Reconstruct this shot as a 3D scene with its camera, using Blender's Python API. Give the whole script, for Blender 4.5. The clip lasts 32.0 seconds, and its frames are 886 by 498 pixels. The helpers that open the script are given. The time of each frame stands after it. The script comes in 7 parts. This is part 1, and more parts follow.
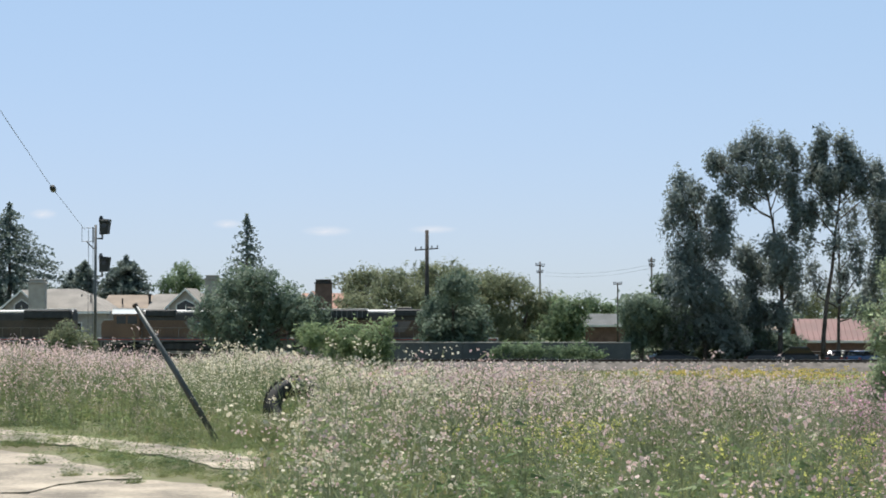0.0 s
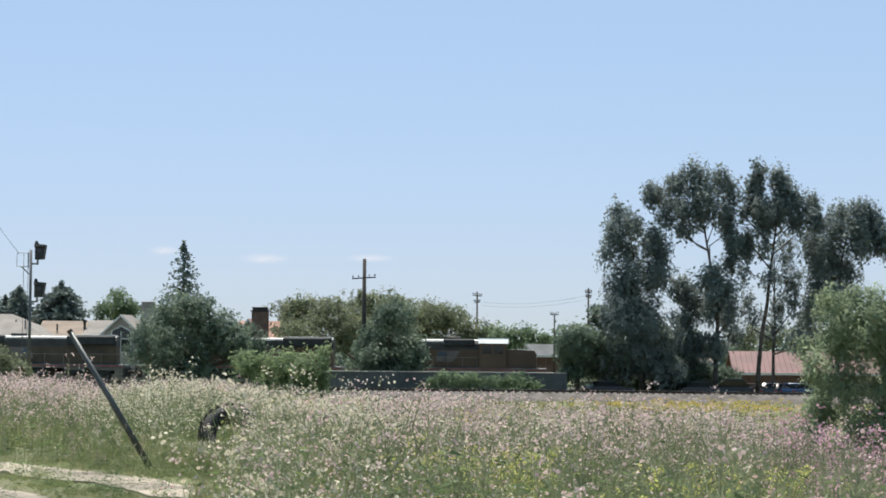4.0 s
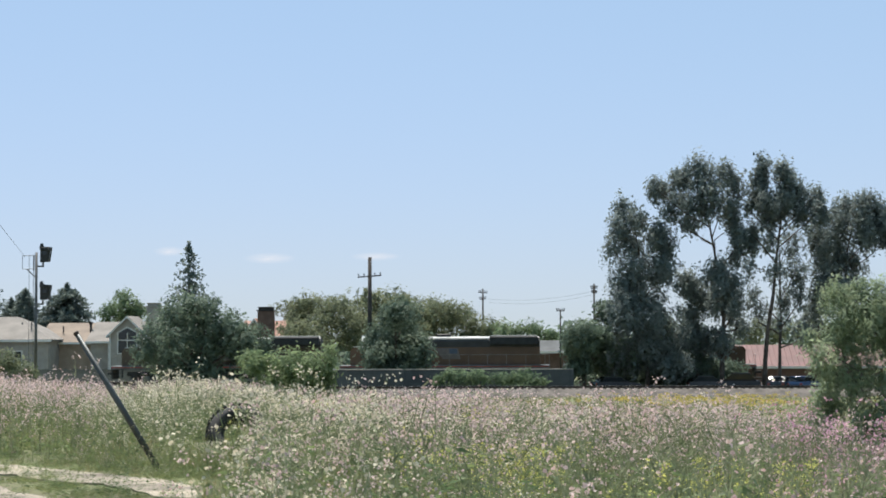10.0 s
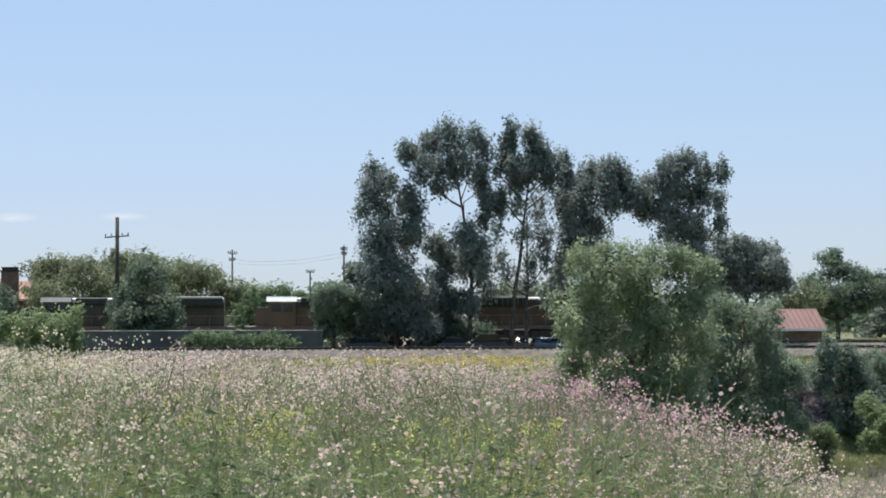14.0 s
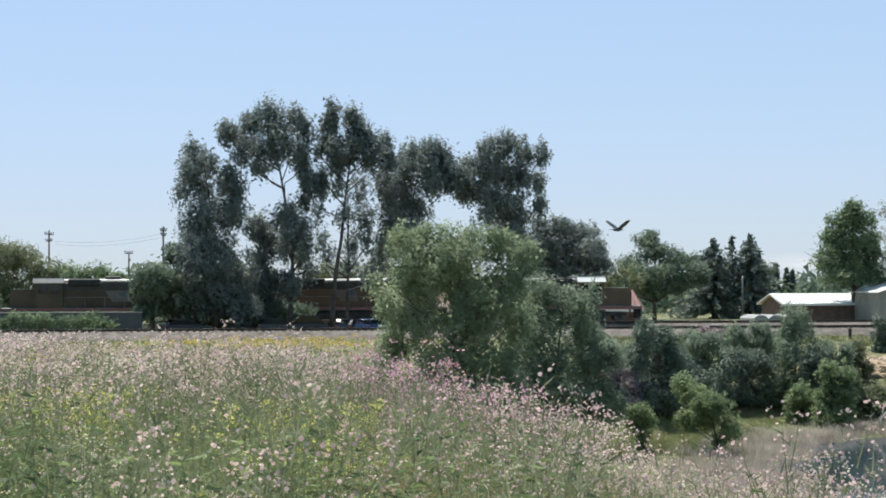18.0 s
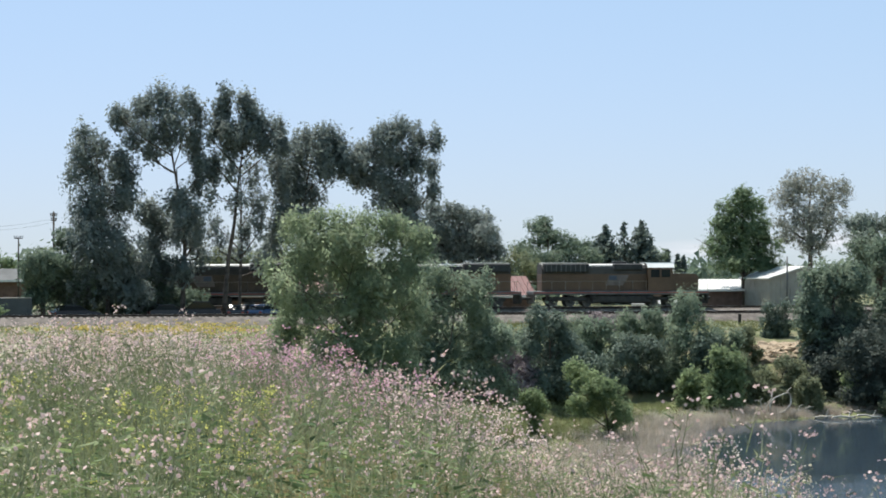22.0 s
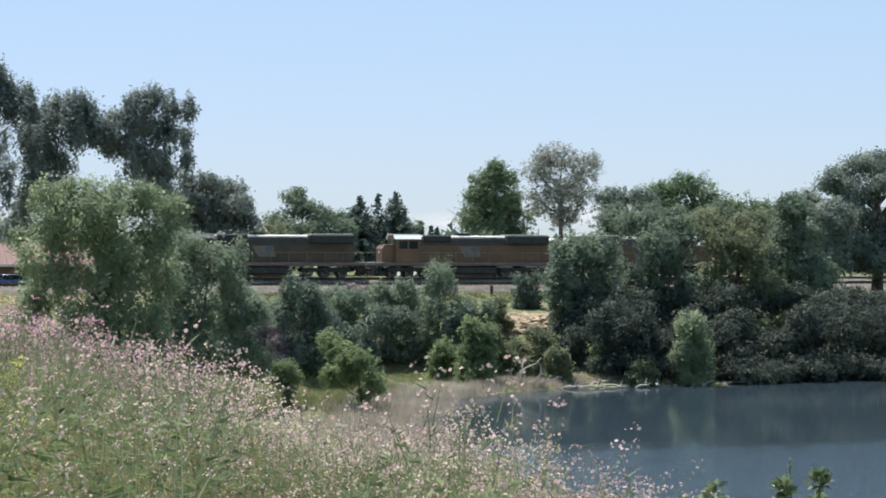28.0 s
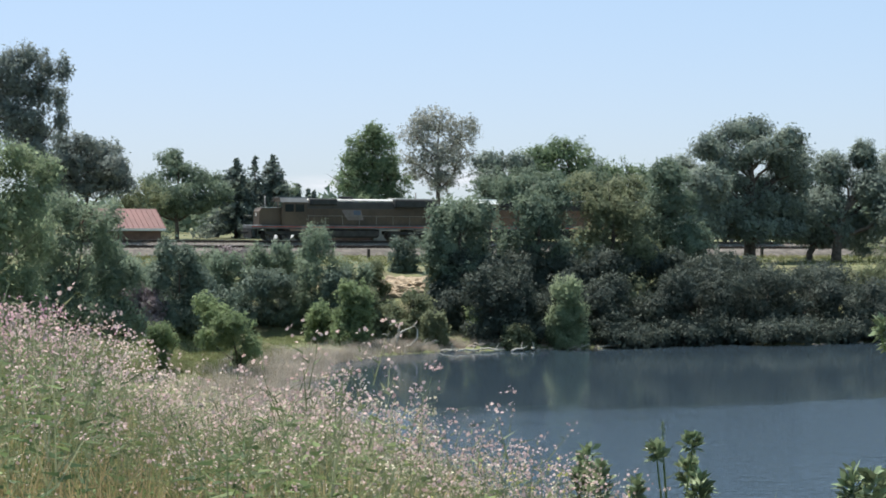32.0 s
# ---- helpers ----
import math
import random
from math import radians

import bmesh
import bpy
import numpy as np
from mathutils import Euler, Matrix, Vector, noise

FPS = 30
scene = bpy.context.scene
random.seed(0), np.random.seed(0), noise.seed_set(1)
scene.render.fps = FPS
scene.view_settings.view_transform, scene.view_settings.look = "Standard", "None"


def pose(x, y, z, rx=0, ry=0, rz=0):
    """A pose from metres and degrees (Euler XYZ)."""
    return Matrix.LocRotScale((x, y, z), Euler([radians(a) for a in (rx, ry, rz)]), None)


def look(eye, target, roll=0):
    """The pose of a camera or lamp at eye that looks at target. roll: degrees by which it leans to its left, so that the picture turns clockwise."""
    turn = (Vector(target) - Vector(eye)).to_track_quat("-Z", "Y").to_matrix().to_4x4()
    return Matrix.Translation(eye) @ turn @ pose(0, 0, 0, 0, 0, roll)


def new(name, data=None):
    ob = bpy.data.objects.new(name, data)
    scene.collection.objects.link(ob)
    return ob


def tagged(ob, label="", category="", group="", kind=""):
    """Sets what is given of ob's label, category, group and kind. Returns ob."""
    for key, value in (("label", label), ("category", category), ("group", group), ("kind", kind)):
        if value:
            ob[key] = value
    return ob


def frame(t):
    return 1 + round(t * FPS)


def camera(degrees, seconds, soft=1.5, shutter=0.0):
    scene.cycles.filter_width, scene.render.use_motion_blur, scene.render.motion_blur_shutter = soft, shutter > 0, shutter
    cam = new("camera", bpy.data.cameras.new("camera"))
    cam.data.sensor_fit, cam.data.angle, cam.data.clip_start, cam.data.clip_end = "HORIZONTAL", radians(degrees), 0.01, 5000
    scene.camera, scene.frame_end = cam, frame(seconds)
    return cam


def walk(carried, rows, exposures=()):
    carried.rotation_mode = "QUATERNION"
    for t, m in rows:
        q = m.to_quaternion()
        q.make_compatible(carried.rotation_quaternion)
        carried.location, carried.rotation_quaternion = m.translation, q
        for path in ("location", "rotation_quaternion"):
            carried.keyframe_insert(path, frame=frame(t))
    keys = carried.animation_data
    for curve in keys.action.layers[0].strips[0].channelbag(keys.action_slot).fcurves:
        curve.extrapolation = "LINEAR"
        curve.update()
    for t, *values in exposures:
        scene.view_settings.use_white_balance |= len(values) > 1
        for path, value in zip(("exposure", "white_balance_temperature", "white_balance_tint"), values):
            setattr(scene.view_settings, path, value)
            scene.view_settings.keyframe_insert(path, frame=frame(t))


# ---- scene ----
cam = camera(25.61, 32.0, soft=1.8)
EYE = 1.6
# seconds, yaw, pitch, roll of the hand-held camera, which stands on one spot
TURNS = [
    (0.0, 4.997, 1.976, 0.032),
    (0.5, 4.630, 1.883, -0.034),
    (1.0, 4.207, 1.846, -0.157),
    (1.5, 3.666, 1.795, -0.043),
    (2.0, 3.159, 1.827, -0.169),
    (2.5, 2.869, 2.152, -0.300),
    (3.0, 2.829, 2.506, -0.366),
    (3.5, 3.017, 2.852, -0.457),
    (5.5, 3.520, 2.796, -0.337),
    (6.0, 4.181, 2.912, -0.466),
    (6.5, 4.169, 2.709, -0.209),
    (7.0, 3.499, 2.554, -0.016),
    (7.5, 3.054, 2.570, -0.101),
    (8.0, 2.682, 2.582, -0.088),
    (8.5, 2.549, 2.691, 0.079),
    (9.0, 2.830, 2.826, 0.124),
    (9.5, 3.045, 2.829, 0.165),
    (10.0, 3.323, 2.766, 0.211),
    (10.5, 3.486, 2.723, 0.230),
    (11.0, 3.280, 2.624, 0.158),
    (11.5, 2.929, 2.390, 0.418),
    (12.0, 2.062, 2.085, 0.503),
    (12.5, 0.485, 1.767, 0.225),
    (13.0, -1.305, 1.452, 0.130),
    (13.5, -2.846, 1.414, 0.140),
    (14.0, -4.021, 1.611, 0.120),
    (14.5, -4.862, 1.764, 0.116),
    (15.0, -5.450, 1.670, 0.044),
    (15.5, -6.349, 1.395, 0.008),
    (17.5, -9.114, 1.118, 0.081),
    (18.0, -9.279, 1.053, 0.138),
    (18.5, -9.347, 1.049, 0.199),
    (19.0, -9.899, 1.126, 0.224),
    (19.5, -10.751, 1.025, 0.249),
    (20.0, -11.351, 0.797, 0.179),
    (20.5, -11.663, 0.554, 0.130),
    (21.0, -11.906, 0.634, 0.248),
    (21.5, -12.133, 0.707, 0.127),
    (22.0, -12.411, 0.629, 0.091),
    (22.5, -12.672, 0.575, 0.177),
    (23.0, -13.013, 0.631, 0.113),
    (23.5, -13.438, 0.552, 0.001),
    (24.0, -13.874, 0.525, 0.015),
    (24.5, -14.594, 0.362, 0.139),
    (25.0, -15.627, 0.135, 0.158),
    (25.5, -17.094, 0.149, 0.212),
    (26.0, -18.452, 0.118, 0.073),
    (26.5, -19.311, -0.076, -0.133),
    (28.5, -19.668, -0.284, -0.301),
    (29.0, -19.770, -0.428, -0.357),
    (29.5, -20.023, -0.580, -0.179),
    (30.0, -20.677, -0.832, -0.036),
    (30.5, -21.642, -1.154, -0.140),
    (31.0, -22.430, -1.231, -0.431),
    (31.5, -22.885, -1.234, -0.490),
    (32.0, -23.233, -1.259, -0.605),
]
walk(cam, [(t, pose(0, 0, EYE, 90 + pitch, roll, yaw)) for t, yaw, pitch, roll in TURNS], [(0.0, 0.64, 6450, 10), (3.5, 0.65, 6450, 10), (6.0, 0.63, 6450, 10), (10.0, 0.64, 6450, 10), (14.0, 0.67, 6450, 10), (20.0, 0.75, 6450, 10), (26.0, 0.78, 6450, 10), (32.0, 0.82, 6450, 10)])

# ---- daylight ----
SUN_AZ, SUN_EL = -18.0, 66.0   # degrees right of +y, and above the horizon
world = bpy.data.worlds.new("sky")
scene.world = world
world.use_nodes = True
wn = world.node_tree.nodes
sky = wn.new("ShaderNodeTexSky")
sky.sky_type = "NISHITA"
sky.sun_disc = False
sky.sun_elevation, sky.sun_rotation = radians(SUN_EL), radians(SUN_AZ)
sky.altitude, sky.air_density, sky.dust_density, sky.ozone_density = 0, 1.0, 0.25, 2.5
wn["Background"].inputs["Strength"].default_value = 0.15
# a hazy sky: each colour evened out, so that the blue lightens only a little towards the horizon
split, join = wn.new("ShaderNodeSeparateColor"), wn.new("ShaderNodeCombineColor")
world.node_tree.links.new(sky.outputs["Color"], split.inputs["Color"])
for channel, even, gain in (("Red", 0.42, 1.093), ("Green", 0.32, 1.548), ("Blue", 0.5, 1.37)):
    power, scale_up = wn.new("ShaderNodeMath"), wn.new("ShaderNodeMath")
    power.operation, scale_up.operation = "POWER", "MULTIPLY"
    power.inputs[1].default_value, scale_up.inputs[1].default_value = even, gain
    world.node_tree.links.new(split.outputs[channel], power.inputs[0])
    world.node_tree.links.new(power.outputs[0], scale_up.inputs[0])
    world.node_tree.links.new(scale_up.outputs[0], join.inputs[channel])
world.node_tree.links.new(join.outputs["Color"], wn["Background"].inputs["Color"])
sun = new("sun", bpy.data.lights.new("sun", "SUN"))
sun.data.energy, sun.data.angle, sun.data.color = 5.0, radians(0.53), (1.0, 0.95, 0.87)
far = Vector((math.sin(radians(SUN_AZ)) * math.cos(radians(SUN_EL)), math.cos(radians(SUN_AZ)) * math.cos(radians(SUN_EL)), math.sin(radians(SUN_EL))))
sun.matrix_world = look(far * 400, (0, 0, 0))
scene.view_settings.exposure = 0.6

# ---- materials ----
def srgb(r, g, b):
    return tuple(((v / 255 + 0.055) / 1.055) ** 2.4 if v > 10 else v / 255 / 12.92 for v in (r, g, b)) + (1.0,)


def material(name, dark, light, scale=4.0, rough=0.8, metal=0.0, bump=0.15, fine=40.0, island=0.0, leafy=0.0, spread=0.35, wear=None):
    """Two-scale noise between two linear colours, with bump; island: brightness change per loose piece; leafy: light through leaves."""
    m = bpy.data.materials.new(name)
    m.use_nodes = True
    nt = m.node_tree
    n, ln = nt.nodes, nt.links.new
    b = n["Principled BSDF"]
    co = n.new("ShaderNodeNewGeometry")
    big, small = n.new("ShaderNodeTexNoise"), n.new("ShaderNodeTexNoise")
    big.inputs["Scale"].default_value, big.inputs["Detail"].default_value = scale, 5
    small.inputs["Scale"].default_value, small.inputs["Detail"].default_value = fine, 3
    tc = n.new("ShaderNodeTexCoord")
    ln(tc.outputs["Object"], big.inputs["Vector"])
    ln(tc.outputs["Object"], small.inputs["Vector"])
    mix = n.new("ShaderNodeMath")
    mix.operation = "MULTIPLY_ADD"
    ln(small.outputs["Fac"], mix.inputs[0])
    mix.inputs[1].default_value = spread
    ln(big.outputs["Fac"], mix.inputs[2])
    ramp = n.new("ShaderNodeMapRange")
    ramp.inputs["From Min"].default_value, ramp.inputs["From Max"].default_value = 0.35 + spread * 0.5, 0.65 + spread * 0.5
    ln(mix.outputs[0], ramp.inputs["Value"])
    col = n.new("ShaderNodeMix")
    col.data_type = "RGBA"
    col.inputs["A"].default_value, col.inputs["B"].default_value = (*dark[:3], 1), (*light[:3], 1)
    ln(ramp.outputs[0], col.inputs["Factor"])
    out = col.outputs["Result"]
    if island:
        hsv = n.new("ShaderNodeHueSaturation")
        v = n.new("ShaderNodeMapRange")
        v.inputs["To Min"].default_value, v.inputs["To Max"].default_value = 1 - island, 1 + island
        ln(co.outputs["Random Per Island"], v.inputs["Value"])
        ln(v.outputs[0], hsv.inputs["Value"])
        ln(out, hsv.inputs["Color"])
        out = hsv.outputs["Color"]
    ln(out, b.inputs["Base Color"])
    b.inputs["Roughness"].default_value, b.inputs["Metallic"].default_value = rough, metal
    if leafy:
        b.inputs["Specular IOR Level"].default_value = 0.2
    if bump:
        bp = n.new("ShaderNodeBump")
        bp.inputs["Strength"].default_value, bp.inputs["Distance"].default_value = bump, 0.02
        ln(small.outputs["Fac"], bp.inputs["Height"])
        ln(bp.outputs[0], b.inputs["Normal"])
    if leafy:
        tr = n.new("ShaderNodeBsdfTranslucent")
        ln(out, tr.inputs["Color"])
        ms = n.new("ShaderNodeMixShader")
        ms.inputs[0].default_value = leafy
        ln(b.outputs[0], ms.inputs[1])
        ln(tr.outputs[0], ms.inputs[2])
        ln(ms.outputs[0], n["Material Output"].inputs["Surface"])
    return m


M = {}
def leaf(name, dark, light, thru=0.3):
    M[name] = material(name + "_leaves", dark, light, 0.5, 0.7, bump=0.0, fine=3.0, island=0.12, leafy=thru)


# the blue in these leaf colours is raised to stand in for haze
leaf("oak", (0.118, 0.163, 0.122), (0.190, 0.238, 0.166), 0.42)
leaf("euc", (0.161, 0.196, 0.186), (0.253, 0.282, 0.255), 0.45)
leaf("olive", (0.150, 0.175, 0.108), (0.240, 0.260, 0.156), 0.50)
leaf("fresh", (0.120, 0.175, 0.102), (0.200, 0.260, 0.144), 0.50)
leaf("spring", (0.170, 0.225, 0.120), (0.270, 0.335, 0.174), 0.55)
leaf("willow", (0.195, 0.252, 0.158), (0.330, 0.382, 0.246), 0.60)
leaf("dkwillow", (0.160, 0.212, 0.158), (0.262, 0.315, 0.218), 0.55)
leaf("dkoak", (0.102, 0.138, 0.115), (0.168, 0.210, 0.158), 0.35)
# bank scrub: the shade under the overhanging trees is put into this darker colour
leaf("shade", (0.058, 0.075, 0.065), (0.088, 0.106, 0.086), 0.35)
leaf("drytwig", (0.160, 0.130, 0.138), (0.270, 0.220, 0.228), 0.20)
leaf("pine", (0.142, 0.177, 0.156), (0.224, 0.266, 0.212), 0.35)
leaf("conifer", (0.115, 0.149, 0.145), (0.196, 0.230, 0.193), 0.35)
leaf("grey", (0.210, 0.225, 0.192), (0.350, 0.355, 0.312), 0.45)
M["bark"] = material("bark", (0.05, 0.038, 0.03), (0.14, 0.11, 0.09), 3, 0.9, fine=25, bump=0.4)

# ---- mesh tools ----
class Geo:
    """Vertices and faces of one mesh, with a few simple solids."""

    def __init__(self):
        self.v, self.f = [], []

    def add(self, v, f):
        k = len(self.v)
        self.v += [tuple(p) for p in v]
        self.f += [tuple(i + k for i in q) for q in f]
        return self

    def box(self, x0, x1, y0, y1, z0, z1, c=0.0):
        """A box with chamfered edges of c."""
        if c <= 0:
            v = [(x, y, z) for x in (x0, x1) for y in (y0, y1) for z in (z0, z1)]
            return self.add(v, [(0, 1, 3, 2), (4, 6, 7, 5), (0, 4, 5, 1), (2, 3, 7, 6), (0, 2, 6, 4), (1, 5, 7, 3)])
        bm = bmesh.new()
        bmesh.ops.create_cube(bm, size=1)
        for q in bm.verts:
            q.co = ((x0 + x1) / 2 + q.co.x * (x1 - x0), (y0 + y1) / 2 + q.co.y * (y1 - y0), (z0 + z1) / 2 + q.co.z * (z1 - z0))
        bmesh.ops.bevel(bm, geom=bm.edges[:], offset=c, segments=1, affect="EDGES")
        bm.verts.ensure_lookup_table()
        self.add([q.co[:] for q in bm.verts], [[q.index for q in fc.verts] for fc in bm.faces])
        bm.free()
        return self

    def tube(self, pts, radii, n=8, cap=True):
        """A tapered tube through the points."""
        pts = [Vector(p) for p in pts]
        v, f = [], []
        for i, p in enumerate(pts):
            d = (pts[min(i + 1, len(pts) - 1)] - pts[max(i - 1, 0)]).normalized()
            a = d.cross(Vector((0.3, 1, 0.1)) if abs(d.y) < 0.9 else Vector((1, 0, 0))).normalized()
            b = d.cross(a)
            for k in range(n):
                w = 2 * math.pi * k / n
                v.append(p + (a * math.cos(w) + b * math.sin(w)) * radii[i])
        for i in range(len(pts) - 1):
            for k in range(n):
                f.append((i * n + k, i * n + (k + 1) % n, (i + 1) * n + (k + 1) % n, (i + 1) * n + k))
        if cap:
            f += [tuple(range(n))[::-1], tuple(range((len(pts) - 1) * n, len(pts) * n))]
        return self.add(v, f)

    def prism(self, profile, y0, y1, axis="y"):
        """An (x, z) outline drawn out along y, or a (y, z) outline along x."""
        n = len(profile)
        put = (lambda a, b, s: (a, s, b)) if axis == "y" else (lambda a, b, s: (s, a, b))
        v = [put(a, b, s) for s in (y0, y1) for a, b in profile]
        f = [(i, (i + 1) % n, n + (i + 1) % n, n + i) for i in range(n)] + [tuple(range(n))[::-1], tuple(range(n, 2 * n))]
        return self.add(v, f)


def mesh_of(name, v, f, mat, smooth=False):
    me = bpy.data.meshes.new(name)
    me.from_pydata(v, [], f)
    for m in mat if isinstance(mat, (list, tuple)) else [mat]:
        me.materials.append(m)
    if smooth:
        me.shade_smooth()
    return me


def part(name, geo, mat, parent=None, label="", smooth=False, at=None):
    """One mesh object under a thing or a part (or on its own)."""
    bm_name = name
    ob = new(bm_name, geo if isinstance(geo, bpy.types.Mesh) else mesh_of(name, geo.v, geo.f, mat, smooth))
    if parent:
        ob.parent = parent
    if at:
        ob.matrix_basis = at
    if label:
        ob["label"] = label
    return ob


def thing(name, m, label, category, group="", kind=""):
    ob = new(name)
    ob.matrix_basis = m
    return tagged(ob, label, category, group, kind)


def leaves_mesh(name, c, a, b, mat):
    """A mesh of loose pointed leaves: centres c, half-lengths a and half-widths b (N x 3 arrays)."""
    v = np.stack([c - a - b * 1.25, c - a + b * 1.25, c + a * 1.4], 1).reshape(-1, 3)
    return loose_mesh(name, v, len(c), mat, 3)


def quad_mesh(name, v, n, mat):
    return loose_mesh(name, v, n, mat, 4)


def blade_mesh(name, v, n, mat):
    """Quads given by four points each, as blades that run to a point."""
    q = np.asarray(v).reshape(-1, 4, 3)
    return loose_mesh(name, np.stack([q[:, 0], q[:, 1], (q[:, 2] + q[:, 3]) / 2], 1).reshape(-1, 3), n, mat, 3)


def loose_mesh(name, v, n, mat, k):
    me = bpy.data.meshes.new(name)
    me.vertices.add(k * n)
    me.vertices.foreach_set("co", v.astype(np.float32).ravel())
    me.loops.add(k * n)
    me.loops.foreach_set("vertex_index", np.arange(k * n, dtype=np.int32))
    me.polygons.add(n)
    me.polygons.foreach_set("loop_start", np.arange(0, k * n, k, dtype=np.int32))
    me.update(calc_edges=True)
    me.validate()
    me.materials.append(mat)
    return me


def leaf_cloud(rng, lobes, n, size, droop=0.0, shell=0.55, hang=0.0, loose=1.35, slim=0.42):
    """Small leaf-spray quads gathered in sprigs through the lobes (x, y, z, rx, ry, rz), thicker towards the outside."""
    w = np.array([l[3] * l[5] * 1.0 for l in lobes]) ** 0.9
    pick = rng.choice(len(lobes), n // 14 + 1, p=w / w.sum())
    L = np.array(lobes)[pick]
    d = rng.normal(size=(len(L), 3))
    d /= np.linalg.norm(d, axis=1)[:, None]
    r = (shell + (1 - shell) * rng.random(len(L))) * (1 + 0.1 * rng.normal(size=len(L)))
    r = np.where(rng.random(len(L)) < 0.25, rng.random(len(L)) ** 0.5, r)
    s = L[:, :3] + d * r[:, None] * L[:, 3:]
    c = np.repeat(s, 14, 0)[:n]
    c = c + rng.normal(size=c.shape) * size * np.array([loose - 0.4 * hang, loose - 0.4 * hang, loose + 1.4 * hang]) - np.array([0, 0, droop]) * rng.random(len(c))[:, None] * size * 3
    # each leaf plane faces roughly out of its sprig and up to the light
    out = np.repeat(d, 14, 0)[:n] * 0.9 + np.array([0, 0, 0.3]) + 0.32 * rng.normal(size=(n, 3))
    out /= np.linalg.norm(out, axis=1)[:, None]
    a = rng.normal(size=(n, 3)) * np.array([1, 1, 1 + 2 * hang])
    a -= out * (a * out).sum(1)[:, None]
    a /= np.linalg.norm(a, axis=1)[:, None] + 1e-9
    b = np.cross(out, a)
    k = size * (0.5 + 0.8 * rng.random(n))[:, None]
    return c, a * k * 0.62, b * k * slim

# ---- ground, lake ----
WATER = -7.5


def smooth01(v):
    v = np.clip(v, 0, 1)
    return v * v * (3 - 2 * v)


def field_edge(az):
    """How far the flower field reaches from the camera before the bank falls away, by bearing."""
    return np.interp(az, [-60, -22, -12, -6, 0, 5, 10, 16, 22, 28, 36, 60], [60, 55, 50, 38, 24, 21, 19, 17, 16, 14, 11, 8])


def lake_in(x, y):
    """Metres inside (plus) or outside (minus) the lake's shoreline."""
    left = np.interp(y, [-60, 30, 50, 70, 93, 98, 105, 110, 112], [24, 24, 24, 27, 32, 35, 38.5, 43, 48])
    return np.minimum(112.5 - y + 0.8 * np.sin(x * 0.31) + 0.5 * np.sin(x * 0.83), (x - left) * 0.85 + 0.5 * np.sin(y * 0.5))


def ground_z(x, y):
    x, y = np.asarray(x, float), np.asarray(y, float)
    az, d = np.degrees(np.arctan2(x, y)), np.hypot(x, y)
    near = (-0.22 * np.clip(x - 2.0, 0, 14) - 0.75 * np.clip(x - 3.7, 0, 6)) * smooth01((d - 3) / 5)
    s = lake_in(x, y)
    flat = np.interp(-s, [-40, 0, 3, 9, 18, 27], [-12, WATER, -7.25, -7.0, -3.9, -3.1])
    steep = np.interp(-s, [-40, 0, 1.5, 5, 15, 24], [-12, WATER, -7.2, -6.6, -3.9, -3.1])
    k = smooth01((x - 40) / 10)
    low = flat * (1 - k) + steep * k
    edge = field_edge(az)
    width = np.interp(az, [-20, 0, 10, 20], [55, 45, 30, 22])
    w = smooth01((d - edge) / width)
    w = np.where(y < -5, smooth01((d - 40) / 40), w)
    z = near * (1 - w) + low * w
    bumps = 0.06 * np.sin(x * 1.3 + 0.7 * y) * np.sin(y * 0.9 - 0.4 * x) + 0.1 * np.sin(x * 0.23) * np.sin(y * 0.19 + 1)
    bumps = bumps * (1 - np.exp(-(((x + 7) / 5) ** 2 + ((y - 19) / 9) ** 2) ** 2))
    return z + bumps * np.where(s > -3, 0.2, 1) * np.where(d > 140, 0.3, 1)


def axis(lo, hi, step, far_lo, far_hi):
    a = list(np.arange(lo, hi + step, step))
    k, v = step, hi
    while v < far_hi:
        k *= 1.25
        v += k
        a.append(v)
    k, v = step, lo
    while v > far_lo:
        k *= 1.25
        v -= k
        a.insert(0, v)
    return np.array(a)


gx, gy = axis(-60, 120, 1.0, -4000, 4000), axis(-6, 160, 1.0, -600, 4600)
GX, GY = np.meshgrid(gx, gy)
GZ = ground_z(GX, GY)
nx, ny = len(gx), len(gy)
ids = np.arange(nx * ny).reshape(ny, nx)
gf = np.stack([ids[:-1, :-1], ids[:-1, 1:], ids[1:, 1:], ids[1:, :-1]], -1).reshape(-1, 4)
M["ground"] = material("field_soil", (0.10, 0.085, 0.045), (0.12, 0.14, 0.05), 0.35, 0.95, fine=6.0, bump=0.5)
ground = new("ground", mesh_of("ground", np.stack([GX, GY, GZ], -1).reshape(-1, 3).tolist(), gf.tolist(), M["ground"], True))
tagged(ground, "grassy field and bank sloping down to a lake", "ground", kind="structure")

M["water"] = bpy.data.materials.new("lake_water")
M["water"].use_nodes = True
_n, _l = M["water"].node_tree.nodes, M["water"].node_tree.links.new
_b = _n["Principled BSDF"]
_b.inputs["Base Color"].default_value = (0.028, 0.043, 0.058, 1)
_b.inputs["Roughness"].default_value, _b.inputs["IOR"].default_value = 0.07, 1.33
_tc, _mp, _no, _bp = _n.new("ShaderNodeTexCoord"), _n.new("ShaderNodeMapping"), _n.new("ShaderNodeTexNoise"), _n.new("ShaderNodeBump")
_mp.inputs["Scale"].default_value = (0.9, 2.2, 1)
_no.inputs["Scale"].default_value, _no.inputs["Detail"].default_value = 1.8, 4
_bp.inputs["Strength"].default_value, _bp.inputs["Distance"].default_value = 1.0, 0.1
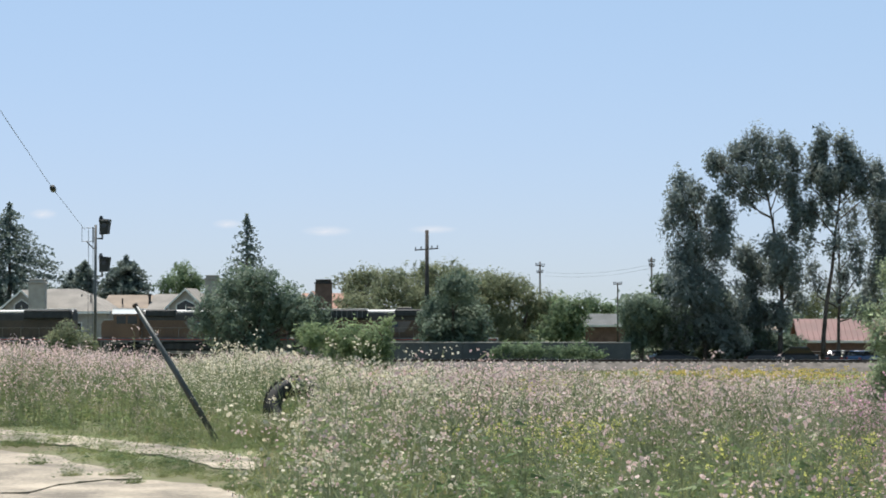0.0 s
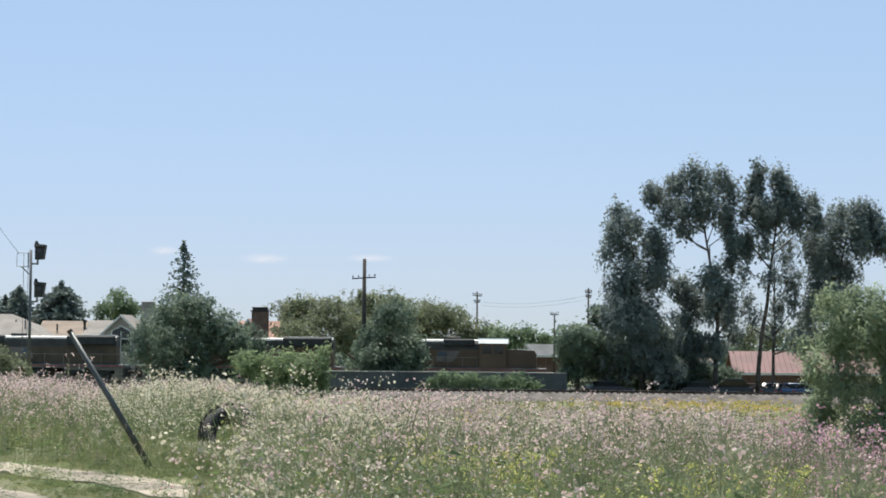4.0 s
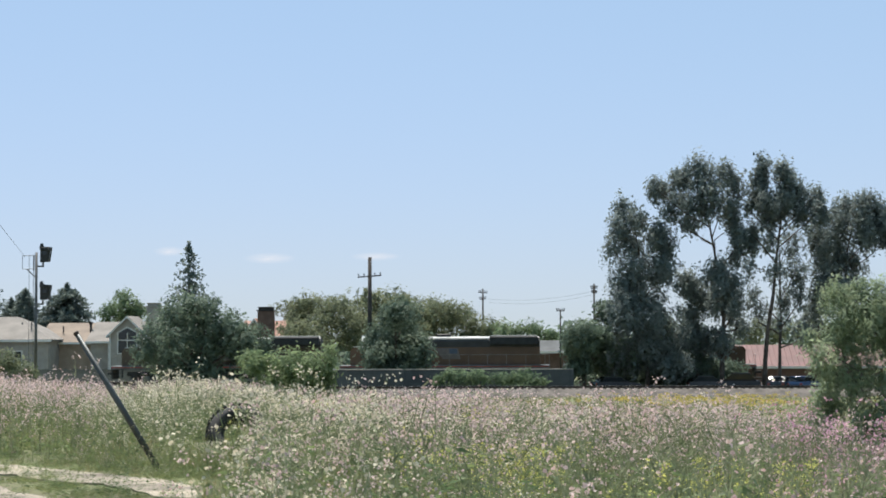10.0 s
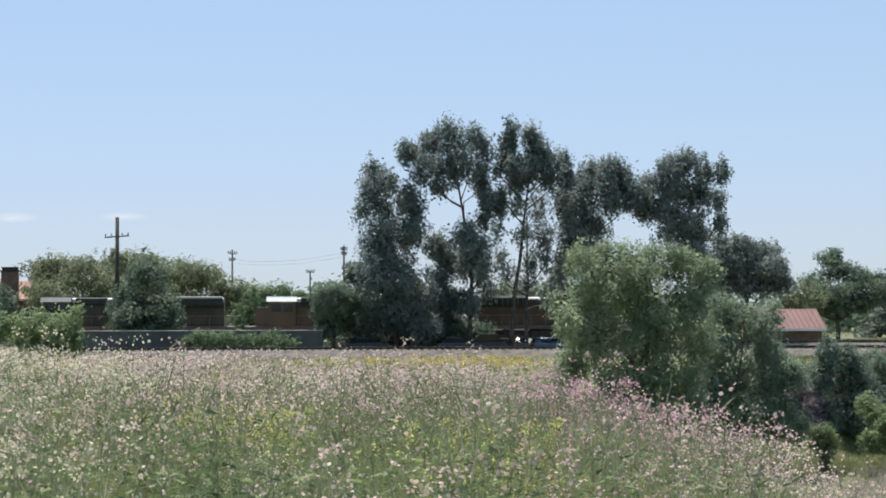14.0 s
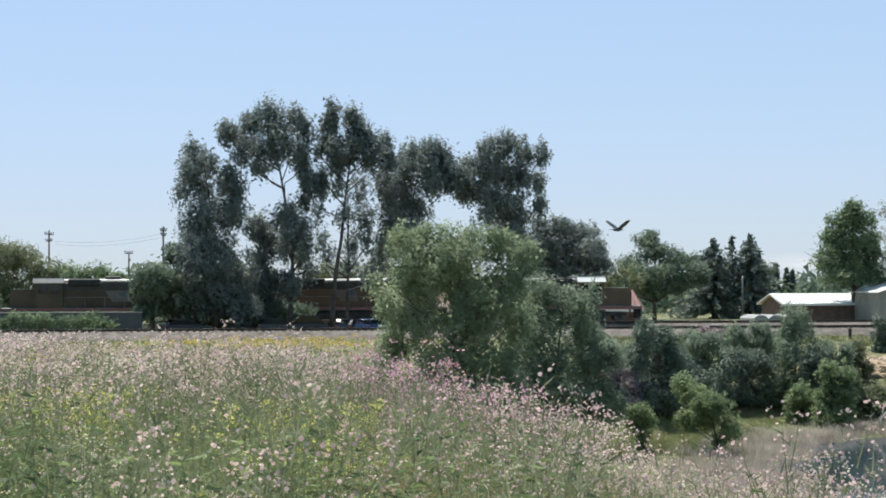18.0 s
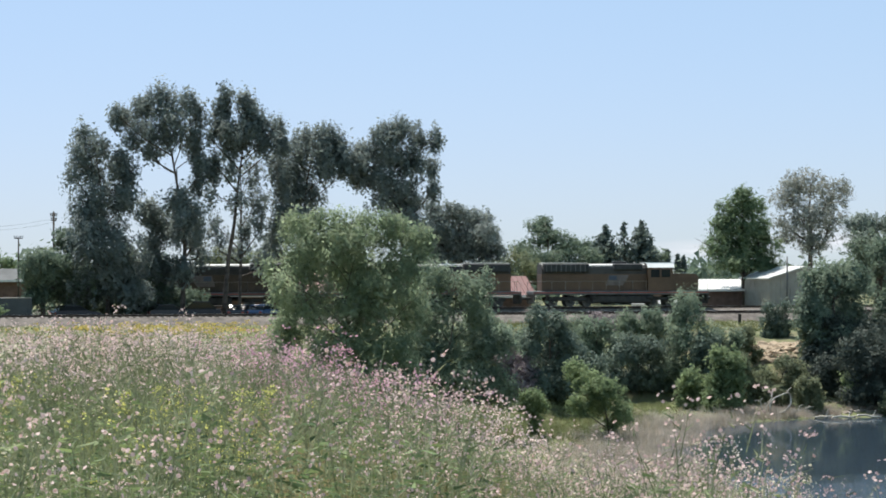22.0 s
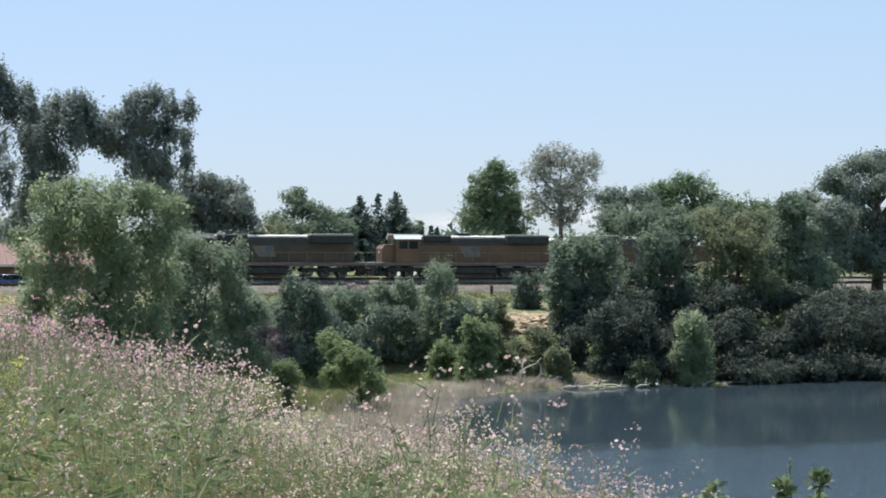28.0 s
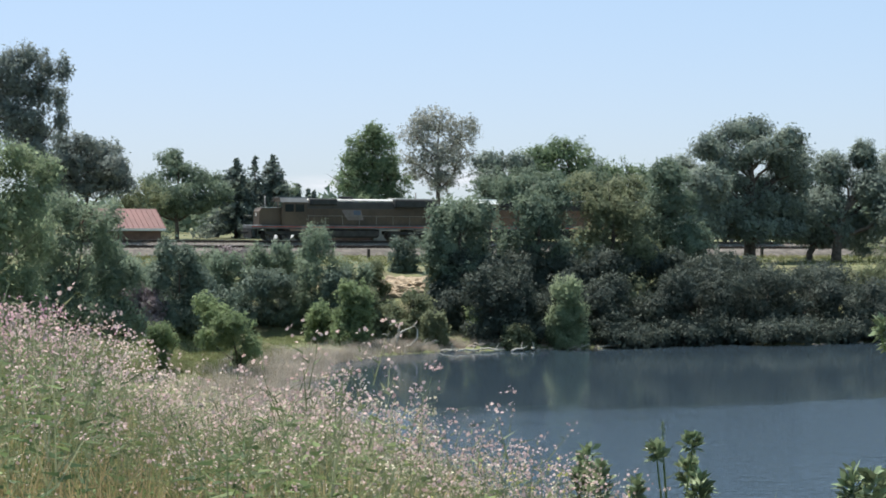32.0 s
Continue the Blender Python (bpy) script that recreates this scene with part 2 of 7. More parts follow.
_wm, _wn, _wr, _sp, _ad = _n.new("ShaderNodeMapping"), _n.new("ShaderNodeTexNoise"), _n.new("ShaderNodeMapRange"), _n.new("ShaderNodeSeparateXYZ"), _n.new("ShaderNodeMath")
_wm.inputs["Scale"].default_value = (0.012, 0.07, 1)
_wn.inputs["Scale"].default_value, _wn.inputs["Detail"].default_value = 1.0, 3
_wr.inputs["From Min"].default_value, _wr.inputs["From Max"].default_value = 0.72, 0.86
_wr.inputs["To Min"].default_value, _wr.inputs["To Max"].default_value = 0.0012, 0.085
_ad.operation = "MULTIPLY_ADD"
_ad.inputs[1].default_value, _ad.inputs[2].default_value = -0.03, 2.63
_ad2 = _n.new("ShaderNodeMath")
_l(_tc.outputs["Object"], _sp.inputs[0])
_l(_sp.outputs["Y"], _ad.inputs[0])
_l(_tc.outputs["Object"], _wm.inputs["Vector"])
_l(_wm.outputs[0], _wn.inputs["Vector"])
_l(_wn.outputs["Fac"], _ad2.inputs[0])
_l(_ad.outputs[0], _ad2.inputs[1])
_l(_ad2.outputs[0], _wr.inputs["Value"])
_l(_wr.outputs[0], _bp.inputs["Distance"])   # wind-ruffled open water, calm lee shore
_l(_tc.outputs["Object"], _mp.inputs["Vector"])
_l(_mp.outputs[0], _no.inputs["Vector"])
_l(_no.outputs["Fac"], _bp.inputs["Height"])
_l(_bp.outputs[0], _b.inputs["Normal"])
water = new("water", mesh_of("water", [(12, -200, WATER), (600, -200, WATER), (600, 118, WATER), (12, 118, WATER)], [(0, 1, 2, 3)], M["water"]))
tagged(water, "calm dark blue-green lake water with light ripples", "water", kind="structure")

# ---- trees ----
TREE_NO = [0]


def limbs(rng, trunk_r, lobes, height, fork=0.45):
    """A tapered leader that follows the crown upwards, and limbs that leave it below each lobe."""
    g = Geo()
    L = np.array(lobes)
    zs = [-0.6, height * 0.12, height * 0.25, height * 0.4, height * 0.55, height * 0.7, height * 0.82, height * 0.93]

    def axis_at(z):
        w = np.exp(-((L[:, 2] - max(z, height * 0.3)) / (0.22 * height)) ** 2) * L[:, 3] + 1e-6
        k = float(smooth01(z / (height * 0.8)))
        return Vector((float((L[:, 0] * w).sum() / w.sum()) * k, float((L[:, 1] * w).sum() / w.sum()) * k * 0.6, z))

    pts = [axis_at(z) + Vector((rng.normal(), rng.normal(), 0)) * 0.012 * max(0, z) for z in zs]
    radii = [trunk_r * q for q in (1.3, 1.0, 0.88, 0.74, 0.56, 0.4, 0.24, 0.06)]
    g.tube(pts, radii, 9)

    def on_leader(z):
        for i in range(len(pts) - 1):
            if z <= pts[i + 1].z:
                u = (z - pts[i].z) / (pts[i + 1].z - pts[i].z)
                return pts[i].lerp(pts[i + 1], u), radii[i] * (1 - u) + radii[i + 1] * u
        return pts[-1], radii[-1]

    for l in lobes:
        e = Vector(l[:3])
        away = math.hypot(e.x - axis_at(e.z).x, e.y - axis_at(e.z).y)
        z0 = min(max(e.z - 0.5 * l[5] - 0.6 * away - 0.03 * height, height * fork * 0.45), height * 0.85)
        start, r0 = on_leader(z0)
        r0 *= 0.62
        m1 = start.lerp(e, 0.5) + Vector((rng.normal(), rng.normal(), rng.normal() * 0.5)) * 0.03 * height
        e2 = e + Vector((rng.normal() * l[3], rng.normal() * l[4], min(1.2, abs(rng.normal())) * l[5])) * 0.2
        g.tube([start, m1, e, e2], [r0, r0 * 0.7, r0 * 0.4, r0 * 0.1], 6, False)
        for _ in range(4):
            e3 = e + Vector((rng.normal() * l[3], rng.normal() * l[4], rng.normal() * l[5])) * 0.5
            q = m1.lerp(e, rng.random())
            g.tube([q, q.lerp(e3, 0.6) + Vector((rng.normal(), rng.normal(), rng.normal())) * 0.12, e3], [r0 * 0.4, r0 * 0.28, r0 * 0.06], 5, False)
    return g


def grow(name, base, lobes, leafmat, n, size, label, category, trunk=1.0, bark="bark", fork=0.45, droop=0.0, shell=0.55, fill=1.6, hang=0.0, fine=0.68, slim=0.42, more=2.2):
    TREE_NO[0] += 1
    rng = np.random.default_rng(100 + TREE_NO[0])
    full = []
    for x, z, rx, rz in lobes:
        ry = 0.5 * (rx + rz) * 1.1
        full.append((x, rng.normal() * ry * 0.5, z, rx, ry, rz))
    height = max(l[2] + l[5] for l in full)
    small = []
    for x, y, z, rx, ry, rz in full:
        for _ in range(14):
            d = rng.normal(size=3)
            d *= rng.random() ** 0.4 * 0.78 / np.linalg.norm(d)
            k = (0.32 + 0.26 * rng.random()) 
            small.append((x + d[0] * rx, y + d[1] * ry, z + d[2] * rz, rx * k, ry * k, rz * k))
        for _ in range(7):   # loose sprays that break the outline
            d = rng.normal(size=3)
            d *= (0.88 + 0.22 * rng.random()) / np.linalg.norm(d)
            k = 0.12 + 0.16 * rng.random()
            small.append((x + d[0] * rx, y + d[1] * ry, z + d[2] * rz, rx * k, ry * k, rz * k * 1.3))
    t = thing(name, pose(*base), label, category)
    part("trunk", limbs(rng, trunk * (0.05 + 0.017 * height), full, height, fork=fork), M[bark], t, smooth=True)
    core = [(*l[:3], l[3] * 0.84, l[4] * 0.84, l[5] * 0.84) for l in full]
    inner = leaf_cloud(rng, core, int(n * fill), size * 0.8, droop, shell, hang)
    outer = leaf_cloud(rng, small, int(n * more), size * fine, droop, shell, hang, 1.1, slim)
    part("crown", leaves_mesh("crown", *(np.concatenate(q) for q in zip(inner, outer)), M[leafmat]), None, t)
    return t


def crown_tree(name, base, lobes, leafmat, n, size, label):
    bush = "bush" in name or name == "sapling"
    wil = "willow" in leafmat
    if (bush and name != "sapling") or name == "willow_tree":   # foliage down to the ground
        lobes = lobes + [(x * 0.95, rz * 0.6, rx * 0.95, rz * 0.9) for x, z, rx, rz in lobes if z > rz * 1.3]
        n = int(n * 1.25)
    return grow(name, base, lobes, leafmat, n, size, label, "bush" if bush else "tree", 0.35 if bush or wil else 1.0, fork=0.15 if bush or wil else 0.4, droop=0.5 if wil else 0.1, hang=0.25 if wil else 0.0, fill=1.1, more=3.0, fine=0.62 if wil else 0.5, slim=0.22 if wil else 0.42)


def euc_tree(name, base, lobes, leafmat, n, size, label):
    return grow(name, base, lobes, leafmat, n, size, label, "tree", 0.5, "bark", 0.55, 0.6, 0.45, 1.75, 0.4, fine=0.5, slim=0.38, more=4.6)


def pine_tree(name, base, lobes, leafmat, n, size, label):
    return grow(name, base, lobes, leafmat, int(n * 1.7), size, label, "tree", 1.8, "bark", 0.45, 0.0, 0.6, fill=2.0, fine=0.5, slim=0.36, more=2.6)


def conifer(name, base, height, half, leafmat, label, full=0.8):
    """Whorls of drooping boughs round a straight mast."""
    TREE_NO[0] += 1
    rng = np.random.default_rng(100 + TREE_NO[0])
    t = thing(name, pose(*base), label, "tree")
    part("trunk", Geo().tube([(0, 0, -0.5), (0.05, 0, height * 0.5), (0, 0, height)], [0.02 * height + 0.05, 0.012 * height, 0.02], 8), M["bark"], t, smooth=True)
    cs, aa, bb = [], [], []
    whorls = int(14 + height)
    for i in range(whorls):
        s = i / (whorls - 1)
        z = height * (0.12 + 0.87 * s)
        reach = (1.75 if full > 0.8 else 1.5) * half * (1 - s) ** (0.6 if full > 0.9 else 0.8) + 0.12
        for k in range(int(12 * full + 4)):
            w = rng.random() * 6.283
            r = reach * (0.65 + 0.5 * rng.random())
            m = max(4, int(r / 0.09 * full))
            u = np.linspace(0.1, 1, m)
            x, y = np.cos(w) * u * r, np.sin(w) * u * r
            zz = z + rng.normal() * 0.15 - 0.25 * u * r + rng.normal(size=m) * 0.12
            cs.append(np.stack([x + rng.normal(size=m) * 0.12, y + rng.normal(size=m) * 0.12, zz], 1))
    c = np.concatenate(cs)
    n = len(c)
    a = rng.normal(size=(n, 3)) * np.array([1, 1, 0.6])
    a /= np.linalg.norm(a, axis=1)[:, None]
    b = np.cross(a, rng.normal(size=(n, 3)))
    b /= np.linalg.norm(b, axis=1)[:, None]
    k = (0.13 + 0.13 * rng.random(n))[:, None]
    part("crown", leaves_mesh("crown", c, a * k, b * k * 0.6, M[leafmat]), None, t)
    return t

# ---- railway ----
RAIL_TOP, TRAIN_Y, NEAR_Y = -2.2, 196.0, 172.0
M["ballast"] = material("ballast", (0.07, 0.06, 0.052), (0.15, 0.13, 0.115), 1.2, 0.95, fine=14, bump=0.6)
M["rail"] = material("rail_steel", (0.05, 0.035, 0.028), (0.10, 0.075, 0.06), 2, 0.55, 0.6, fine=20)
M["polished"] = material("polished_steel", (0.42, 0.41, 0.40), (0.55, 0.54, 0.53), 2, 0.3, 1.0, fine=20, bump=0)
M["tie"] = material("old_timber", (0.035, 0.028, 0.022), (0.09, 0.075, 0.06), 3, 0.9, fine=20)


def track(name, y, label):
    t = thing(name, pose(0, y, RAIL_TOP), label, "railway track", "tracks", "structure")
    part("ballast", Geo().prism([(-3.6, -0.95), (-1.9, -0.24), (1.9, -0.24), (3.6, -0.95)], -420, 420, "x"), M["ballast"], t)
    for s in (-0.75, 0.75):
        part("rail", Geo().prism([(s - 0.07, -0.17), (s - 0.07, -0.155), (s - 0.012, -0.13), (s - 0.012, -0.045), (s - 0.036, -0.03), (s - 0.036, 0), (s + 0.036, 0), (s + 0.036, -0.03), (s + 0.012, -0.045), (s + 0.012, -0.13), (s + 0.07, -0.155), (s + 0.07, -0.17)], -420, 420, "x"), M["rail"], t)
        part("rail_head", Geo().box(-420, 420, s - 0.032, s + 0.032, 0.003, 0.008), M["polished"], t, "polished running surface")
    g = Geo()
    for i in range(520):
        x = -156 + i * 0.6
        g.box(x - 0.12, x + 0.12, -1.3, 1.3, -0.36, -0.17)
    tagged(part("ties", g, M["tie"], t, "weathered timber ties"), kind="stuff")
    return t


track("railway_track_near", NEAR_Y, "near railway track on grey ballast")
track("railway_track_far", TRAIN_Y, "far railway track carrying the locomotives")
# ---- trees and bushes ----
crown_tree("oak_tree", (-34.2, 184.0, -3.0), [(-0.6, 7.9, 3.3, 1.9), (-2.7, 4.6, 2.7, 2.7), (2.2, 5.7, 3.3, 2.6), (-0.6, 4.1, 4.1, 2.7), (-0.0, 1.9, 3.8, 1.6), (4.4, 4.6, 2.4, 2.4), (6.0, 3.8, 1.6, 1.6)], "oak", 6500, 0.32, "dense dark green oak beside the railway")
conifer("redwood_tree", (-42.1, 222.0, -3.0), 16.0, 4.2, "conifer", "thin spired redwood rising behind the oak", 0.42)
conifer("cedar_tree", (-78.4, 248.0, -3.0), 19.2, 9.6, "conifer", "wide blue-green cedar behind the houses", 0.6)
conifer("cypress_tree", (-70.3, 255.0, -3.0), 11.9, 2.6, "conifer", "narrow dark cypress behind the houses", 1.0)
conifer("cypress_tree", (-64.7, 255.0, -3.0), 12.5, 4.7, "conifer", "broad dark cypress behind the houses", 1.0)
conifer("cypress_tree", (-73.0, 258.0, -3.0), 10.6, 2.3, "conifer", "small dark cypress behind the houses", 1.0)
crown_tree("ash_tree", (-58.4, 262.0, -3.0), [(-0.0, 10.0, 2.7, 2.2), (-2.0, 8.9, 1.6, 1.6), (1.9, 9.2, 1.7, 1.4), (-0.4, 7.3, 2.7, 1.7)], "fresh", 1500, 0.36, "light green broadleaf tree behind the gabled house")
crown_tree("pepper_tree", (-28.1, 222.0, -3.0), [(-0.7, 9.0, 1.8, 1.7), (2.6, 7.8, 2.9, 2.2), (-2.3, 6.6, 1.9, 2.5), (0.6, 5.6, 3.9, 2.6), (4.6, 6.5, 2.3, 2.9), (-0.7, 3.3, 3.9, 2.3)], "olive", 3400, 0.34, "olive green drooping pepper tree behind the train")
crown_tree("elm_tree", (-19.4, 226.0, -3.0), [(-2.2, 9.9, 1.4, 1.6), (0.7, 9.2, 2.6, 2.0), (4.0, 7.9, 3.6, 2.1), (0.0, 5.9, 3.9, 3.0), (4.0, 4.6, 3.9, 3.0), (-3.3, 7.2, 1.6, 2.0)], "olive", 3400, 0.34, "round olive green elm behind the utility pole")
crown_tree("pepper_tree", (-10.3, 228.0, -3.0), [(-1.6, 7.6, 3.0, 2.2), (1.7, 6.2, 2.6, 2.0), (-0.7, 4.6, 4.3, 2.6), (3.3, 5.3, 2.3, 2.3), (-2.0, 2.6, 3.3, 2.0)], "olive", 3000, 0.34, "grey-green pepper tree beyond the grey wall")
crown_tree("mulberry_tree", (-5.2, 224.0, -3.0), [(-0.3, 5.2, 2.6, 2.2), (1.5, 5.6, 1.3, 1.8), (0.3, 3.3, 2.3, 1.9), (-1.9, 3.0, 1.9, 1.6)], "fresh", 1700, 0.34, "bright green mulberry beyond the grey wall")
crown_tree("ash_tree", (-2.2, 300.0, -3.0), [(-0.8, 6.3, 1.2, 1.2), (1.3, 5.6, 1.2, 0.9)], "fresh", 500, 0.4, "small far broadleaf tree over the rooftops")
crown_tree("oak_tree", (-15.0, 184.0, -3.0), [(-0.3, 5.4, 2.7, 2.4), (1.6, 3.5, 2.1, 2.2), (-1.6, 3.0, 2.0, 1.9), (0.5, 7.3, 2.0, 1.7), (-0.3, 1.9, 3.2, 1.3), (-2.4, 4.6, 1.2, 1.6)], "oak", 5400, 0.32, "dark green oak in front of the grey wall")
crown_tree("willow_bush", (-20.3, 150.0, -3.2), [(-2.7, 3.2, 1.7, 1.2), (-0.4, 3.1, 2.2, 1.5), (1.5, 2.8, 1.7, 1.6), (2.9, 3.8, 0.6, 1.1), (-3.6, 3.6, 1.0, 0.8), (-0.9, 1.7, 3.1, 0.9), (2.6, 2.2, 1.0, 1.1)], "spring", 3600, 0.26, "bright green willow bush in the meadow")
euc_tree("eucalyptus_tree", (8.6, 186.0, -3.0), [(-2.3, 17.5, 1.2, 1.4), (-0.8, 16.5, 1.2, 1.2), (-2.8, 15.4, 1.3, 1.5), (-1.4, 14.6, 2.2, 1.9), (1.1, 14.8, 1.6, 1.8), (-3.2, 13.5, 1.1, 1.0), (1.9, 13.8, 1.2, 1.8), (-0.8, 11.9, 2.6, 2.2), (-2.2, 10.2, 1.5, 1.9), (1.6, 11.3, 1.5, 1.9), (-0.8, 9.2, 3.0, 2.2), (0.5, 7.0, 3.2, 2.4), (-2.2, 7.0, 2.2, 2.4), (-0.0, 4.3, 3.8, 2.4), (2.2, 2.7, 2.7, 1.6), (-2.7, 3.3, 2.7, 1.9)], "euc", 5200, 0.32, "dense columnar blue-green eucalyptus beside the tracks")
euc_tree("eucalyptus_tree", (13.6, 189.0, -3.0), [(-1.1, 10.4, 1.4, 1.3), (0.3, 9.3, 1.9, 1.6), (-0.6, 7.1, 1.6, 1.4), (-1.4, 4.9, 1.5, 1.6), (0.5, 4.9, 1.3, 1.6), (-0.6, 2.7, 2.7, 1.4)], "euc", 2000, 0.32, "shaggy dark eucalyptus between two taller ones")
euc_tree("eucalyptus_tree", (15.7, 187.0, -3.0), [(-1.9, 21.5, 1.6, 1.2), (-3.6, 20.4, 1.5, 1.2), (-1.4, 19.8, 1.8, 1.3), (-5.5, 19.3, 1.4, 1.3), (-6.3, 19.4, 0.7, 1.1), (-3.8, 18.2, 1.8, 1.3), (-4.9, 17.1, 1.2, 0.9), (-1.9, 17.7, 1.8, 1.5), (-0.6, 18.2, 1.0, 1.6), (-3.0, 16.0, 1.2, 0.8), (0.5, 20.9, 1.0, 1.4), (1.6, 19.6, 1.1, 1.5), (0.8, 17.4, 1.2, 1.5), (1.4, 15.8, 1.1, 1.4), (1.9, 14.4, 1.4, 1.3), (3.0, 14.1, 0.8, 1.4), (1.4, 13.0, 0.9, 1.1), (-0.6, 11.4, 2.0, 1.4), (0.5, 9.8, 1.8, 2.2), (1.4, 7.9, 1.2, 2.0), (-0.5, 8.4, 1.2, 1.3), (1.9, 6.2, 0.8, 1.0), (-0.0, 4.9, 1.4, 1.4)], "euc", 4300, 0.32, "tall open eucalyptus with a broad high crown")
euc_tree("eucalyptus_tree", (19.7, 187.0, -3.0), [(0.1, 21.6, 0.7, 1.1), (-0.2, 20.2, 1.1, 1.2), (-0.4, 18.5, 1.0, 1.4), (0.4, 18.0, 1.3, 1.3), (2.0, 21.0, 0.9, 1.1), (2.6, 19.9, 1.3, 1.3), (2.0, 18.3, 1.4, 1.3), (3.4, 18.8, 1.0, 1.1), (1.5, 16.9, 1.1, 1.1), (0.4, 16.3, 0.9, 0.9), (-1.5, 17.4, 0.4, 0.8), (-1.0, 15.0, 0.5, 1.1), (3.7, 16.9, 1.1, 1.3), (5.1, 18.6, 1.1, 1.2), (5.3, 16.9, 1.0, 1.3)], "euc", 2600, 0.32, "slender pale-trunked eucalyptus with two leafy spires")
euc_tree("eucalyptus_tree", (21.2, 188.0, -3.0), [(-0.8, 14.5, 1.4, 1.6), (1.4, 14.5, 1.4, 1.9), (-0.3, 11.5, 1.4, 1.4), (1.7, 11.5, 1.4, 2.2), (0.6, 8.7, 1.1, 1.6), (2.2, 8.7, 1.0, 2.2), (-2.5, 9.3, 0.8, 1.6), (-1.7, 7.6, 1.0, 1.4), (0.0, 6.6, 1.4, 0.8), (-2.8, 12.0, 0.7, 1.6), (2.2, 5.4, 1.4, 1.3)], "euc", 950, 0.32, "thin young eucalyptus with sparse see-through foliage")
euc_tree("eucalyptus_tree", (27.9, 190.0, -3.0), [(-2.5, 14.9, 1.6, 2.2), (-0.8, 16.6, 1.7, 1.3), (-2.0, 12.1, 1.9, 2.2), (-2.5, 9.3, 1.4, 2.2), (0.3, 18.0, 1.4, 1.0), (2.0, 18.3, 1.6, 1.1), (1.4, 16.6, 2.2, 1.7), (-0.5, 14.3, 2.2, 1.9), (2.0, 14.6, 1.7, 1.6), (3.4, 17.2, 1.3, 1.3), (3.7, 15.5, 1.1, 1.7), (0.6, 12.1, 2.2, 1.4), (-3.1, 7.1, 1.1, 1.4), (4.5, 14.6, 1.0, 1.2), (-0.3, 9.9, 2.2, 1.7)], "euc", 4000, 0.32, "wide crowned eucalyptus behind the willow")
euc_tree("eucalyptus_tree", (37.8, 190.0, -3.0), [(-0.4, 18.8, 1.9, 1.2), (-2.1, 18.0, 1.7, 1.2), (1.5, 18.0, 1.5, 1.2), (3.2, 17.7, 0.8, 1.3), (-3.8, 16.6, 1.6, 1.1), (-1.6, 16.1, 2.5, 1.7), (-3.2, 14.4, 2.0, 1.5), (0.7, 15.5, 2.2, 2.0), (3.2, 15.0, 0.8, 1.3), (-1.0, 13.3, 2.8, 1.7), (-2.1, 11.6, 2.0, 1.2), (0.6, 11.6, 2.2, 1.5), (2.9, 12.5, 0.8, 1.1), (-4.6, 15.5, 1.0, 1.3), (-4.4, 13.9, 1.0, 1.1), (0.1, 9.4, 2.8, 1.4)], "euc", 4300, 0.32, "tall wide eucalyptus at the end of the row")
crown_tree("oak_tree", (2.6, 184.0, -3.0), [(0.3, 5.3, 2.2, 1.6), (-0.8, 4.3, 1.5, 2.1), (2.1, 7.5, 1.2, 1.3), (1.6, 3.7, 2.1, 1.9), (-0.5, 2.4, 1.3, 1.1)], "oak", 4200, 0.32, "low dark oak beside the tall eucalyptus")
crown_tree("bay_tree", (45.6, 200.0, -3.0), [(-2.3, 10.8, 1.8, 1.3), (0.1, 10.5, 2.1, 1.4), (2.4, 9.7, 1.8, 1.8), (3.3, 8.2, 1.2, 1.5), (-0.5, 8.5, 3.0, 1.8), (1.8, 7.3, 2.4, 1.7), (-2.3, 8.5, 2.4, 2.0), (-2.9, 6.2, 2.4, 1.8), (0.6, 6.2, 3.0, 1.2), (4.0, 6.6, 1.2, 1.3), (-4.4, 8.6, 1.0, 1.4), (2.4, 8.4, 2.2, 1.6)], "euc", 5600, 0.32, "dark round bay tree after the eucalyptus row")
crown_tree("ash_tree", (30.6, 260.0, -3.0), [(-2.9, 6.1, 3.0, 1.7), (3.0, 6.1, 3.4, 2.0), (-5.8, 5.5, 1.9, 1.2), (7.3, 5.7, 3.8, 2.3)], "olive", 1500, 0.4, "olive green trees behind the red-roofed barn")
crown_tree("bush", (5.5, 190.0, -3.0), [(-1.1, 2.7, 2.8, 1.5), (1.1, 3.8, 2.2, 2.2), (3.3, 2.1, 2.8, 1.1)], "oak", 2600, 0.3, "dark scrub under the eucalyptus row")
crown_tree("bush", (16.5, 190.0, -3.0), [(-2.8, 2.1, 2.8, 1.2), (-0.0, 1.8, 2.2, 1.0), (-4.4, 3.5, 1.7, 1.7)], "oak", 2600, 0.3, "dark scrub under the eucalyptus row")
crown_tree("oak_tree", (11.3, 191.0, -3.0), [(-0.8, 4.9, 2.5, 2.5), (1.1, 3.2, 2.2, 1.8), (-2.5, 3.5, 2.5, 2.1), (1.9, 5.2, 1.4, 1.4)], "oak", 3400, 0.3, "dark oak under the eucalyptus row")
crown_tree("elm_tree", (-22.2, 232.0, -3.0), [(-8.8, 8.6, 2.7, 1.6), (-5.4, 8.9, 2.7, 1.6), (-2.0, 9.2, 2.7, 1.8), (1.4, 9.2, 3.0, 1.8), (4.8, 8.8, 3.0, 1.8), (8.1, 8.6, 2.7, 1.6), (10.8, 8.1, 2.0, 1.4), (-6.8, 6.9, 3.4, 1.4), (0.0, 7.2, 4.1, 1.6), (6.8, 6.8, 4.1, 1.4)], "olive", 3600, 0.34, "spreading olive green elm behind the train")
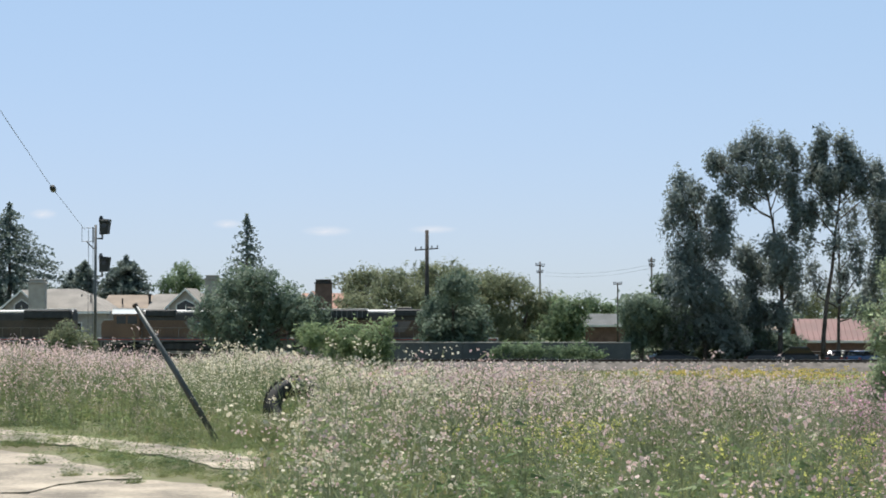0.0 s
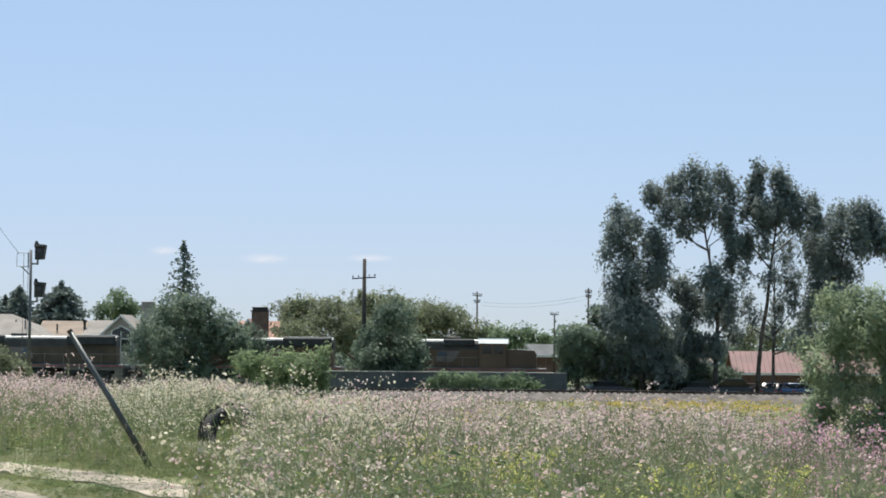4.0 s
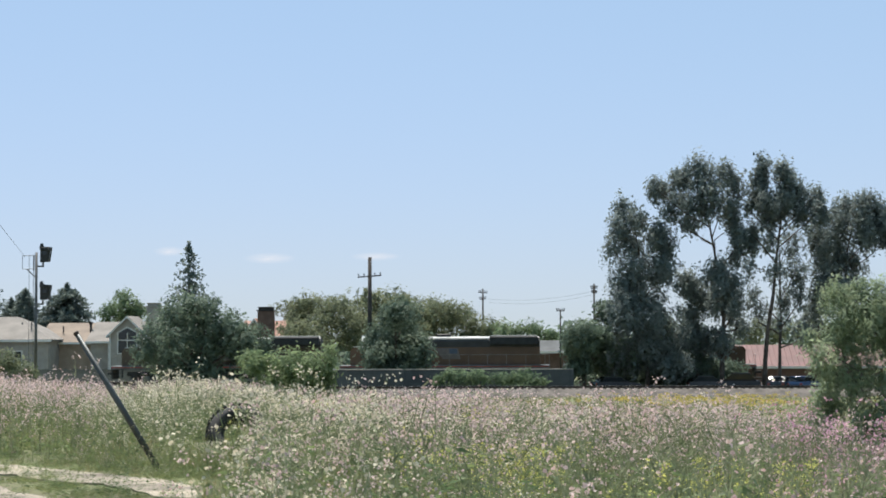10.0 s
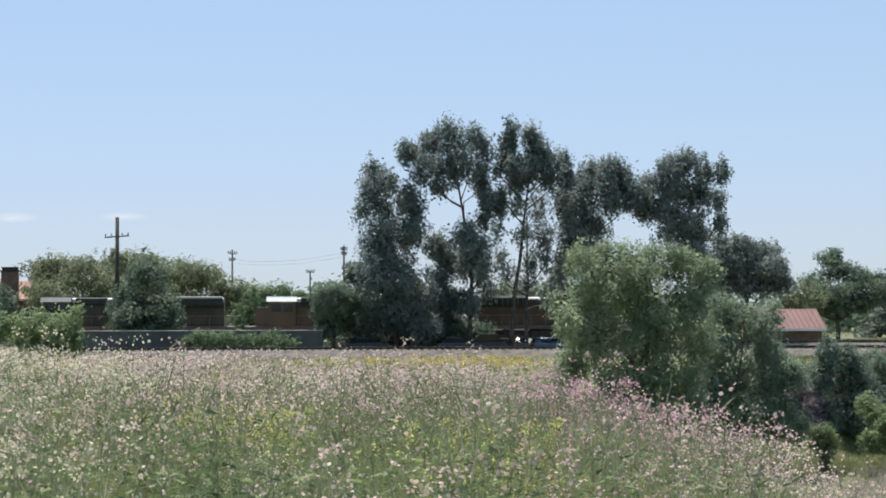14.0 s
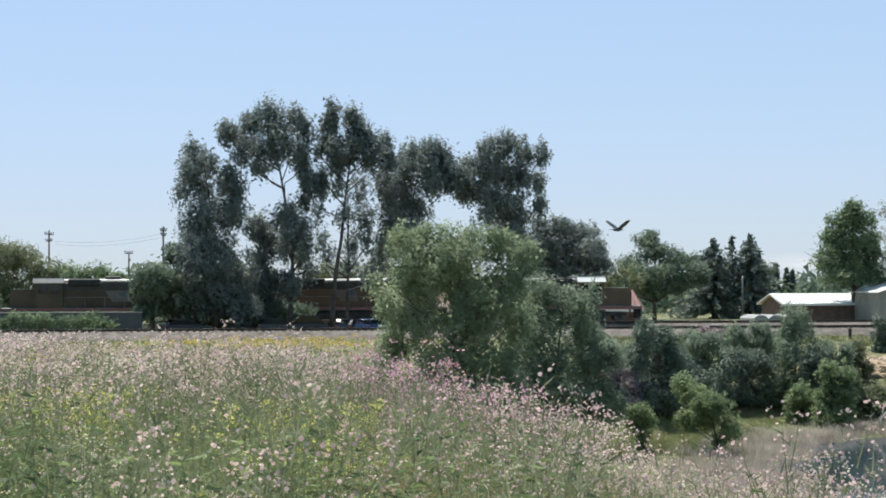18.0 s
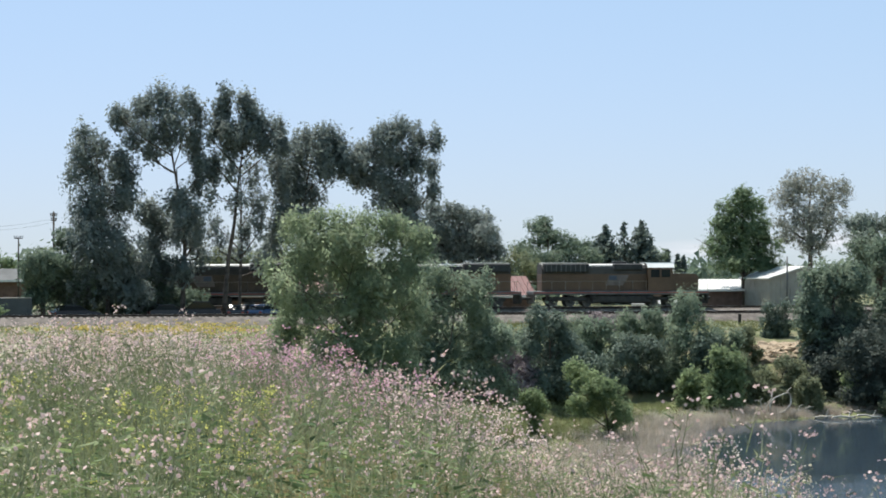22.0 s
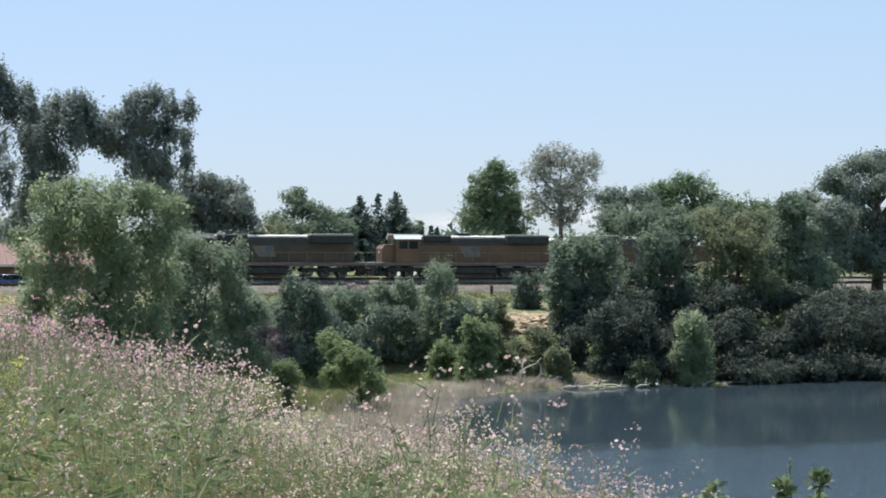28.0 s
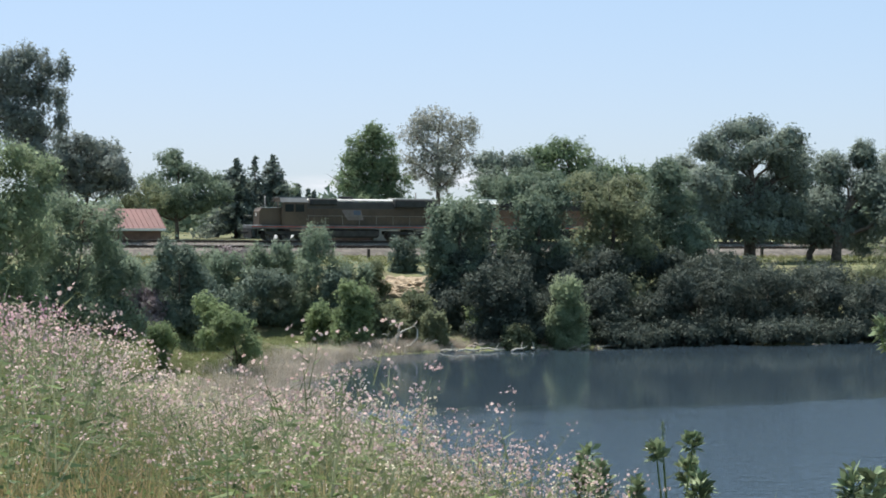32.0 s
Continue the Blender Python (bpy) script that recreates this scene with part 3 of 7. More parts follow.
crown_tree("willow_tree", (15.6, 92.0, -4.6), [(3.8, 7.8, 0.5, 0.5), (-3.9, 6.3, 0.4, 0.5), (-2.6, 8.7, 0.6, 0.4), (1.9, 8.7, 0.8, 0.4), (-3.5, 2.4, 0.8, 1.2), (-3.3, 1.1, 1.1, 1.1), (0.0, 7.4, 1.6, 1.1), (-1.3, 7.4, 1.4, 1.1), (1.4, 5.4, 1.6, 1.2), (-2.2, 8.1, 1.2, 0.9), (-0.8, 8.5, 1.4, 0.8), (0.9, 8.3, 1.4, 0.8), (2.5, 8.1, 1.2, 0.8), (3.3, 7.5, 0.7, 0.8), (-1.9, 6.4, 1.6, 1.2), (0.3, 6.4, 1.9, 1.4), (2.5, 6.4, 1.4, 1.4), (-3.4, 5.4, 0.7, 1.0), (-1.9, 4.6, 1.6, 1.4), (0.6, 4.3, 1.9, 1.5), (-3.0, 3.5, 0.9, 1.1), (-0.8, 2.7, 1.9, 1.4), (1.7, 2.6, 1.9, 1.4), (3.1, 4.5, 1.1, 1.4)], "willow", 20000, 0.18, "large feathery grey-green willow on the lake bank")
crown_tree("willow_tree", (21.4, 97.0, -5.0), [(3.1, 3.0, 0.9, 0.9), (-0.3, 6.3, 1.3, 1.0), (1.1, 5.7, 1.2, 1.0), (1.8, 4.5, 1.0, 1.2), (-0.6, 4.5, 1.6, 1.4), (0.9, 3.1, 1.6, 1.4), (2.1, 2.5, 0.9, 1.3), (-1.2, 2.5, 1.7, 1.4), (0.3, 1.4, 2.2, 1.2), (2.7, 1.3, 0.7, 0.7), (2.1, 6.0, 0.5, 0.7), (-2.0, 1.1, 1.7, 1.0)], "dkwillow", 10000, 0.18, "darker willow thicket on the lake bank")
crown_tree("bush", (30.7, 110.8, -5.78), [(-1.2, 1.0, 0.7, 1.0), (0.4, 1.4, 0.8, 1.0), (1.3, 1.1, 0.8, 1.3), (-1.2, 3.1, 0.7, 1.0), (0.4, 2.5, 1.0, 1.3), (1.3, 3.0, 0.9, 1.1), (-0.7, 4.4, 0.7, 1.3), (0.6, 4.0, 0.8, 1.2)], "dkoak", 5200, 0.18, "dense dark willow bush above the green flat")
crown_tree("bush", (38.6, 127.3, -5.04), [(-1.0, 0.7, 0.9, 0.8), (0.3, 0.9, 0.8, 0.8), (1.2, 0.8, 0.7, 0.7), (-0.7, 1.5, 0.7, 0.6), (0.1, 1.8, 0.8, 0.6), (1.3, 1.6, 0.7, 0.7), (-0.6, 2.6, 0.7, 0.7), (0.5, 2.7, 0.8, 0.7)], "dkwillow", 3466, 0.18, "thin grey-green bush with a bare leaning stem")
crown_tree("bush", (40.3, 123.6, -6.44), [(-1.8, 0.8, 0.9, 1.0), (-0.1, 0.9, 1.2, 1.0), (1.2, 1.1, 1.1, 0.8), (-1.1, 2.4, 1.3, 1.0), (0.6, 2.3, 1.0, 0.7), (1.5, 2.3, 1.3, 0.8), (-1.0, 3.1, 1.0, 0.8), (0.7, 3.0, 1.3, 0.8)], "dkoak", 5200, 0.18, "low dark thicket behind the leaning willow")
crown_tree("bush", (42.4, 129.2, -4.41), [(-0.9, 1.3, 0.7, 0.5), (0.4, 1.3, 0.7, 0.5), (0.9, 1.2, 0.7, 0.5), (-1.2, 2.1, 0.7, 0.6), (-0.0, 2.1, 0.9, 0.5), (1.3, 2.1, 0.8, 0.6), (-1.0, 2.8, 0.8, 0.5), (0.7, 2.9, 0.9, 0.5)], "dkwillow", 2811, 0.18, "grey-green scrub below the railway")
crown_tree("bush", (43.4, 122.5, -6.27), [(-1.2, 1.2, 0.7, 1.1), (-0.1, 1.0, 0.9, 1.2), (1.4, 1.3, 0.8, 1.6), (-0.8, 3.4, 0.8, 1.6), (0.0, 3.5, 0.7, 1.3), (0.9, 3.3, 0.9, 1.6), (-0.5, 5.0, 0.8, 1.5), (0.4, 5.4, 0.8, 1.4)], "dkwillow", 5200, 0.18, "tall rounded grey-green bush above the shore")
crown_tree("bush", (41.5, 116.3, -7.17), [(-0.4, 0.8, 0.4, 0.6), (0.2, 0.5, 0.3, 0.6), (0.5, 0.5, 0.4, 0.6), (-0.4, 1.5, 0.4, 0.6), (0.2, 1.2, 0.3, 0.5), (0.6, 1.4, 0.4, 0.6), (-0.3, 1.9, 0.4, 0.6), (0.4, 2.1, 0.4, 0.6)], "spring", 2121, 0.18, "bright green shrub at the back of the beach")
crown_tree("bush", (42.5, 113.3, -7.14), [(-0.8, 0.7, 0.5, 0.9), (0.2, 1.0, 0.5, 0.9), (0.8, 1.0, 0.5, 0.8), (-0.5, 1.9, 0.6, 0.7), (0.2, 2.1, 0.5, 0.9), (0.8, 2.0, 0.5, 0.8), (-0.3, 3.4, 0.5, 0.8), (0.5, 3.1, 0.6, 0.9)], "spring", 4298, 0.18, "bright green upright shrub at the back of the beach")
crown_tree("bush", (48.3, 124.7, -4.91), [(-0.8, 1.1, 0.5, 0.5), (-0.1, 1.1, 0.6, 0.4), (0.8, 0.9, 0.5, 0.4), (-0.6, 1.4, 0.6, 0.5), (0.1, 1.6, 0.5, 0.4), (0.6, 1.7, 0.4, 0.4), (-0.3, 2.2, 0.6, 0.4), (0.3, 2.3, 0.6, 0.5)], "olive", 1510, 0.18, "patchy olive scrub on the grassy bank")
crown_tree("bush", (54.4, 134.0, -3.32), [(-0.8, 1.1, 0.6, 0.5), (0.0, 0.9, 0.6, 0.5), (0.8, 0.9, 0.5, 0.5), (-0.5, 1.6, 0.5, 0.4), (0.2, 1.6, 0.5, 0.6), (0.7, 1.8, 0.5, 0.5), (-0.6, 2.2, 0.6, 0.4), (0.6, 2.4, 0.4, 0.4)], "dkoak", 1640, 0.18, "small dark bush on the grassy bank")
crown_tree("bush", (48.1, 116.7, -6.87), [(-0.6, 0.6, 0.7, 0.7), (0.1, 0.9, 0.6, 0.6), (0.7, 0.7, 0.7, 0.7), (-0.7, 1.6, 0.7, 0.6), (0.1, 1.5, 0.7, 0.6), (0.7, 1.4, 0.7, 0.7), (-0.3, 2.5, 0.7, 0.6), (0.6, 2.2, 0.6, 0.6)], "olive", 2427, 0.18, "olive green scrub behind the bleached snag")
crown_tree("bush", (45.8, 116.0, -7.16), [(-0.7, 0.6, 0.4, 0.5), (0.0, 0.8, 0.5, 0.6), (0.5, 0.8, 0.4, 0.6), (-0.5, 1.3, 0.5, 0.6), (0.0, 1.5, 0.4, 0.4), (0.5, 1.2, 0.5, 0.6), (-0.5, 2.1, 0.5, 0.5), (0.5, 1.9, 0.5, 0.6)], "olive", 2291, 0.18, "dry olive scrub behind the bleached snag")
crown_tree("bush", (48.3, 113.7, -7.49), [(-0.6, 0.4, 0.3, 0.5), (0.4, 0.7, 0.3, 0.4), (-0.4, 1.3, 0.4, 0.4), (0.6, 1.3, 0.4, 0.5), (-0.3, 1.9, 0.4, 0.5), (0.4, 1.9, 0.3, 0.5)], "olive", 1731, 0.18, "dry olive scrub at the water edge")
crown_tree("bush", (28.4, 110.1, -5.60), [(-0.7, 0.5, 0.6, 0.4), (0.2, 0.5, 0.7, 0.5), (0.7, 0.7, 0.6, 0.5), (-0.9, 1.1, 0.8, 0.4), (0.0, 1.3, 0.7, 0.6), (0.7, 1.3, 0.7, 0.5), (-0.4, 2.0, 0.7, 0.6), (0.6, 1.9, 0.7, 0.5)], "drytwig", 3067, 0.18, "brown leafless brush beside the willow")
crown_tree("bush", (31.7, 121.9, -5.27), [(-0.8, 0.7, 0.8, 0.6), (0.1, 0.6, 0.9, 0.8), (1.3, 0.9, 0.7, 0.8), (-0.8, 1.7, 0.9, 0.7), (0.4, 1.9, 0.9, 0.8), (1.1, 1.8, 0.8, 0.8), (-0.9, 2.8, 0.7, 0.8), (0.6, 2.6, 0.8, 0.7)], "dkwillow", 3488, 0.18, "grey-green scrub beside the large willow")
crown_tree("bush", (51.8, 115.1, -6.90), [(-0.4, 0.6, 0.3, 0.3), (0.6, 0.6, 0.3, 0.4), (-0.3, 1.0, 0.3, 0.4), (0.5, 0.9, 0.3, 0.4), (-0.3, 1.6, 0.3, 0.4), (0.2, 1.5, 0.4, 0.4)], "spring", 797, 0.18, "small bright green shrub before the dark bank")
crown_tree("bush", (56.9, 112.4, -7.41), [(-0.9, 1.3, 0.6, 1.0), (-0.0, 1.1, 0.8, 1.0), (0.9, 0.8, 0.7, 1.0), (-0.6, 2.1, 0.8, 0.8), (0.2, 2.5, 0.7, 1.0), (0.8, 2.3, 0.7, 0.9), (-0.7, 3.8, 0.6, 0.8), (0.3, 3.8, 0.7, 0.8)], "willow", 4044, 0.18, "upright pale green willow at the water edge")
crown_tree("bush", (53.6, 112.4, -7.49), [(-0.8, 0.5, 0.4, 0.3), (0.8, 0.3, 0.6, 0.3), (-0.4, 0.7, 0.5, 0.3), (0.5, 0.8, 0.6, 0.3), (-0.4, 1.2, 0.5, 0.3), (0.3, 1.2, 0.6, 0.2)], "olive", 1455, 0.18, "low dry scrub at the water edge")
crown_tree("bush", (38.4, 132.6, -3.68), [(-1.2, 0.4, 0.8, 0.3), (-0.0, 0.6, 0.7, 0.3), (1.3, 0.4, 0.7, 0.4), (-0.7, 1.1, 0.9, 0.4), (0.4, 1.1, 0.6, 0.5), (0.8, 1.0, 0.9, 0.4), (-0.7, 1.6, 0.8, 0.4), (0.7, 1.7, 0.8, 0.4)], "dkwillow", 1996, 0.18, "grey-green scrub on the slope below the railway")
crown_tree("bush", (41.9, 134.6, -3.57), [(-1.2, 0.5, 0.7, 0.4), (0.2, 0.5, 0.7, 0.4), (1.3, 0.4, 0.8, 0.4), (-1.1, 1.0, 0.9, 0.4), (0.3, 1.2, 0.9, 0.4), (0.9, 1.2, 0.6, 0.4), (-0.8, 1.7, 0.7, 0.4), (0.4, 1.5, 0.8, 0.4)], "drytwig", 2113, 0.18, "brown half-bare scrub on the slope below the railway")
crown_tree("bush", (43.2, 130.0, -4.10), [(-0.8, 0.4, 0.6, 0.5), (0.2, 0.5, 0.6, 0.4), (0.7, 0.6, 0.6, 0.5), (-0.6, 1.0, 0.6, 0.5), (-0.0, 1.0, 0.7, 0.4), (0.7, 1.1, 0.5, 0.4), (-0.6, 1.8, 0.5, 0.5), (0.6, 1.7, 0.7, 0.5)], "olive", 1673, 0.18, "olive scrub on the slope below the railway")
crown_tree("bush", (45.5, 132.4, -3.75), [(-0.8, 0.5, 0.6, 0.4), (0.1, 0.4, 0.5, 0.5), (1.1, 0.4, 0.6, 0.5), (-0.9, 1.2, 0.6, 0.5), (0.3, 1.2, 0.5, 0.5), (0.7, 1.0, 0.6, 0.5), (-0.7, 1.7, 0.7, 0.4), (0.6, 1.8, 0.6, 0.4)], "dkoak", 1697, 0.18, "dark scrub on the slope below the railway")
crown_tree("bush", (46.5, 123.5, -5.71), [(-0.9, 1.4, 0.5, 0.6), (-0.1, 1.3, 0.6, 0.7), (1.0, 1.3, 0.5, 0.5), (-0.5, 2.1, 0.7, 0.7), (0.3, 2.0, 0.7, 0.7), (0.7, 2.2, 0.5, 0.5), (-0.4, 3.1, 0.6, 0.5), (0.5, 2.9, 0.6, 0.6)], "dkwillow", 2295, 0.18, "grey-green scrub on the slope below the railway")
crown_tree("bush", (44.0, 120.2, -6.65), [(-0.9, 1.8, 0.5, 0.6), (-0.0, 1.8, 0.5, 0.6), (0.6, 1.9, 0.6, 0.5), (-0.6, 2.5, 0.6, 0.5), (0.2, 2.6, 0.5, 0.6), (0.8, 2.4, 0.5, 0.6), (-0.5, 3.4, 0.6, 0.6), (0.6, 3.5, 0.5, 0.6)], "dkoak", 2158, 0.18, "dark scrub on the slope below the railway")
crown_tree("bush", (44.3, 115.8, -7.14), [(-0.6, 1.6, 0.5, 0.6), (-0.0, 1.6, 0.4, 0.5), (0.5, 1.6, 0.4, 0.5), (-0.4, 2.4, 0.4, 0.6), (0.0, 2.2, 0.5, 0.5), (0.4, 2.5, 0.3, 0.6), (-0.4, 3.0, 0.4, 0.4), (0.3, 3.0, 0.5, 0.5)], "olive", 2089, 0.18, "olive scrub on the slope below the railway")
crown_tree("bush", (34.7, 119.1, -6.39), [(-1.1, 0.9, 0.8, 0.7), (-0.1, 0.8, 0.6, 0.8), (1.2, 1.1, 0.7, 0.8), (-1.0, 2.0, 0.7, 0.8), (0.3, 2.0, 0.7, 0.6), (1.0, 2.0, 0.9, 0.7), (-0.7, 2.7, 0.6, 0.7), (0.3, 2.8, 0.7, 0.6)], "dkoak", 4883, 0.18, "dark scrub on the slope below the railway")
crown_tree("bush", (51.8, 121.4, -5.32), [(-0.4, 1.5, 0.4, 0.5), (0.5, 1.7, 0.5, 0.5), (-0.4, 2.4, 0.5, 0.4), (0.5, 2.3, 0.4, 0.5), (-0.3, 3.0, 0.4, 0.6), (0.2, 3.0, 0.4, 0.4)], "olive", 1229, 0.18, "patchy olive scrub on the grassy bank")
crown_tree("bush", (27.7, 114.7, -4.34), [(-1.1, 0.7, 0.8, 0.7), (0.0, 0.8, 0.8, 0.7), (0.8, 1.0, 0.8, 0.7), (-0.7, 1.7, 0.8, 0.6), (-0.0, 1.7, 0.7, 0.8), (1.0, 1.8, 0.8, 0.6), (-0.5, 2.9, 0.8, 0.8), (0.4, 2.7, 0.8, 0.8)], "dkwillow", 4850, 0.18, "grey-green scrub beside the large willow")
crown_tree("sapling", (30.3, 97.5, -7.2), [(-1.5, 3.6, 0.7, 0.6), (-1.1, 3.0, 0.8, 0.7), (-0.6, 2.6, 1.1, 0.8), (-1.8, 1.8, 0.6, 0.6), (-0.4, 1.8, 0.9, 0.7), (0.4, 1.4, 0.6, 0.8), (0.2, 0.7, 0.4, 0.5)], "spring", 4600, 0.13, "small leaning willow on the green flat by the water")
crown_tree("sapling", (26.3, 98.0, -7.2), [(-0.1, 2.3, 0.7, 0.5), (-0.4, 1.8, 0.6, 0.5), (0.3, 1.7, 0.6, 0.5), (0.1, 1.1, 0.5, 0.5), (0.1, 0.5, 0.25, 0.4)], "spring", 2000, 0.13, "little round willow on the green flat")
crown_tree("bush", (-8.0, 178.0, -3.1), [(-1.3, 1.7, 1.2, 0.6), (0.5, 1.5, 1.4, 0.6), (-2.6, 1.3, 0.8, 0.4)], "fresh", 900, 0.26, "low green bush growing before the grey wall")
crown_tree("bush", (-3.9, 178.0, -3.1), [(-1.0, 1.4, 1.5, 0.5), (1.0, 1.6, 1.3, 0.6), (2.3, 1.2, 1.0, 0.4)], "fresh", 900, 0.26, "low green bush growing before the grey wall")
crown_tree("bush", (-33.8, 120.0, -2.9), [(-0.4, 3.5, 1.1, 0.8), (0.7, 2.9, 1.1, 0.7), (-1.3, 2.9, 0.9, 0.7)], "olive", 900, 0.2, "olive scrub beside the signal mast")
crown_tree("bank_oak", (53.5, 121.0, -5.0), [(-1.1, 5.8, 1.7, 1.3), (1.2, 6.1, 1.7, 1.4), (-1.7, 3.7, 1.5, 1.9), (1.2, 3.7, 2.1, 2.3), (-0.4, 1.4, 2.3, 1.9), (2.5, 0.7, 1.5, 2.3)], "oak", 7600, 0.23, "dark evergreen oak on the steep lake bank")
crown_tree("bank_oak", (60.0, 123.0, -5.0), [(-1.2, 7.8, 1.9, 1.2), (1.4, 7.4, 1.8, 1.3), (-1.0, 6.3, 1.9, 1.4), (1.0, 5.5, 1.8, 1.7), (-0.9, 3.7, 2.0, 2.2), (1.7, 2.9, 1.8, 2.0), (-0.5, 0.5, 2.4, 1.8), (2.6, 0.5, 1.6, 1.8)], "oak", 7600, 0.23, "dark evergreen oak on the steep lake bank")
crown_tree("bank_oak", (65.3, 122.0, -5.0), [(-1.2, 8.0, 1.8, 1.2), (1.3, 7.8, 1.6, 1.3), (-1.0, 6.7, 1.8, 1.5), (1.0, 6.3, 1.6, 1.8), (-0.7, 3.7, 2.0, 2.4), (1.7, 3.7, 1.8, 2.2), (-0.0, 0.5, 2.4, 1.8), (3.2, 0.5, 1.6, 2.0)], "olive", 7200, 0.23, "mottled green oak on the steep lake bank")
crown_tree("bank_oak", (72.7, 126.0, -5.0), [(-0.9, 9.1, 1.6, 1.3), (0.1, 7.0, 1.9, 1.9), (-1.5, 5.3, 1.9, 1.9), (0.9, 4.1, 2.1, 2.1), (-0.0, 1.1, 2.5, 2.1)], "oak", 7600, 0.23, "tall dark oak beside the stone pine")
crown_tree("bank_bush", (52.1, 114.2, -6.9), [(0.4, 0.3, 1.3, 1.0), (0.4, 2.9, 1.3, 0.9), (-0.5, 3.6, 1.1, 0.8), (0.5, 2.0, 1.6, 1.1), (1.5, 1.1, 1.4, 0.9), (1.6, 2.9, 1.1, 1.0)], "shade", 3300, 0.18, "tangled scrub covering the steep bank, leaf colour darkened for shade")
crown_tree("bank_bush", (54.6, 114.2, -6.9), [(-0.4, 2.9, 1.4, 1.0), (1.2, 1.9, 1.7, 0.9), (-0.2, 3.6, 1.1, 1.2), (-0.7, 2.0, 1.3, 0.8), (-0.2, 2.9, 1.4, 1.1), (-1.7, 3.6, 1.4, 1.2)], "shade", 3300, 0.18, "tangled scrub covering the steep bank, leaf colour darkened for shade")
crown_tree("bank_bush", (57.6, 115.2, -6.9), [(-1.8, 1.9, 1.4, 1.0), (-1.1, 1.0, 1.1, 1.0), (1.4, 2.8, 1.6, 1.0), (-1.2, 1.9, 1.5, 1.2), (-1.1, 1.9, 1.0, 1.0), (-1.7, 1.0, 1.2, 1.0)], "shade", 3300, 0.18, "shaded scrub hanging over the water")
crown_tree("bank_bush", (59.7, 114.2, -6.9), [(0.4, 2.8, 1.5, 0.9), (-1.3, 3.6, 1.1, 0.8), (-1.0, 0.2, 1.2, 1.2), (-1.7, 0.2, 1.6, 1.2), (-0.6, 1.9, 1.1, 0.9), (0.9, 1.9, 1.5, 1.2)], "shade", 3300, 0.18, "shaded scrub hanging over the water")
crown_tree("bank_bush", (62.9, 115.2, -6.9), [(-0.7, 0.9, 1.6, 1.1), (-1.8, 2.8, 1.6, 1.1), (-0.6, 0.9, 1.3, 1.1), (-1.0, 3.5, 1.1, 1.0), (-0.6, 2.8, 1.7, 1.0), (-0.7, 0.9, 1.4, 0.9)], "shade", 3300, 0.18, "tangled scrub covering the steep bank, leaf colour darkened for shade")
crown_tree("bank_bush", (65.5, 115.2, -6.9), [(1.1, 3.5, 1.5, 1.2), (1.6, 3.5, 1.7, 1.1), (-1.5, 0.9, 1.3, 1.2), (-1.1, 1.8, 1.4, 1.2), (0.6, 1.8, 1.6, 1.2), (-0.8, 1.8, 1.5, 1.1)], "shade", 3300, 0.18, "tangled scrub covering the steep bank, leaf colour darkened for shade")
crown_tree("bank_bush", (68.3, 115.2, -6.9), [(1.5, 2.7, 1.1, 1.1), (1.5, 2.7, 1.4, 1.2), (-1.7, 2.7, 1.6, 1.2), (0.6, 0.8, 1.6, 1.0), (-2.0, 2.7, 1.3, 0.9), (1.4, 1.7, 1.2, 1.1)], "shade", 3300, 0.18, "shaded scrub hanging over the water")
crown_tree("bank_bush", (72.0, 116.7, -6.9), [(-1.0, 2.6, 1.5, 1.2), (0.7, -0.1, 1.7, 0.9), (-1.7, 3.4, 1.2, 1.2), (1.2, 1.6, 1.3, 0.9), (-0.0, 3.4, 1.7, 0.9), (-0.4, 1.6, 1.2, 0.9)], "shade", 3300, 0.18, "tangled scrub covering the steep bank, leaf colour darkened for shade")
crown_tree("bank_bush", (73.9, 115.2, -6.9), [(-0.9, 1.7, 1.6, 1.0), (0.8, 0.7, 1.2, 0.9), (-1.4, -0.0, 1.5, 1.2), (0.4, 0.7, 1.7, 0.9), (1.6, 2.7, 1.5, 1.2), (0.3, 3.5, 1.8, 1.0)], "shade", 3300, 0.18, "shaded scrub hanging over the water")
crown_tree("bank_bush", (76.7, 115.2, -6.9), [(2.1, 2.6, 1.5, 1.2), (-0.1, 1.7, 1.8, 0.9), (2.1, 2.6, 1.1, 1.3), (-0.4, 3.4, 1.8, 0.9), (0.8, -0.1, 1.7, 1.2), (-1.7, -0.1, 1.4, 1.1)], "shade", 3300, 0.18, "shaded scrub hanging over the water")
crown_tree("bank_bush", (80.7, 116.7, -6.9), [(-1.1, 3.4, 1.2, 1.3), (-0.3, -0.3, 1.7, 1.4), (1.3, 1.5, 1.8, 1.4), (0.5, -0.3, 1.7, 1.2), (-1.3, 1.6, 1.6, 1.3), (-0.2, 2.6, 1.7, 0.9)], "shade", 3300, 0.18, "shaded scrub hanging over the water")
crown_tree("bank_bush", (81.9, 114.2, -6.9), [(-0.5, 1.7, 1.4, 1.3), (-0.1, -0.1, 1.2, 0.9), (0.2, 2.7, 1.5, 1.3), (0.1, 1.7, 1.3, 1.1), (-2.1, -0.1, 1.1, 1.2), (-1.7, 1.7, 1.3, 1.0)], "shade", 3300, 0.18, "tangled scrub covering the steep bank, leaf colour darkened for shade")
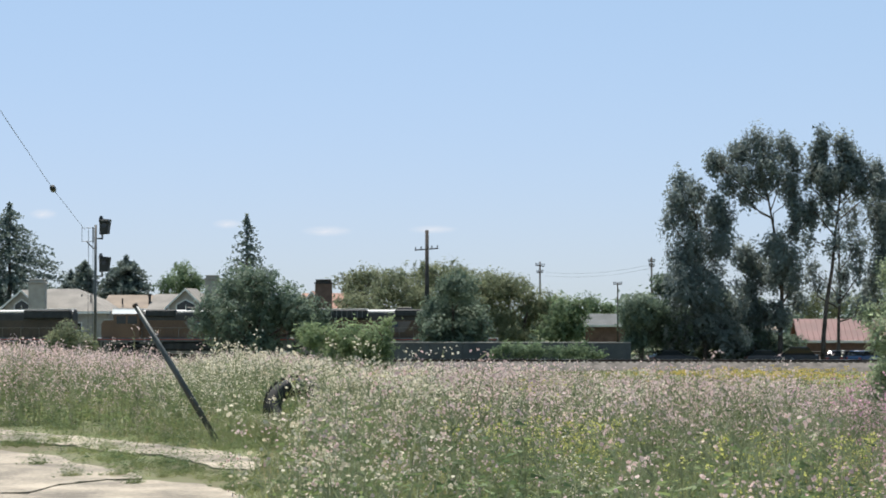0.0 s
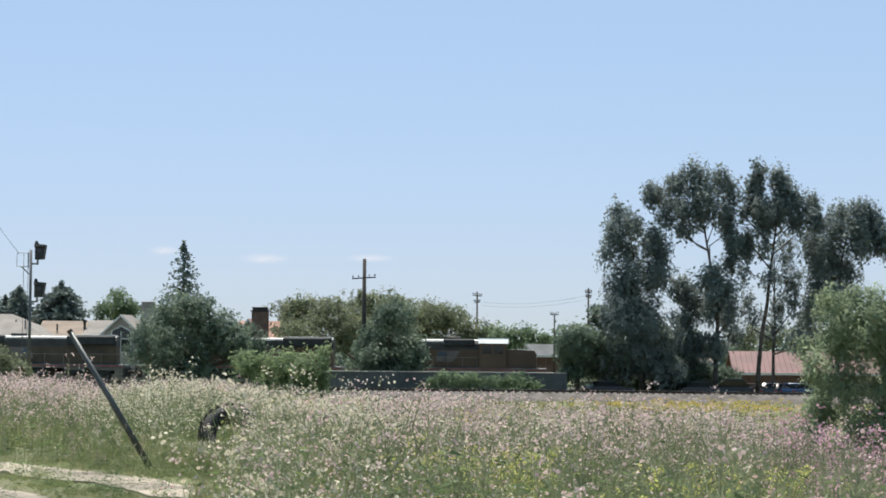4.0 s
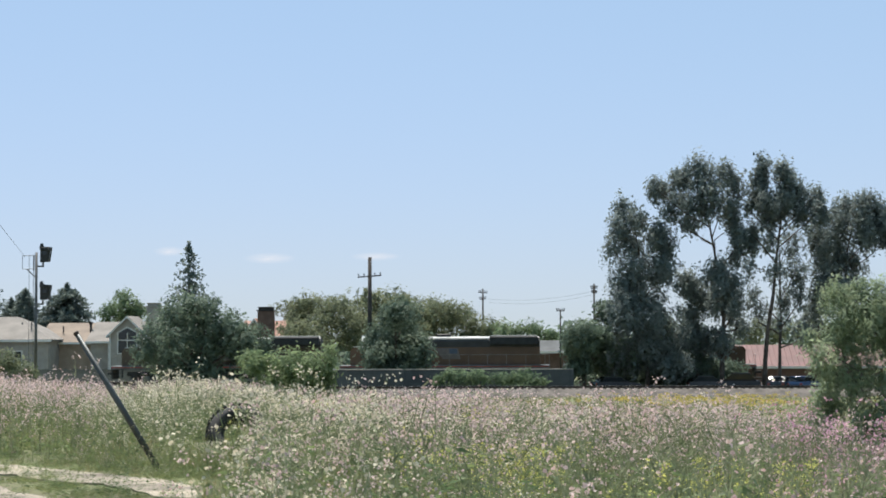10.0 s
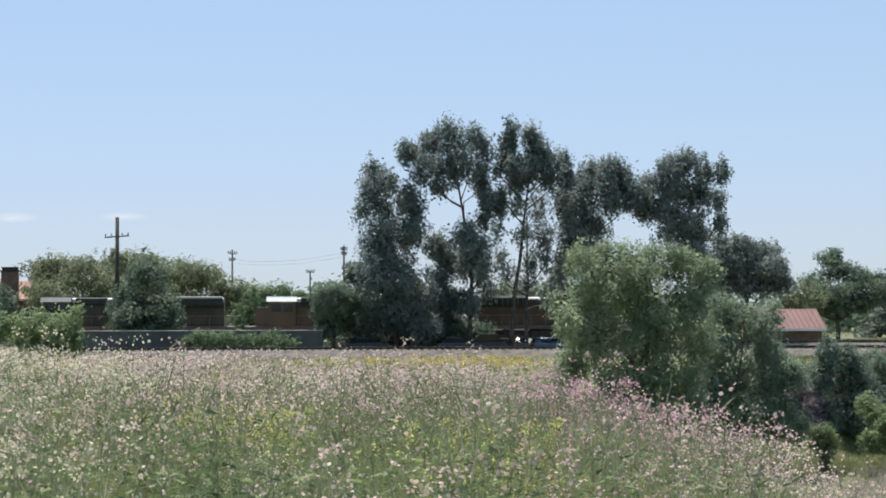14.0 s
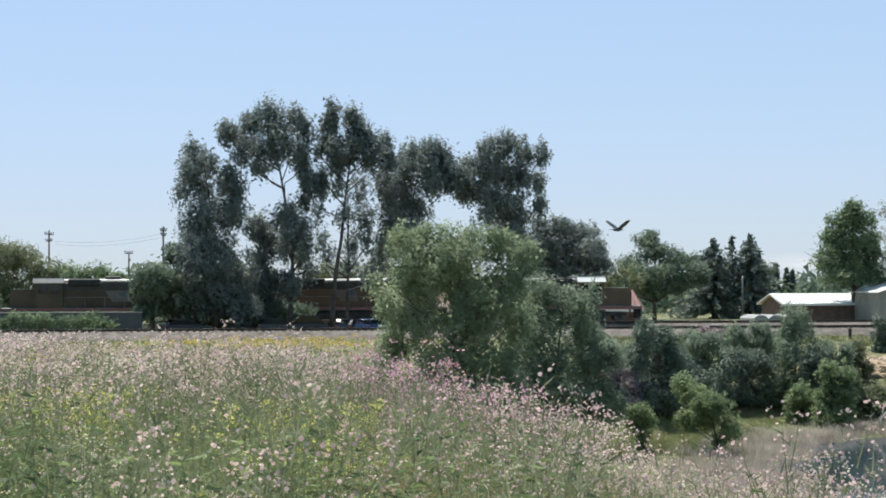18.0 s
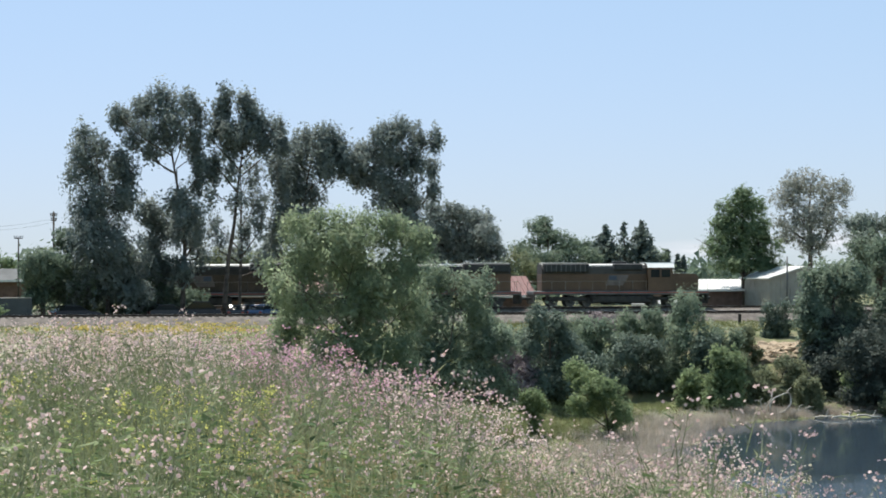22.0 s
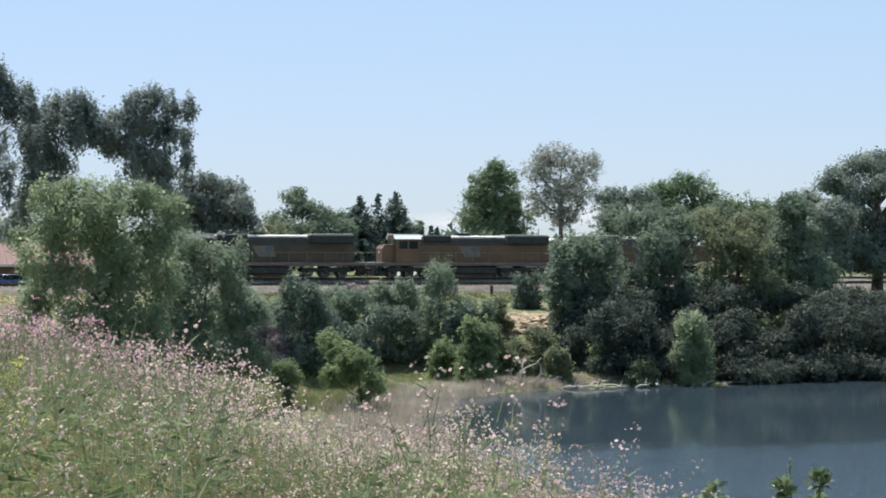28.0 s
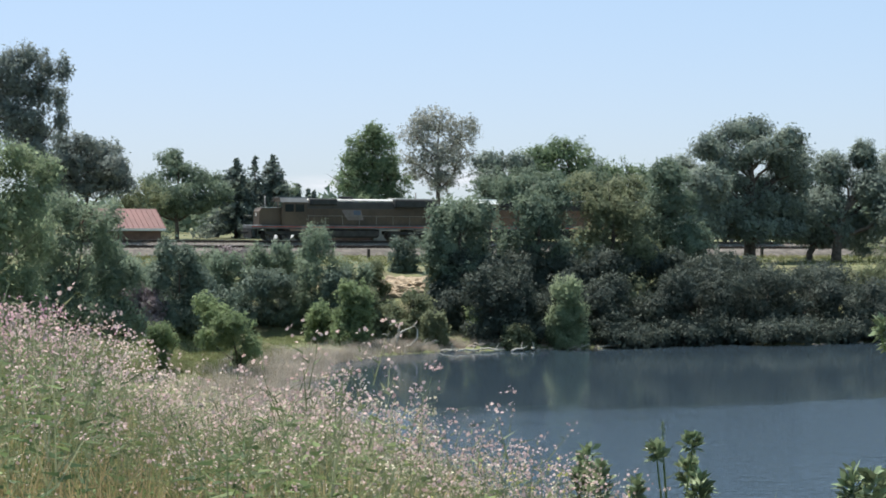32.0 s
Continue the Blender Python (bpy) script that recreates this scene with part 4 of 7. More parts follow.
crown_tree("bank_bush", (86.8, 116.7, -6.9), [(1.9, -0.4, 1.3, 1.4), (-1.6, 2.5, 1.8, 1.3), (-0.9, -0.4, 1.6, 1.4), (0.3, -0.4, 1.5, 1.2), (2.2, 2.5, 1.6, 1.1), (-0.8, 1.5, 1.9, 1.3)], "shade", 3300, 0.18, "tangled scrub covering the steep bank, leaf colour darkened for shade")
crown_tree("bank_bush", (88.7, 115.2, -6.9), [(0.9, 0.5, 1.6, 1.1), (0.5, 0.5, 1.2, 1.1), (-1.1, -0.3, 1.8, 1.4), (1.3, -0.3, 1.6, 1.2), (0.2, -0.3, 1.2, 1.0), (0.9, 3.4, 1.8, 1.3)], "shade", 3300, 0.18, "tangled scrub covering the steep bank, leaf colour darkened for shade")
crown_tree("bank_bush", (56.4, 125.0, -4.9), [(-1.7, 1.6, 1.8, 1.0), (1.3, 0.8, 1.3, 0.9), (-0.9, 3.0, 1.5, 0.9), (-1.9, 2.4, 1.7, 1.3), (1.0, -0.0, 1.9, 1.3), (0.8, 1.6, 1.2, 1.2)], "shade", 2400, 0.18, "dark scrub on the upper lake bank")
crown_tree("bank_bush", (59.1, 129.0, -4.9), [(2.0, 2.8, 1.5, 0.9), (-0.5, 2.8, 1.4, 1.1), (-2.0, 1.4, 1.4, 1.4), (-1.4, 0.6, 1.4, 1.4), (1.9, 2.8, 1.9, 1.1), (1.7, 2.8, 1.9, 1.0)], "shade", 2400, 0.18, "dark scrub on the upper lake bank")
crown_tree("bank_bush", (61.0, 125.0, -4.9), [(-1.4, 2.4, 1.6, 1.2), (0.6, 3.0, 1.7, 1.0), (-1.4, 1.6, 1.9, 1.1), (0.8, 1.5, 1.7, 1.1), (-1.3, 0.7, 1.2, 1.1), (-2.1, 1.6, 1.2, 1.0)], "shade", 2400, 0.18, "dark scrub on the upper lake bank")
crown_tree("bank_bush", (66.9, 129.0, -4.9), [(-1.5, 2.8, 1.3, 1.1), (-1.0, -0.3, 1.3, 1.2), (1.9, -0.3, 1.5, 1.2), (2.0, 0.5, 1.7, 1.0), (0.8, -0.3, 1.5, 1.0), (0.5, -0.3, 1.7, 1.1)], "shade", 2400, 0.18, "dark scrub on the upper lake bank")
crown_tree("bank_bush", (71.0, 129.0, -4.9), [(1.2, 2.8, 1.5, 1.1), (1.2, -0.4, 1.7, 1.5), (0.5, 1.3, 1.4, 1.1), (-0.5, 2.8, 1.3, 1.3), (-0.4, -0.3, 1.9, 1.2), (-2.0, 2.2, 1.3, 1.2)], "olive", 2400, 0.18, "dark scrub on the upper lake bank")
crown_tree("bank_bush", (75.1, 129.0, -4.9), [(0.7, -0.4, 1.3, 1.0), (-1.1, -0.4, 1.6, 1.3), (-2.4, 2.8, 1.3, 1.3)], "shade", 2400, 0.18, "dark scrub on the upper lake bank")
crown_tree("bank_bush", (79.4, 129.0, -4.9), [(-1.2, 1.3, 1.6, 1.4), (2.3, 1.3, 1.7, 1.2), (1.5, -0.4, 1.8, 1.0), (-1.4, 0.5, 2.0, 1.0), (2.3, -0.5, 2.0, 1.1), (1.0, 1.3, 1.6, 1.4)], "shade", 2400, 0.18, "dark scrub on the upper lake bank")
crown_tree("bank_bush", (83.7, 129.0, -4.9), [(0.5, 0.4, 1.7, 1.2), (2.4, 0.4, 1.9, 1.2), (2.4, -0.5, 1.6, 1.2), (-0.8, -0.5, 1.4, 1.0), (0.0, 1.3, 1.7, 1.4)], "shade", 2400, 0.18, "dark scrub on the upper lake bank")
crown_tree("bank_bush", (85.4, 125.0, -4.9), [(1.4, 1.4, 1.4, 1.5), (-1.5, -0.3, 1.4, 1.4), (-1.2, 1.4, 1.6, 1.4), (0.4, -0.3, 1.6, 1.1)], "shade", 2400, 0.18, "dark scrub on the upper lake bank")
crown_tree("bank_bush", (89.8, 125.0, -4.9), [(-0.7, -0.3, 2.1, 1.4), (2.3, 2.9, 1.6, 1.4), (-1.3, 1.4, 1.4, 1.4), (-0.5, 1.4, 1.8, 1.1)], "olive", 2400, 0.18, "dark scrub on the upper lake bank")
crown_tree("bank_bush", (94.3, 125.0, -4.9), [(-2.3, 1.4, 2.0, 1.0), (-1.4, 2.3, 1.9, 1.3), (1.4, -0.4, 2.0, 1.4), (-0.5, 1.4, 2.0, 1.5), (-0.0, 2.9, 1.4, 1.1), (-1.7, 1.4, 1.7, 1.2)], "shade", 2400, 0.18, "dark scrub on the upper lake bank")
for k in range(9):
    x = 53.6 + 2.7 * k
    crown_tree("bank_bush", (x, 119.6 + 0.7 * (k % 3), -6.0), [(-1.3, 1.4, 1.6, 1.4), (1.2, 1.2, 1.6, 1.2), (-0.4, 2.9, 1.7, 1.2), (1.0, 3.4 + 0.3 * (k % 2), 1.4, 1.0), (-0.9, 4.1 - 0.4 * (k % 2), 1.3, 0.8)], "shade", 2600, 0.2, "scrub filling the steep lake bank, leaf colour darkened for shade")
# row of shade-coloured scrub added to darken the lit strip at the waterline
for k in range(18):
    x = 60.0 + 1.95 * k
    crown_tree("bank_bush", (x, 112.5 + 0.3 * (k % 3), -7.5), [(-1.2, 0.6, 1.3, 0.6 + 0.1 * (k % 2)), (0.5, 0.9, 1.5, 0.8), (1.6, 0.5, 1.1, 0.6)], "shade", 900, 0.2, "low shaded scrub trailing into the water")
pine_tree("pine_tree", (85.1, 143.0, -3.2), [(-0.4, 6.7, 2.2, 1.9), (-1.2, 4.3, 2.2, 2.2), (1.0, 3.9, 1.7, 1.9), (-0.6, 1.9, 2.4, 1.7), (-2.8, 1.9, 1.9, 1.9)], "pine", 4600, 0.26, "dark pine pressed against the stone pine")
pine_tree("pine_tree", (100.6, 150.0, -3.2), [(-1.9, 4.6, 2.4, 1.9), (1.1, 4.9, 2.4, 2.1), (-0.0, 2.8, 2.1, 1.3), (4.2, 3.4, 2.4, 1.8), (7.4, 2.4, 2.1, 1.8)], "pine", 4600, 0.26, "dark low pine behind the stone pine")
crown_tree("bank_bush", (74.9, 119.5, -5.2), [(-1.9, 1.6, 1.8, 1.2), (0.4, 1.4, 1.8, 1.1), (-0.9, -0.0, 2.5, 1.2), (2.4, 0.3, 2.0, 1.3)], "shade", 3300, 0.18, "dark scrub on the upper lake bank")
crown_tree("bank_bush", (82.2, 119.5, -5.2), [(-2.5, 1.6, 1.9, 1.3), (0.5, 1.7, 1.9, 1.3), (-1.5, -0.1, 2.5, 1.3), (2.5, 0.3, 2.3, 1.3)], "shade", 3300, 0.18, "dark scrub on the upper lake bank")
crown_tree("bank_bush", (76.1, 114.0, -7.3), [(-3.2, 0.4, 1.6, 0.6), (-0.0, 0.5, 2.0, 0.7), (3.3, 0.3, 1.8, 0.6), (5.6, 0.3, 1.6, 0.6)], "shade", 1500, 0.22, "low scrub at the water edge, leaf colour darkened for shade")
# two bushes added in shade colour, standing in for shadow on the bank
crown_tree("bank_bush", (50.4, 117.4, -6.45), [(-0.6, 0.5, 0.9, 0.7), (0.6, 0.6, 1.0, 0.8), (0.1, 1.4, 1.0, 0.7), (0.8, 1.9, 0.8, 0.7)], "shade", 2400, 0.18, "scrub coloured as shadow behind the dry shore brush")
crown_tree("bank_bush", (51.0, 120.4, -5.59), [(-0.6, 0.5, 0.9, 0.7), (0.6, 0.6, 1.0, 0.8), (0.1, 1.4, 1.0, 0.7), (0.8, 1.9, 0.8, 0.7)], "shade", 2400, 0.18, "scrub coloured as shadow under the bank oak")
pine_tree("stone_pine", (91.9, 146.0, -3.2), [(0.3, 11.8, 3.0, 1.2), (-2.5, 10.8, 1.7, 1.1), (2.9, 11.0, 1.8, 1.2), (0.5, 10.1, 3.4, 1.0), (-5.0, 10.0, 1.3, 1.2), (-5.9, 8.2, 1.6, 1.4), (-3.6, 7.7, 1.9, 1.1), (3.9, 8.4, 1.9, 1.4), (5.2, 9.3, 1.3, 1.1), (-3.2, 9.3, 1.5, 1.0), (-0.9, 8.9, 1.6, 0.9), (2.3, 9.2, 1.6, 0.9), (-0.8, 7.0, 2.2, 1.0), (2.6, 7.0, 2.0, 1.0), (5.6, 7.4, 1.6, 1.3), (-5.0, 5.2, 2.4, 1.9), (-2.0, 4.8, 2.5, 1.7), (1.5, 5.2, 2.8, 1.6), (4.6, 5.4, 2.4, 1.9), (0.0, 3.1, 3.3, 1.2), (-4.5, 2.8, 2.4, 1.2), (4.0, 3.0, 2.6, 1.1)], "pine", 9000, 0.26, "broad umbrella-crowned stone pine above the lake")
pine_tree("pine_tree", (102.3, 148.0, -3.2), [(1.1, 8.5, 2.3, 1.9), (3.2, 9.8, 1.3, 1.4), (3.6, 6.8, 2.3, 2.1), (-0.1, 5.4, 2.5, 1.9), (4.2, 4.5, 2.1, 2.1), (0.6, 2.9, 2.3, 1.5), (-2.5, 4.4, 1.6, 1.4), (7.3, 7.6, 2.6, 3.1)], "pine", 7000, 0.26, "dark ragged pine beside the stone pine")
crown_tree("birch_tree", (92.0, 216.0, -3.0), [(-0.1, 14.8, 3.4, 1.9), (-2.7, 13.4, 2.0, 1.9), (3.2, 13.5, 2.2, 2.3), (-0.1, 11.1, 3.3, 2.7), (3.3, 10.1, 2.2, 2.5), (-2.3, 9.7, 1.7, 2.4), (0.3, 7.7, 2.4, 2.0)], "grey", 3600, 0.3, "pale sparse cottonwood with open branches")
crown_tree("poplar_tree", (83.0, 214.0, -3.0), [(-0.2, 13.3, 1.3, 1.3), (-1.5, 11.6, 1.7, 1.7), (1.0, 11.7, 1.9, 1.9), (-2.5, 9.6, 1.7, 2.0), (-0.0, 9.3, 3.0, 2.3), (2.5, 9.3, 1.6, 2.3), (-3.6, 7.3, 1.7, 1.7), (-0.7, 7.0, 3.3, 2.0), (2.8, 7.0, 2.0, 1.9), (-2.1, 5.3, 2.7, 1.3), (2.1, 5.3, 2.7, 1.3)], "fresh", 6200, 0.32, "full fresh green poplar behind the train")
crown_tree("oak_tree", (96.6, 204.0, -3.0), [(-2.9, 7.0, 2.6, 2.0), (0.7, 7.4, 2.6, 2.0), (4.3, 7.1, 2.9, 2.0), (-1.4, 5.1, 3.9, 1.4), (3.6, 5.1, 3.9, 1.4)], "oak", 3800, 0.32, "dark leafy hedge tree behind the railway")
crown_tree("oak_tree", (110.5, 204.0, -3.0), [(-4.5, 7.5, 3.0, 2.0), (-0.0, 7.8, 3.0, 2.0), (4.5, 7.5, 2.7, 2.3), (-2.2, 5.2, 4.7, 1.5), (3.7, 5.2, 4.0, 1.5)], "oak", 3800, 0.32, "dark leafy hedge tree behind the railway")
pine_tree("pine_tree", (96.0, 206.0, -3.0), [(-1.2, 9.6, 2.3, 1.6), (2.1, 9.7, 2.0, 1.6), (-1.9, 7.6, 2.0, 1.6), (2.1, 7.0, 2.6, 2.0), (-0.4, 5.7, 2.6, 1.6)], "pine", 2200, 0.3, "dark pine behind the train")
crown_tree("maple_tree", (105.9, 208.0, -3.0), [(-0.5, 11.3, 3.5, 1.8), (-3.9, 10.1, 2.4, 2.0), (2.6, 9.5, 2.7, 2.2), (-0.8, 8.1, 4.4, 2.6), (4.9, 8.6, 1.5, 1.8)], "fresh", 4600, 0.32, "bright green domed maple behind the railway")
crown_tree("poplar_tree", (115.4, 210.0, -3.0), [(-0.5, 9.0, 1.5, 1.5), (1.5, 8.3, 1.5, 1.8), (-1.2, 6.2, 2.4, 2.5), (2.3, 5.9, 2.1, 2.5)], "fresh", 1500, 0.32, "pale green poplar behind the railway")
crown_tree("elm_tree", (69.2, 250.0, -3.0), [(-0.1, 10.4, 2.0, 1.5), (0.3, 8.9, 2.9, 1.6), (-2.7, 7.4, 2.4, 1.4), (2.6, 7.8, 2.2, 1.8), (-1.2, 6.2, 3.6, 1.4), (-3.4, 5.0, 2.6, 1.6), (3.0, 5.2, 2.6, 1.7), (0.0, 4.2, 3.6, 1.5), (5.2, 6.0, 2.0, 1.6), (-5.6, 4.4, 1.9, 1.4)], "oak", 5200, 0.36, "dark domed tree beyond the red barn")
crown_tree("bush", (59.0, 228.0, -3.0), [(-0.0, 6.3, 2.0, 1.0), (-1.1, 5.2, 2.0, 1.2), (1.4, 4.9, 1.8, 1.4), (-2.1, 4.2, 1.4, 1.2)], "olive", 900, 0.34, "olive bush behind the red barn")
conifer("spruce_tree", (78.8, 255.0, -3.0), 10.5, 3.4, "conifer", "dark spruce beyond the railway", 0.85)
conifer("spruce_tree", (81.5, 255.0, -3.0), 10.9, 2.5, "conifer", "thin sparse spruce beyond the railway", 0.4)
conifer("spruce_tree", (84.0, 255.0, -3.0), 11.3, 3.0, "conifer", "dark spruce beyond the railway", 0.85)
conifer("cypress_tree", (103.1, 300.0, -3.0), 7.8, 0.6, "conifer", "far slim cypress on the skyline", 1.0)
conifer("cypress_tree", (104.9, 300.0, -3.0), 6.9, 0.5, "conifer", "far slim cypress on the skyline", 1.0)
conifer("cypress_tree", (105.9, 300.0, -3.0), 6.7, 0.5, "conifer", "far slim cypress on the skyline", 1.0)
crown_tree("elm_tree", (78.2, 262.0, -3.0), [(-0.6, 7.8, 1.9, 1.3), (1.2, 7.1, 2.4, 1.4), (4.5, 6.7, 3.2, 1.4), (9.5, 6.4, 2.4, 1.1)], "oak", 1900, 0.38, "dark far trees beyond the sheds")

# ---- wild radish field, grass ----
M["stem"] = material("radish_stems", (0.16, 0.19, 0.10), (0.29, 0.30, 0.18), 1.0, 0.7, bump=0, fine=5, island=0.3, leafy=0.3)
M["greens"] = material("radish_leaves", (0.094, 0.145, 0.068), (0.218, 0.270, 0.107), 0.8, 0.6, bump=0, fine=4, island=0.35, leafy=0.4)
M["white"] = material("cream_petals", (0.60, 0.53, 0.40), (0.76, 0.69, 0.55), 2.0, 0.7, bump=0, fine=9, island=0.12, leafy=0.4)
M["pink"] = material("pale_pink_petals", (0.58, 0.41, 0.40), (0.74, 0.58, 0.55), 2.0, 0.7, bump=0, fine=9, island=0.15, leafy=0.4)
M["magenta"] = material("lilac_petals", (0.56, 0.27, 0.38), (0.72, 0.46, 0.53), 2.0, 0.7, bump=0, fine=9, island=0.15, leafy=0.4)
M["yellow"] = material("mustard_petals", (0.55, 0.52, 0.13), (0.68, 0.65, 0.22), 2.0, 0.7, bump=0, fine=9, island=0.15, leafy=0.4)
M["gold"] = material("golden_petals", (0.46, 0.36, 0.10), (0.60, 0.48, 0.16), 2.0, 0.7, bump=0, fine=9, island=0.15, leafy=0.4)
M["grass"] = material("grass_blades", (0.17, 0.20, 0.085), (0.35, 0.36, 0.165), 0.6, 0.7, bump=0, fine=3, island=0.35, leafy=0.4)
M["drygrass"] = material("dry_grass_blades", (0.35, 0.26, 0.14), (0.54, 0.43, 0.25), 0.6, 0.8, bump=0, fine=3, island=0.3, leafy=0.35)


def blade(p, q, w, rng):
    """A thin quad from p to q."""
    d = q - p
    s = np.cross(d, rng.normal(size=3))
    s = s / (np.linalg.norm(s) + 1e-9) * w
    return np.array([p - s, p + s, q + s * 0.6, q - s * 0.6])


def petals(c, r, rng, double):
    """A four-petalled blossom: two crossed strips, or one broad one where it is small."""
    a = rng.normal(size=3) * np.array([1, 1, 0.6])
    a /= np.linalg.norm(a)
    b = np.cross(a, rng.normal(size=3))
    b /= np.linalg.norm(b)
    if not double:
        return [np.array([c - a * r, c - b * r, c + a * r, c + b * r])]
    n = np.cross(a, b) * r * 0.25
    return [np.array([c - a * r - b * r * 0.5 + n, c + a * r - b * r * 0.5, c + a * r + b * r * 0.5 + n, c - a * r + b * r * 0.5]), np.array([c - b * r - a * r * 0.5, c + b * r - a * r * 0.5 + n, c + b * r + a * r * 0.5, c - b * r + a * r * 0.5 + n])]


def radish(rng, branches, blooms, leaves, r, wide=1.0, double=False):
    """One plant about a metre high: quads of its stems, leaves and blossoms, which sit in heads at the branch tips."""
    st, lv, bl = [], [], []
    top = np.array([rng.normal() * 0.08, rng.normal() * 0.08, 1.0])
    st.append(blade(np.zeros(3), top * 0.55, 0.006 * wide, rng))
    st.append(blade(top * 0.55, top, 0.0045 * wide, rng))
    for i in range(branches):
        s = top * (0.25 + 0.55 * rng.random())
        w = rng.random() * 6.283
        reach = 0.12 + 0.28 * rng.random()
        e = np.array([s[0] + np.cos(w) * reach, s[1] + np.sin(w) * reach, min(1.1, s[2] + 0.22 + 0.38 * rng.random())])
        m = (s + e) / 2 + np.array([np.cos(w), np.sin(w), -0.2]) * 0.04
        st.append(blade(s, m, 0.004 * wide, rng))
        st.append(blade(m, e, 0.003 * wide, rng))
        for k in range(3):
            c = m + (e - m) * rng.random()
            st.append(blade(c, c + np.array([rng.normal(), rng.normal(), 0.9]) * 0.035, 0.0035 * wide, rng))
        spread = r * 2.3 + 0.009
        for k in range(blooms):
            c = e + rng.normal(size=3) * np.array([spread, spread, spread * 0.75])
            if k % 4 == 3:
                c = m + (e - m) * (0.35 + 0.5 * rng.random()) + rng.normal(size=3) * spread * 0.8
            bl += petals(c, r * (0.7 + 0.6 * rng.random()), rng, double)
    for i in range(leaves):
        h = 0.85 * rng.random() ** 1.3
        w = rng.random() * 6.283
        ln = (0.13 - 0.07 * h) * (0.7 + 0.6 * rng.random())
        p = np.array([np.cos(w) * 0.02, np.sin(w) * 0.02, h]) + rng.normal(size=3) * np.array([0.11, 0.11, 0.02])
        q = p + np.array([np.cos(w), np.sin(w), 0.35 - 0.7 * rng.random()]) * ln
        lv.append(blade(p, q, ln * 0.11, rng))
    return np.array(st), np.array(lv), np.array(bl)


def tuft(rng, n, h, wide=1.0):
    out = []
    for i in range(n):
        p = np.array([rng.normal() * 0.09, rng.normal() * 0.09, 0])
        q = p + np.array([rng.normal() * 0.12, rng.normal() * 0.12, h * (0.5 + 0.7 * rng.random())])
        out.append(blade(p, q, 0.0032 * wide, rng))
    return np.array(out)


def strew(shape, pos, yaw, scale):
    """Copies of one set of quads (n, 4, 3) at many places, as one array of vertices."""
    if not len(pos) or not len(shape):
        return np.zeros((0, 3), np.float32)
    c, s = np.cos(yaw), np.sin(yaw)
    v = shape.reshape(-1, 3)
    x = v[None, :, 0] * c[:, None] - v[None, :, 1] * s[:, None]
    y = v[None, :, 0] * s[:, None] + v[None, :, 1] * c[:, None]
    o = np.stack([x, y, np.broadcast_to(v[None, :, 2], x.shape)], -1) * scale[:, None, None] + pos[:, None, :]
    return o.reshape(-1, 3).astype(np.float32)


def patch(x, y, s, seed):
    """Smooth patches between -1 and 1."""
    a = np.sin(x / s + seed) * np.cos(y / s * 1.3 - seed * 1.7) + 0.6 * np.sin((x + y) / s * 2.1 + seed * 3.1) * np.sin((x - y) / s * 1.7 + seed)
    return a / 1.4


SLAB_BACK = ([-14, -10.3, -8.5, -7.3, -6.4, -5.4, -4.5, -3.9, -3.4], [31, 28.2, 26.6, 25.4, 24.5, 23.3, 22.4, 21.3, 19.5])


def on_slab(x, y):
    """Inside the bare concrete apron, or before it where plants would block the camera's view of it."""
    az, d = np.degrees(np.arctan2(x, y)), np.hypot(x, y)
    return (az < np.interp(d, [0, 17, 20, 22, 24], [-11.2, -10.9, -10.5, -10.2, -10.8])) & (y < np.interp(x, *SLAB_BACK)) & (y > 6)


def view_crest(az):
    """The angle below the horizon that the tops of the flowers reach, by bearing, fitted to the camera's view."""
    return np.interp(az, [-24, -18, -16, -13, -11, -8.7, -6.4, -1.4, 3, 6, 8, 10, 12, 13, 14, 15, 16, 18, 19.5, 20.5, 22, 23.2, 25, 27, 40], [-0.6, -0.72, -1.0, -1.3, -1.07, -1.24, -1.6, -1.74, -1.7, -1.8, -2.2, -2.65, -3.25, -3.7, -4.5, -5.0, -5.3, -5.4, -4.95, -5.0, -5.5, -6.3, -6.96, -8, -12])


def sow(rng, d0, d1, a0, a1, per, bunch=1, reach=0.17):
    """Scattered points of the field between two distances and two bearings, in bunches; also a random number for each bunch."""
    n = int(radians(a1 - a0) * 0.5 * (d1 * d1 - d0 * d0) * per / bunch)
    az = radians(a0) + rng.random(n) * radians(a1 - a0)
    d = np.sqrt(d0 * d0 + rng.random(n) * (d1 * d1 - d0 * d0))
    x, y = (np.repeat(q, bunch) for q in (d * np.sin(az), d * np.cos(az)))
    if bunch > 1:
        x, y = x + rng.normal(size=len(x)) * reach, y + rng.normal(size=len(y)) * reach
    return x, y, np.hypot(x, y), np.degrees(np.arctan2(x, y)), np.repeat(rng.normal(size=n), bunch)


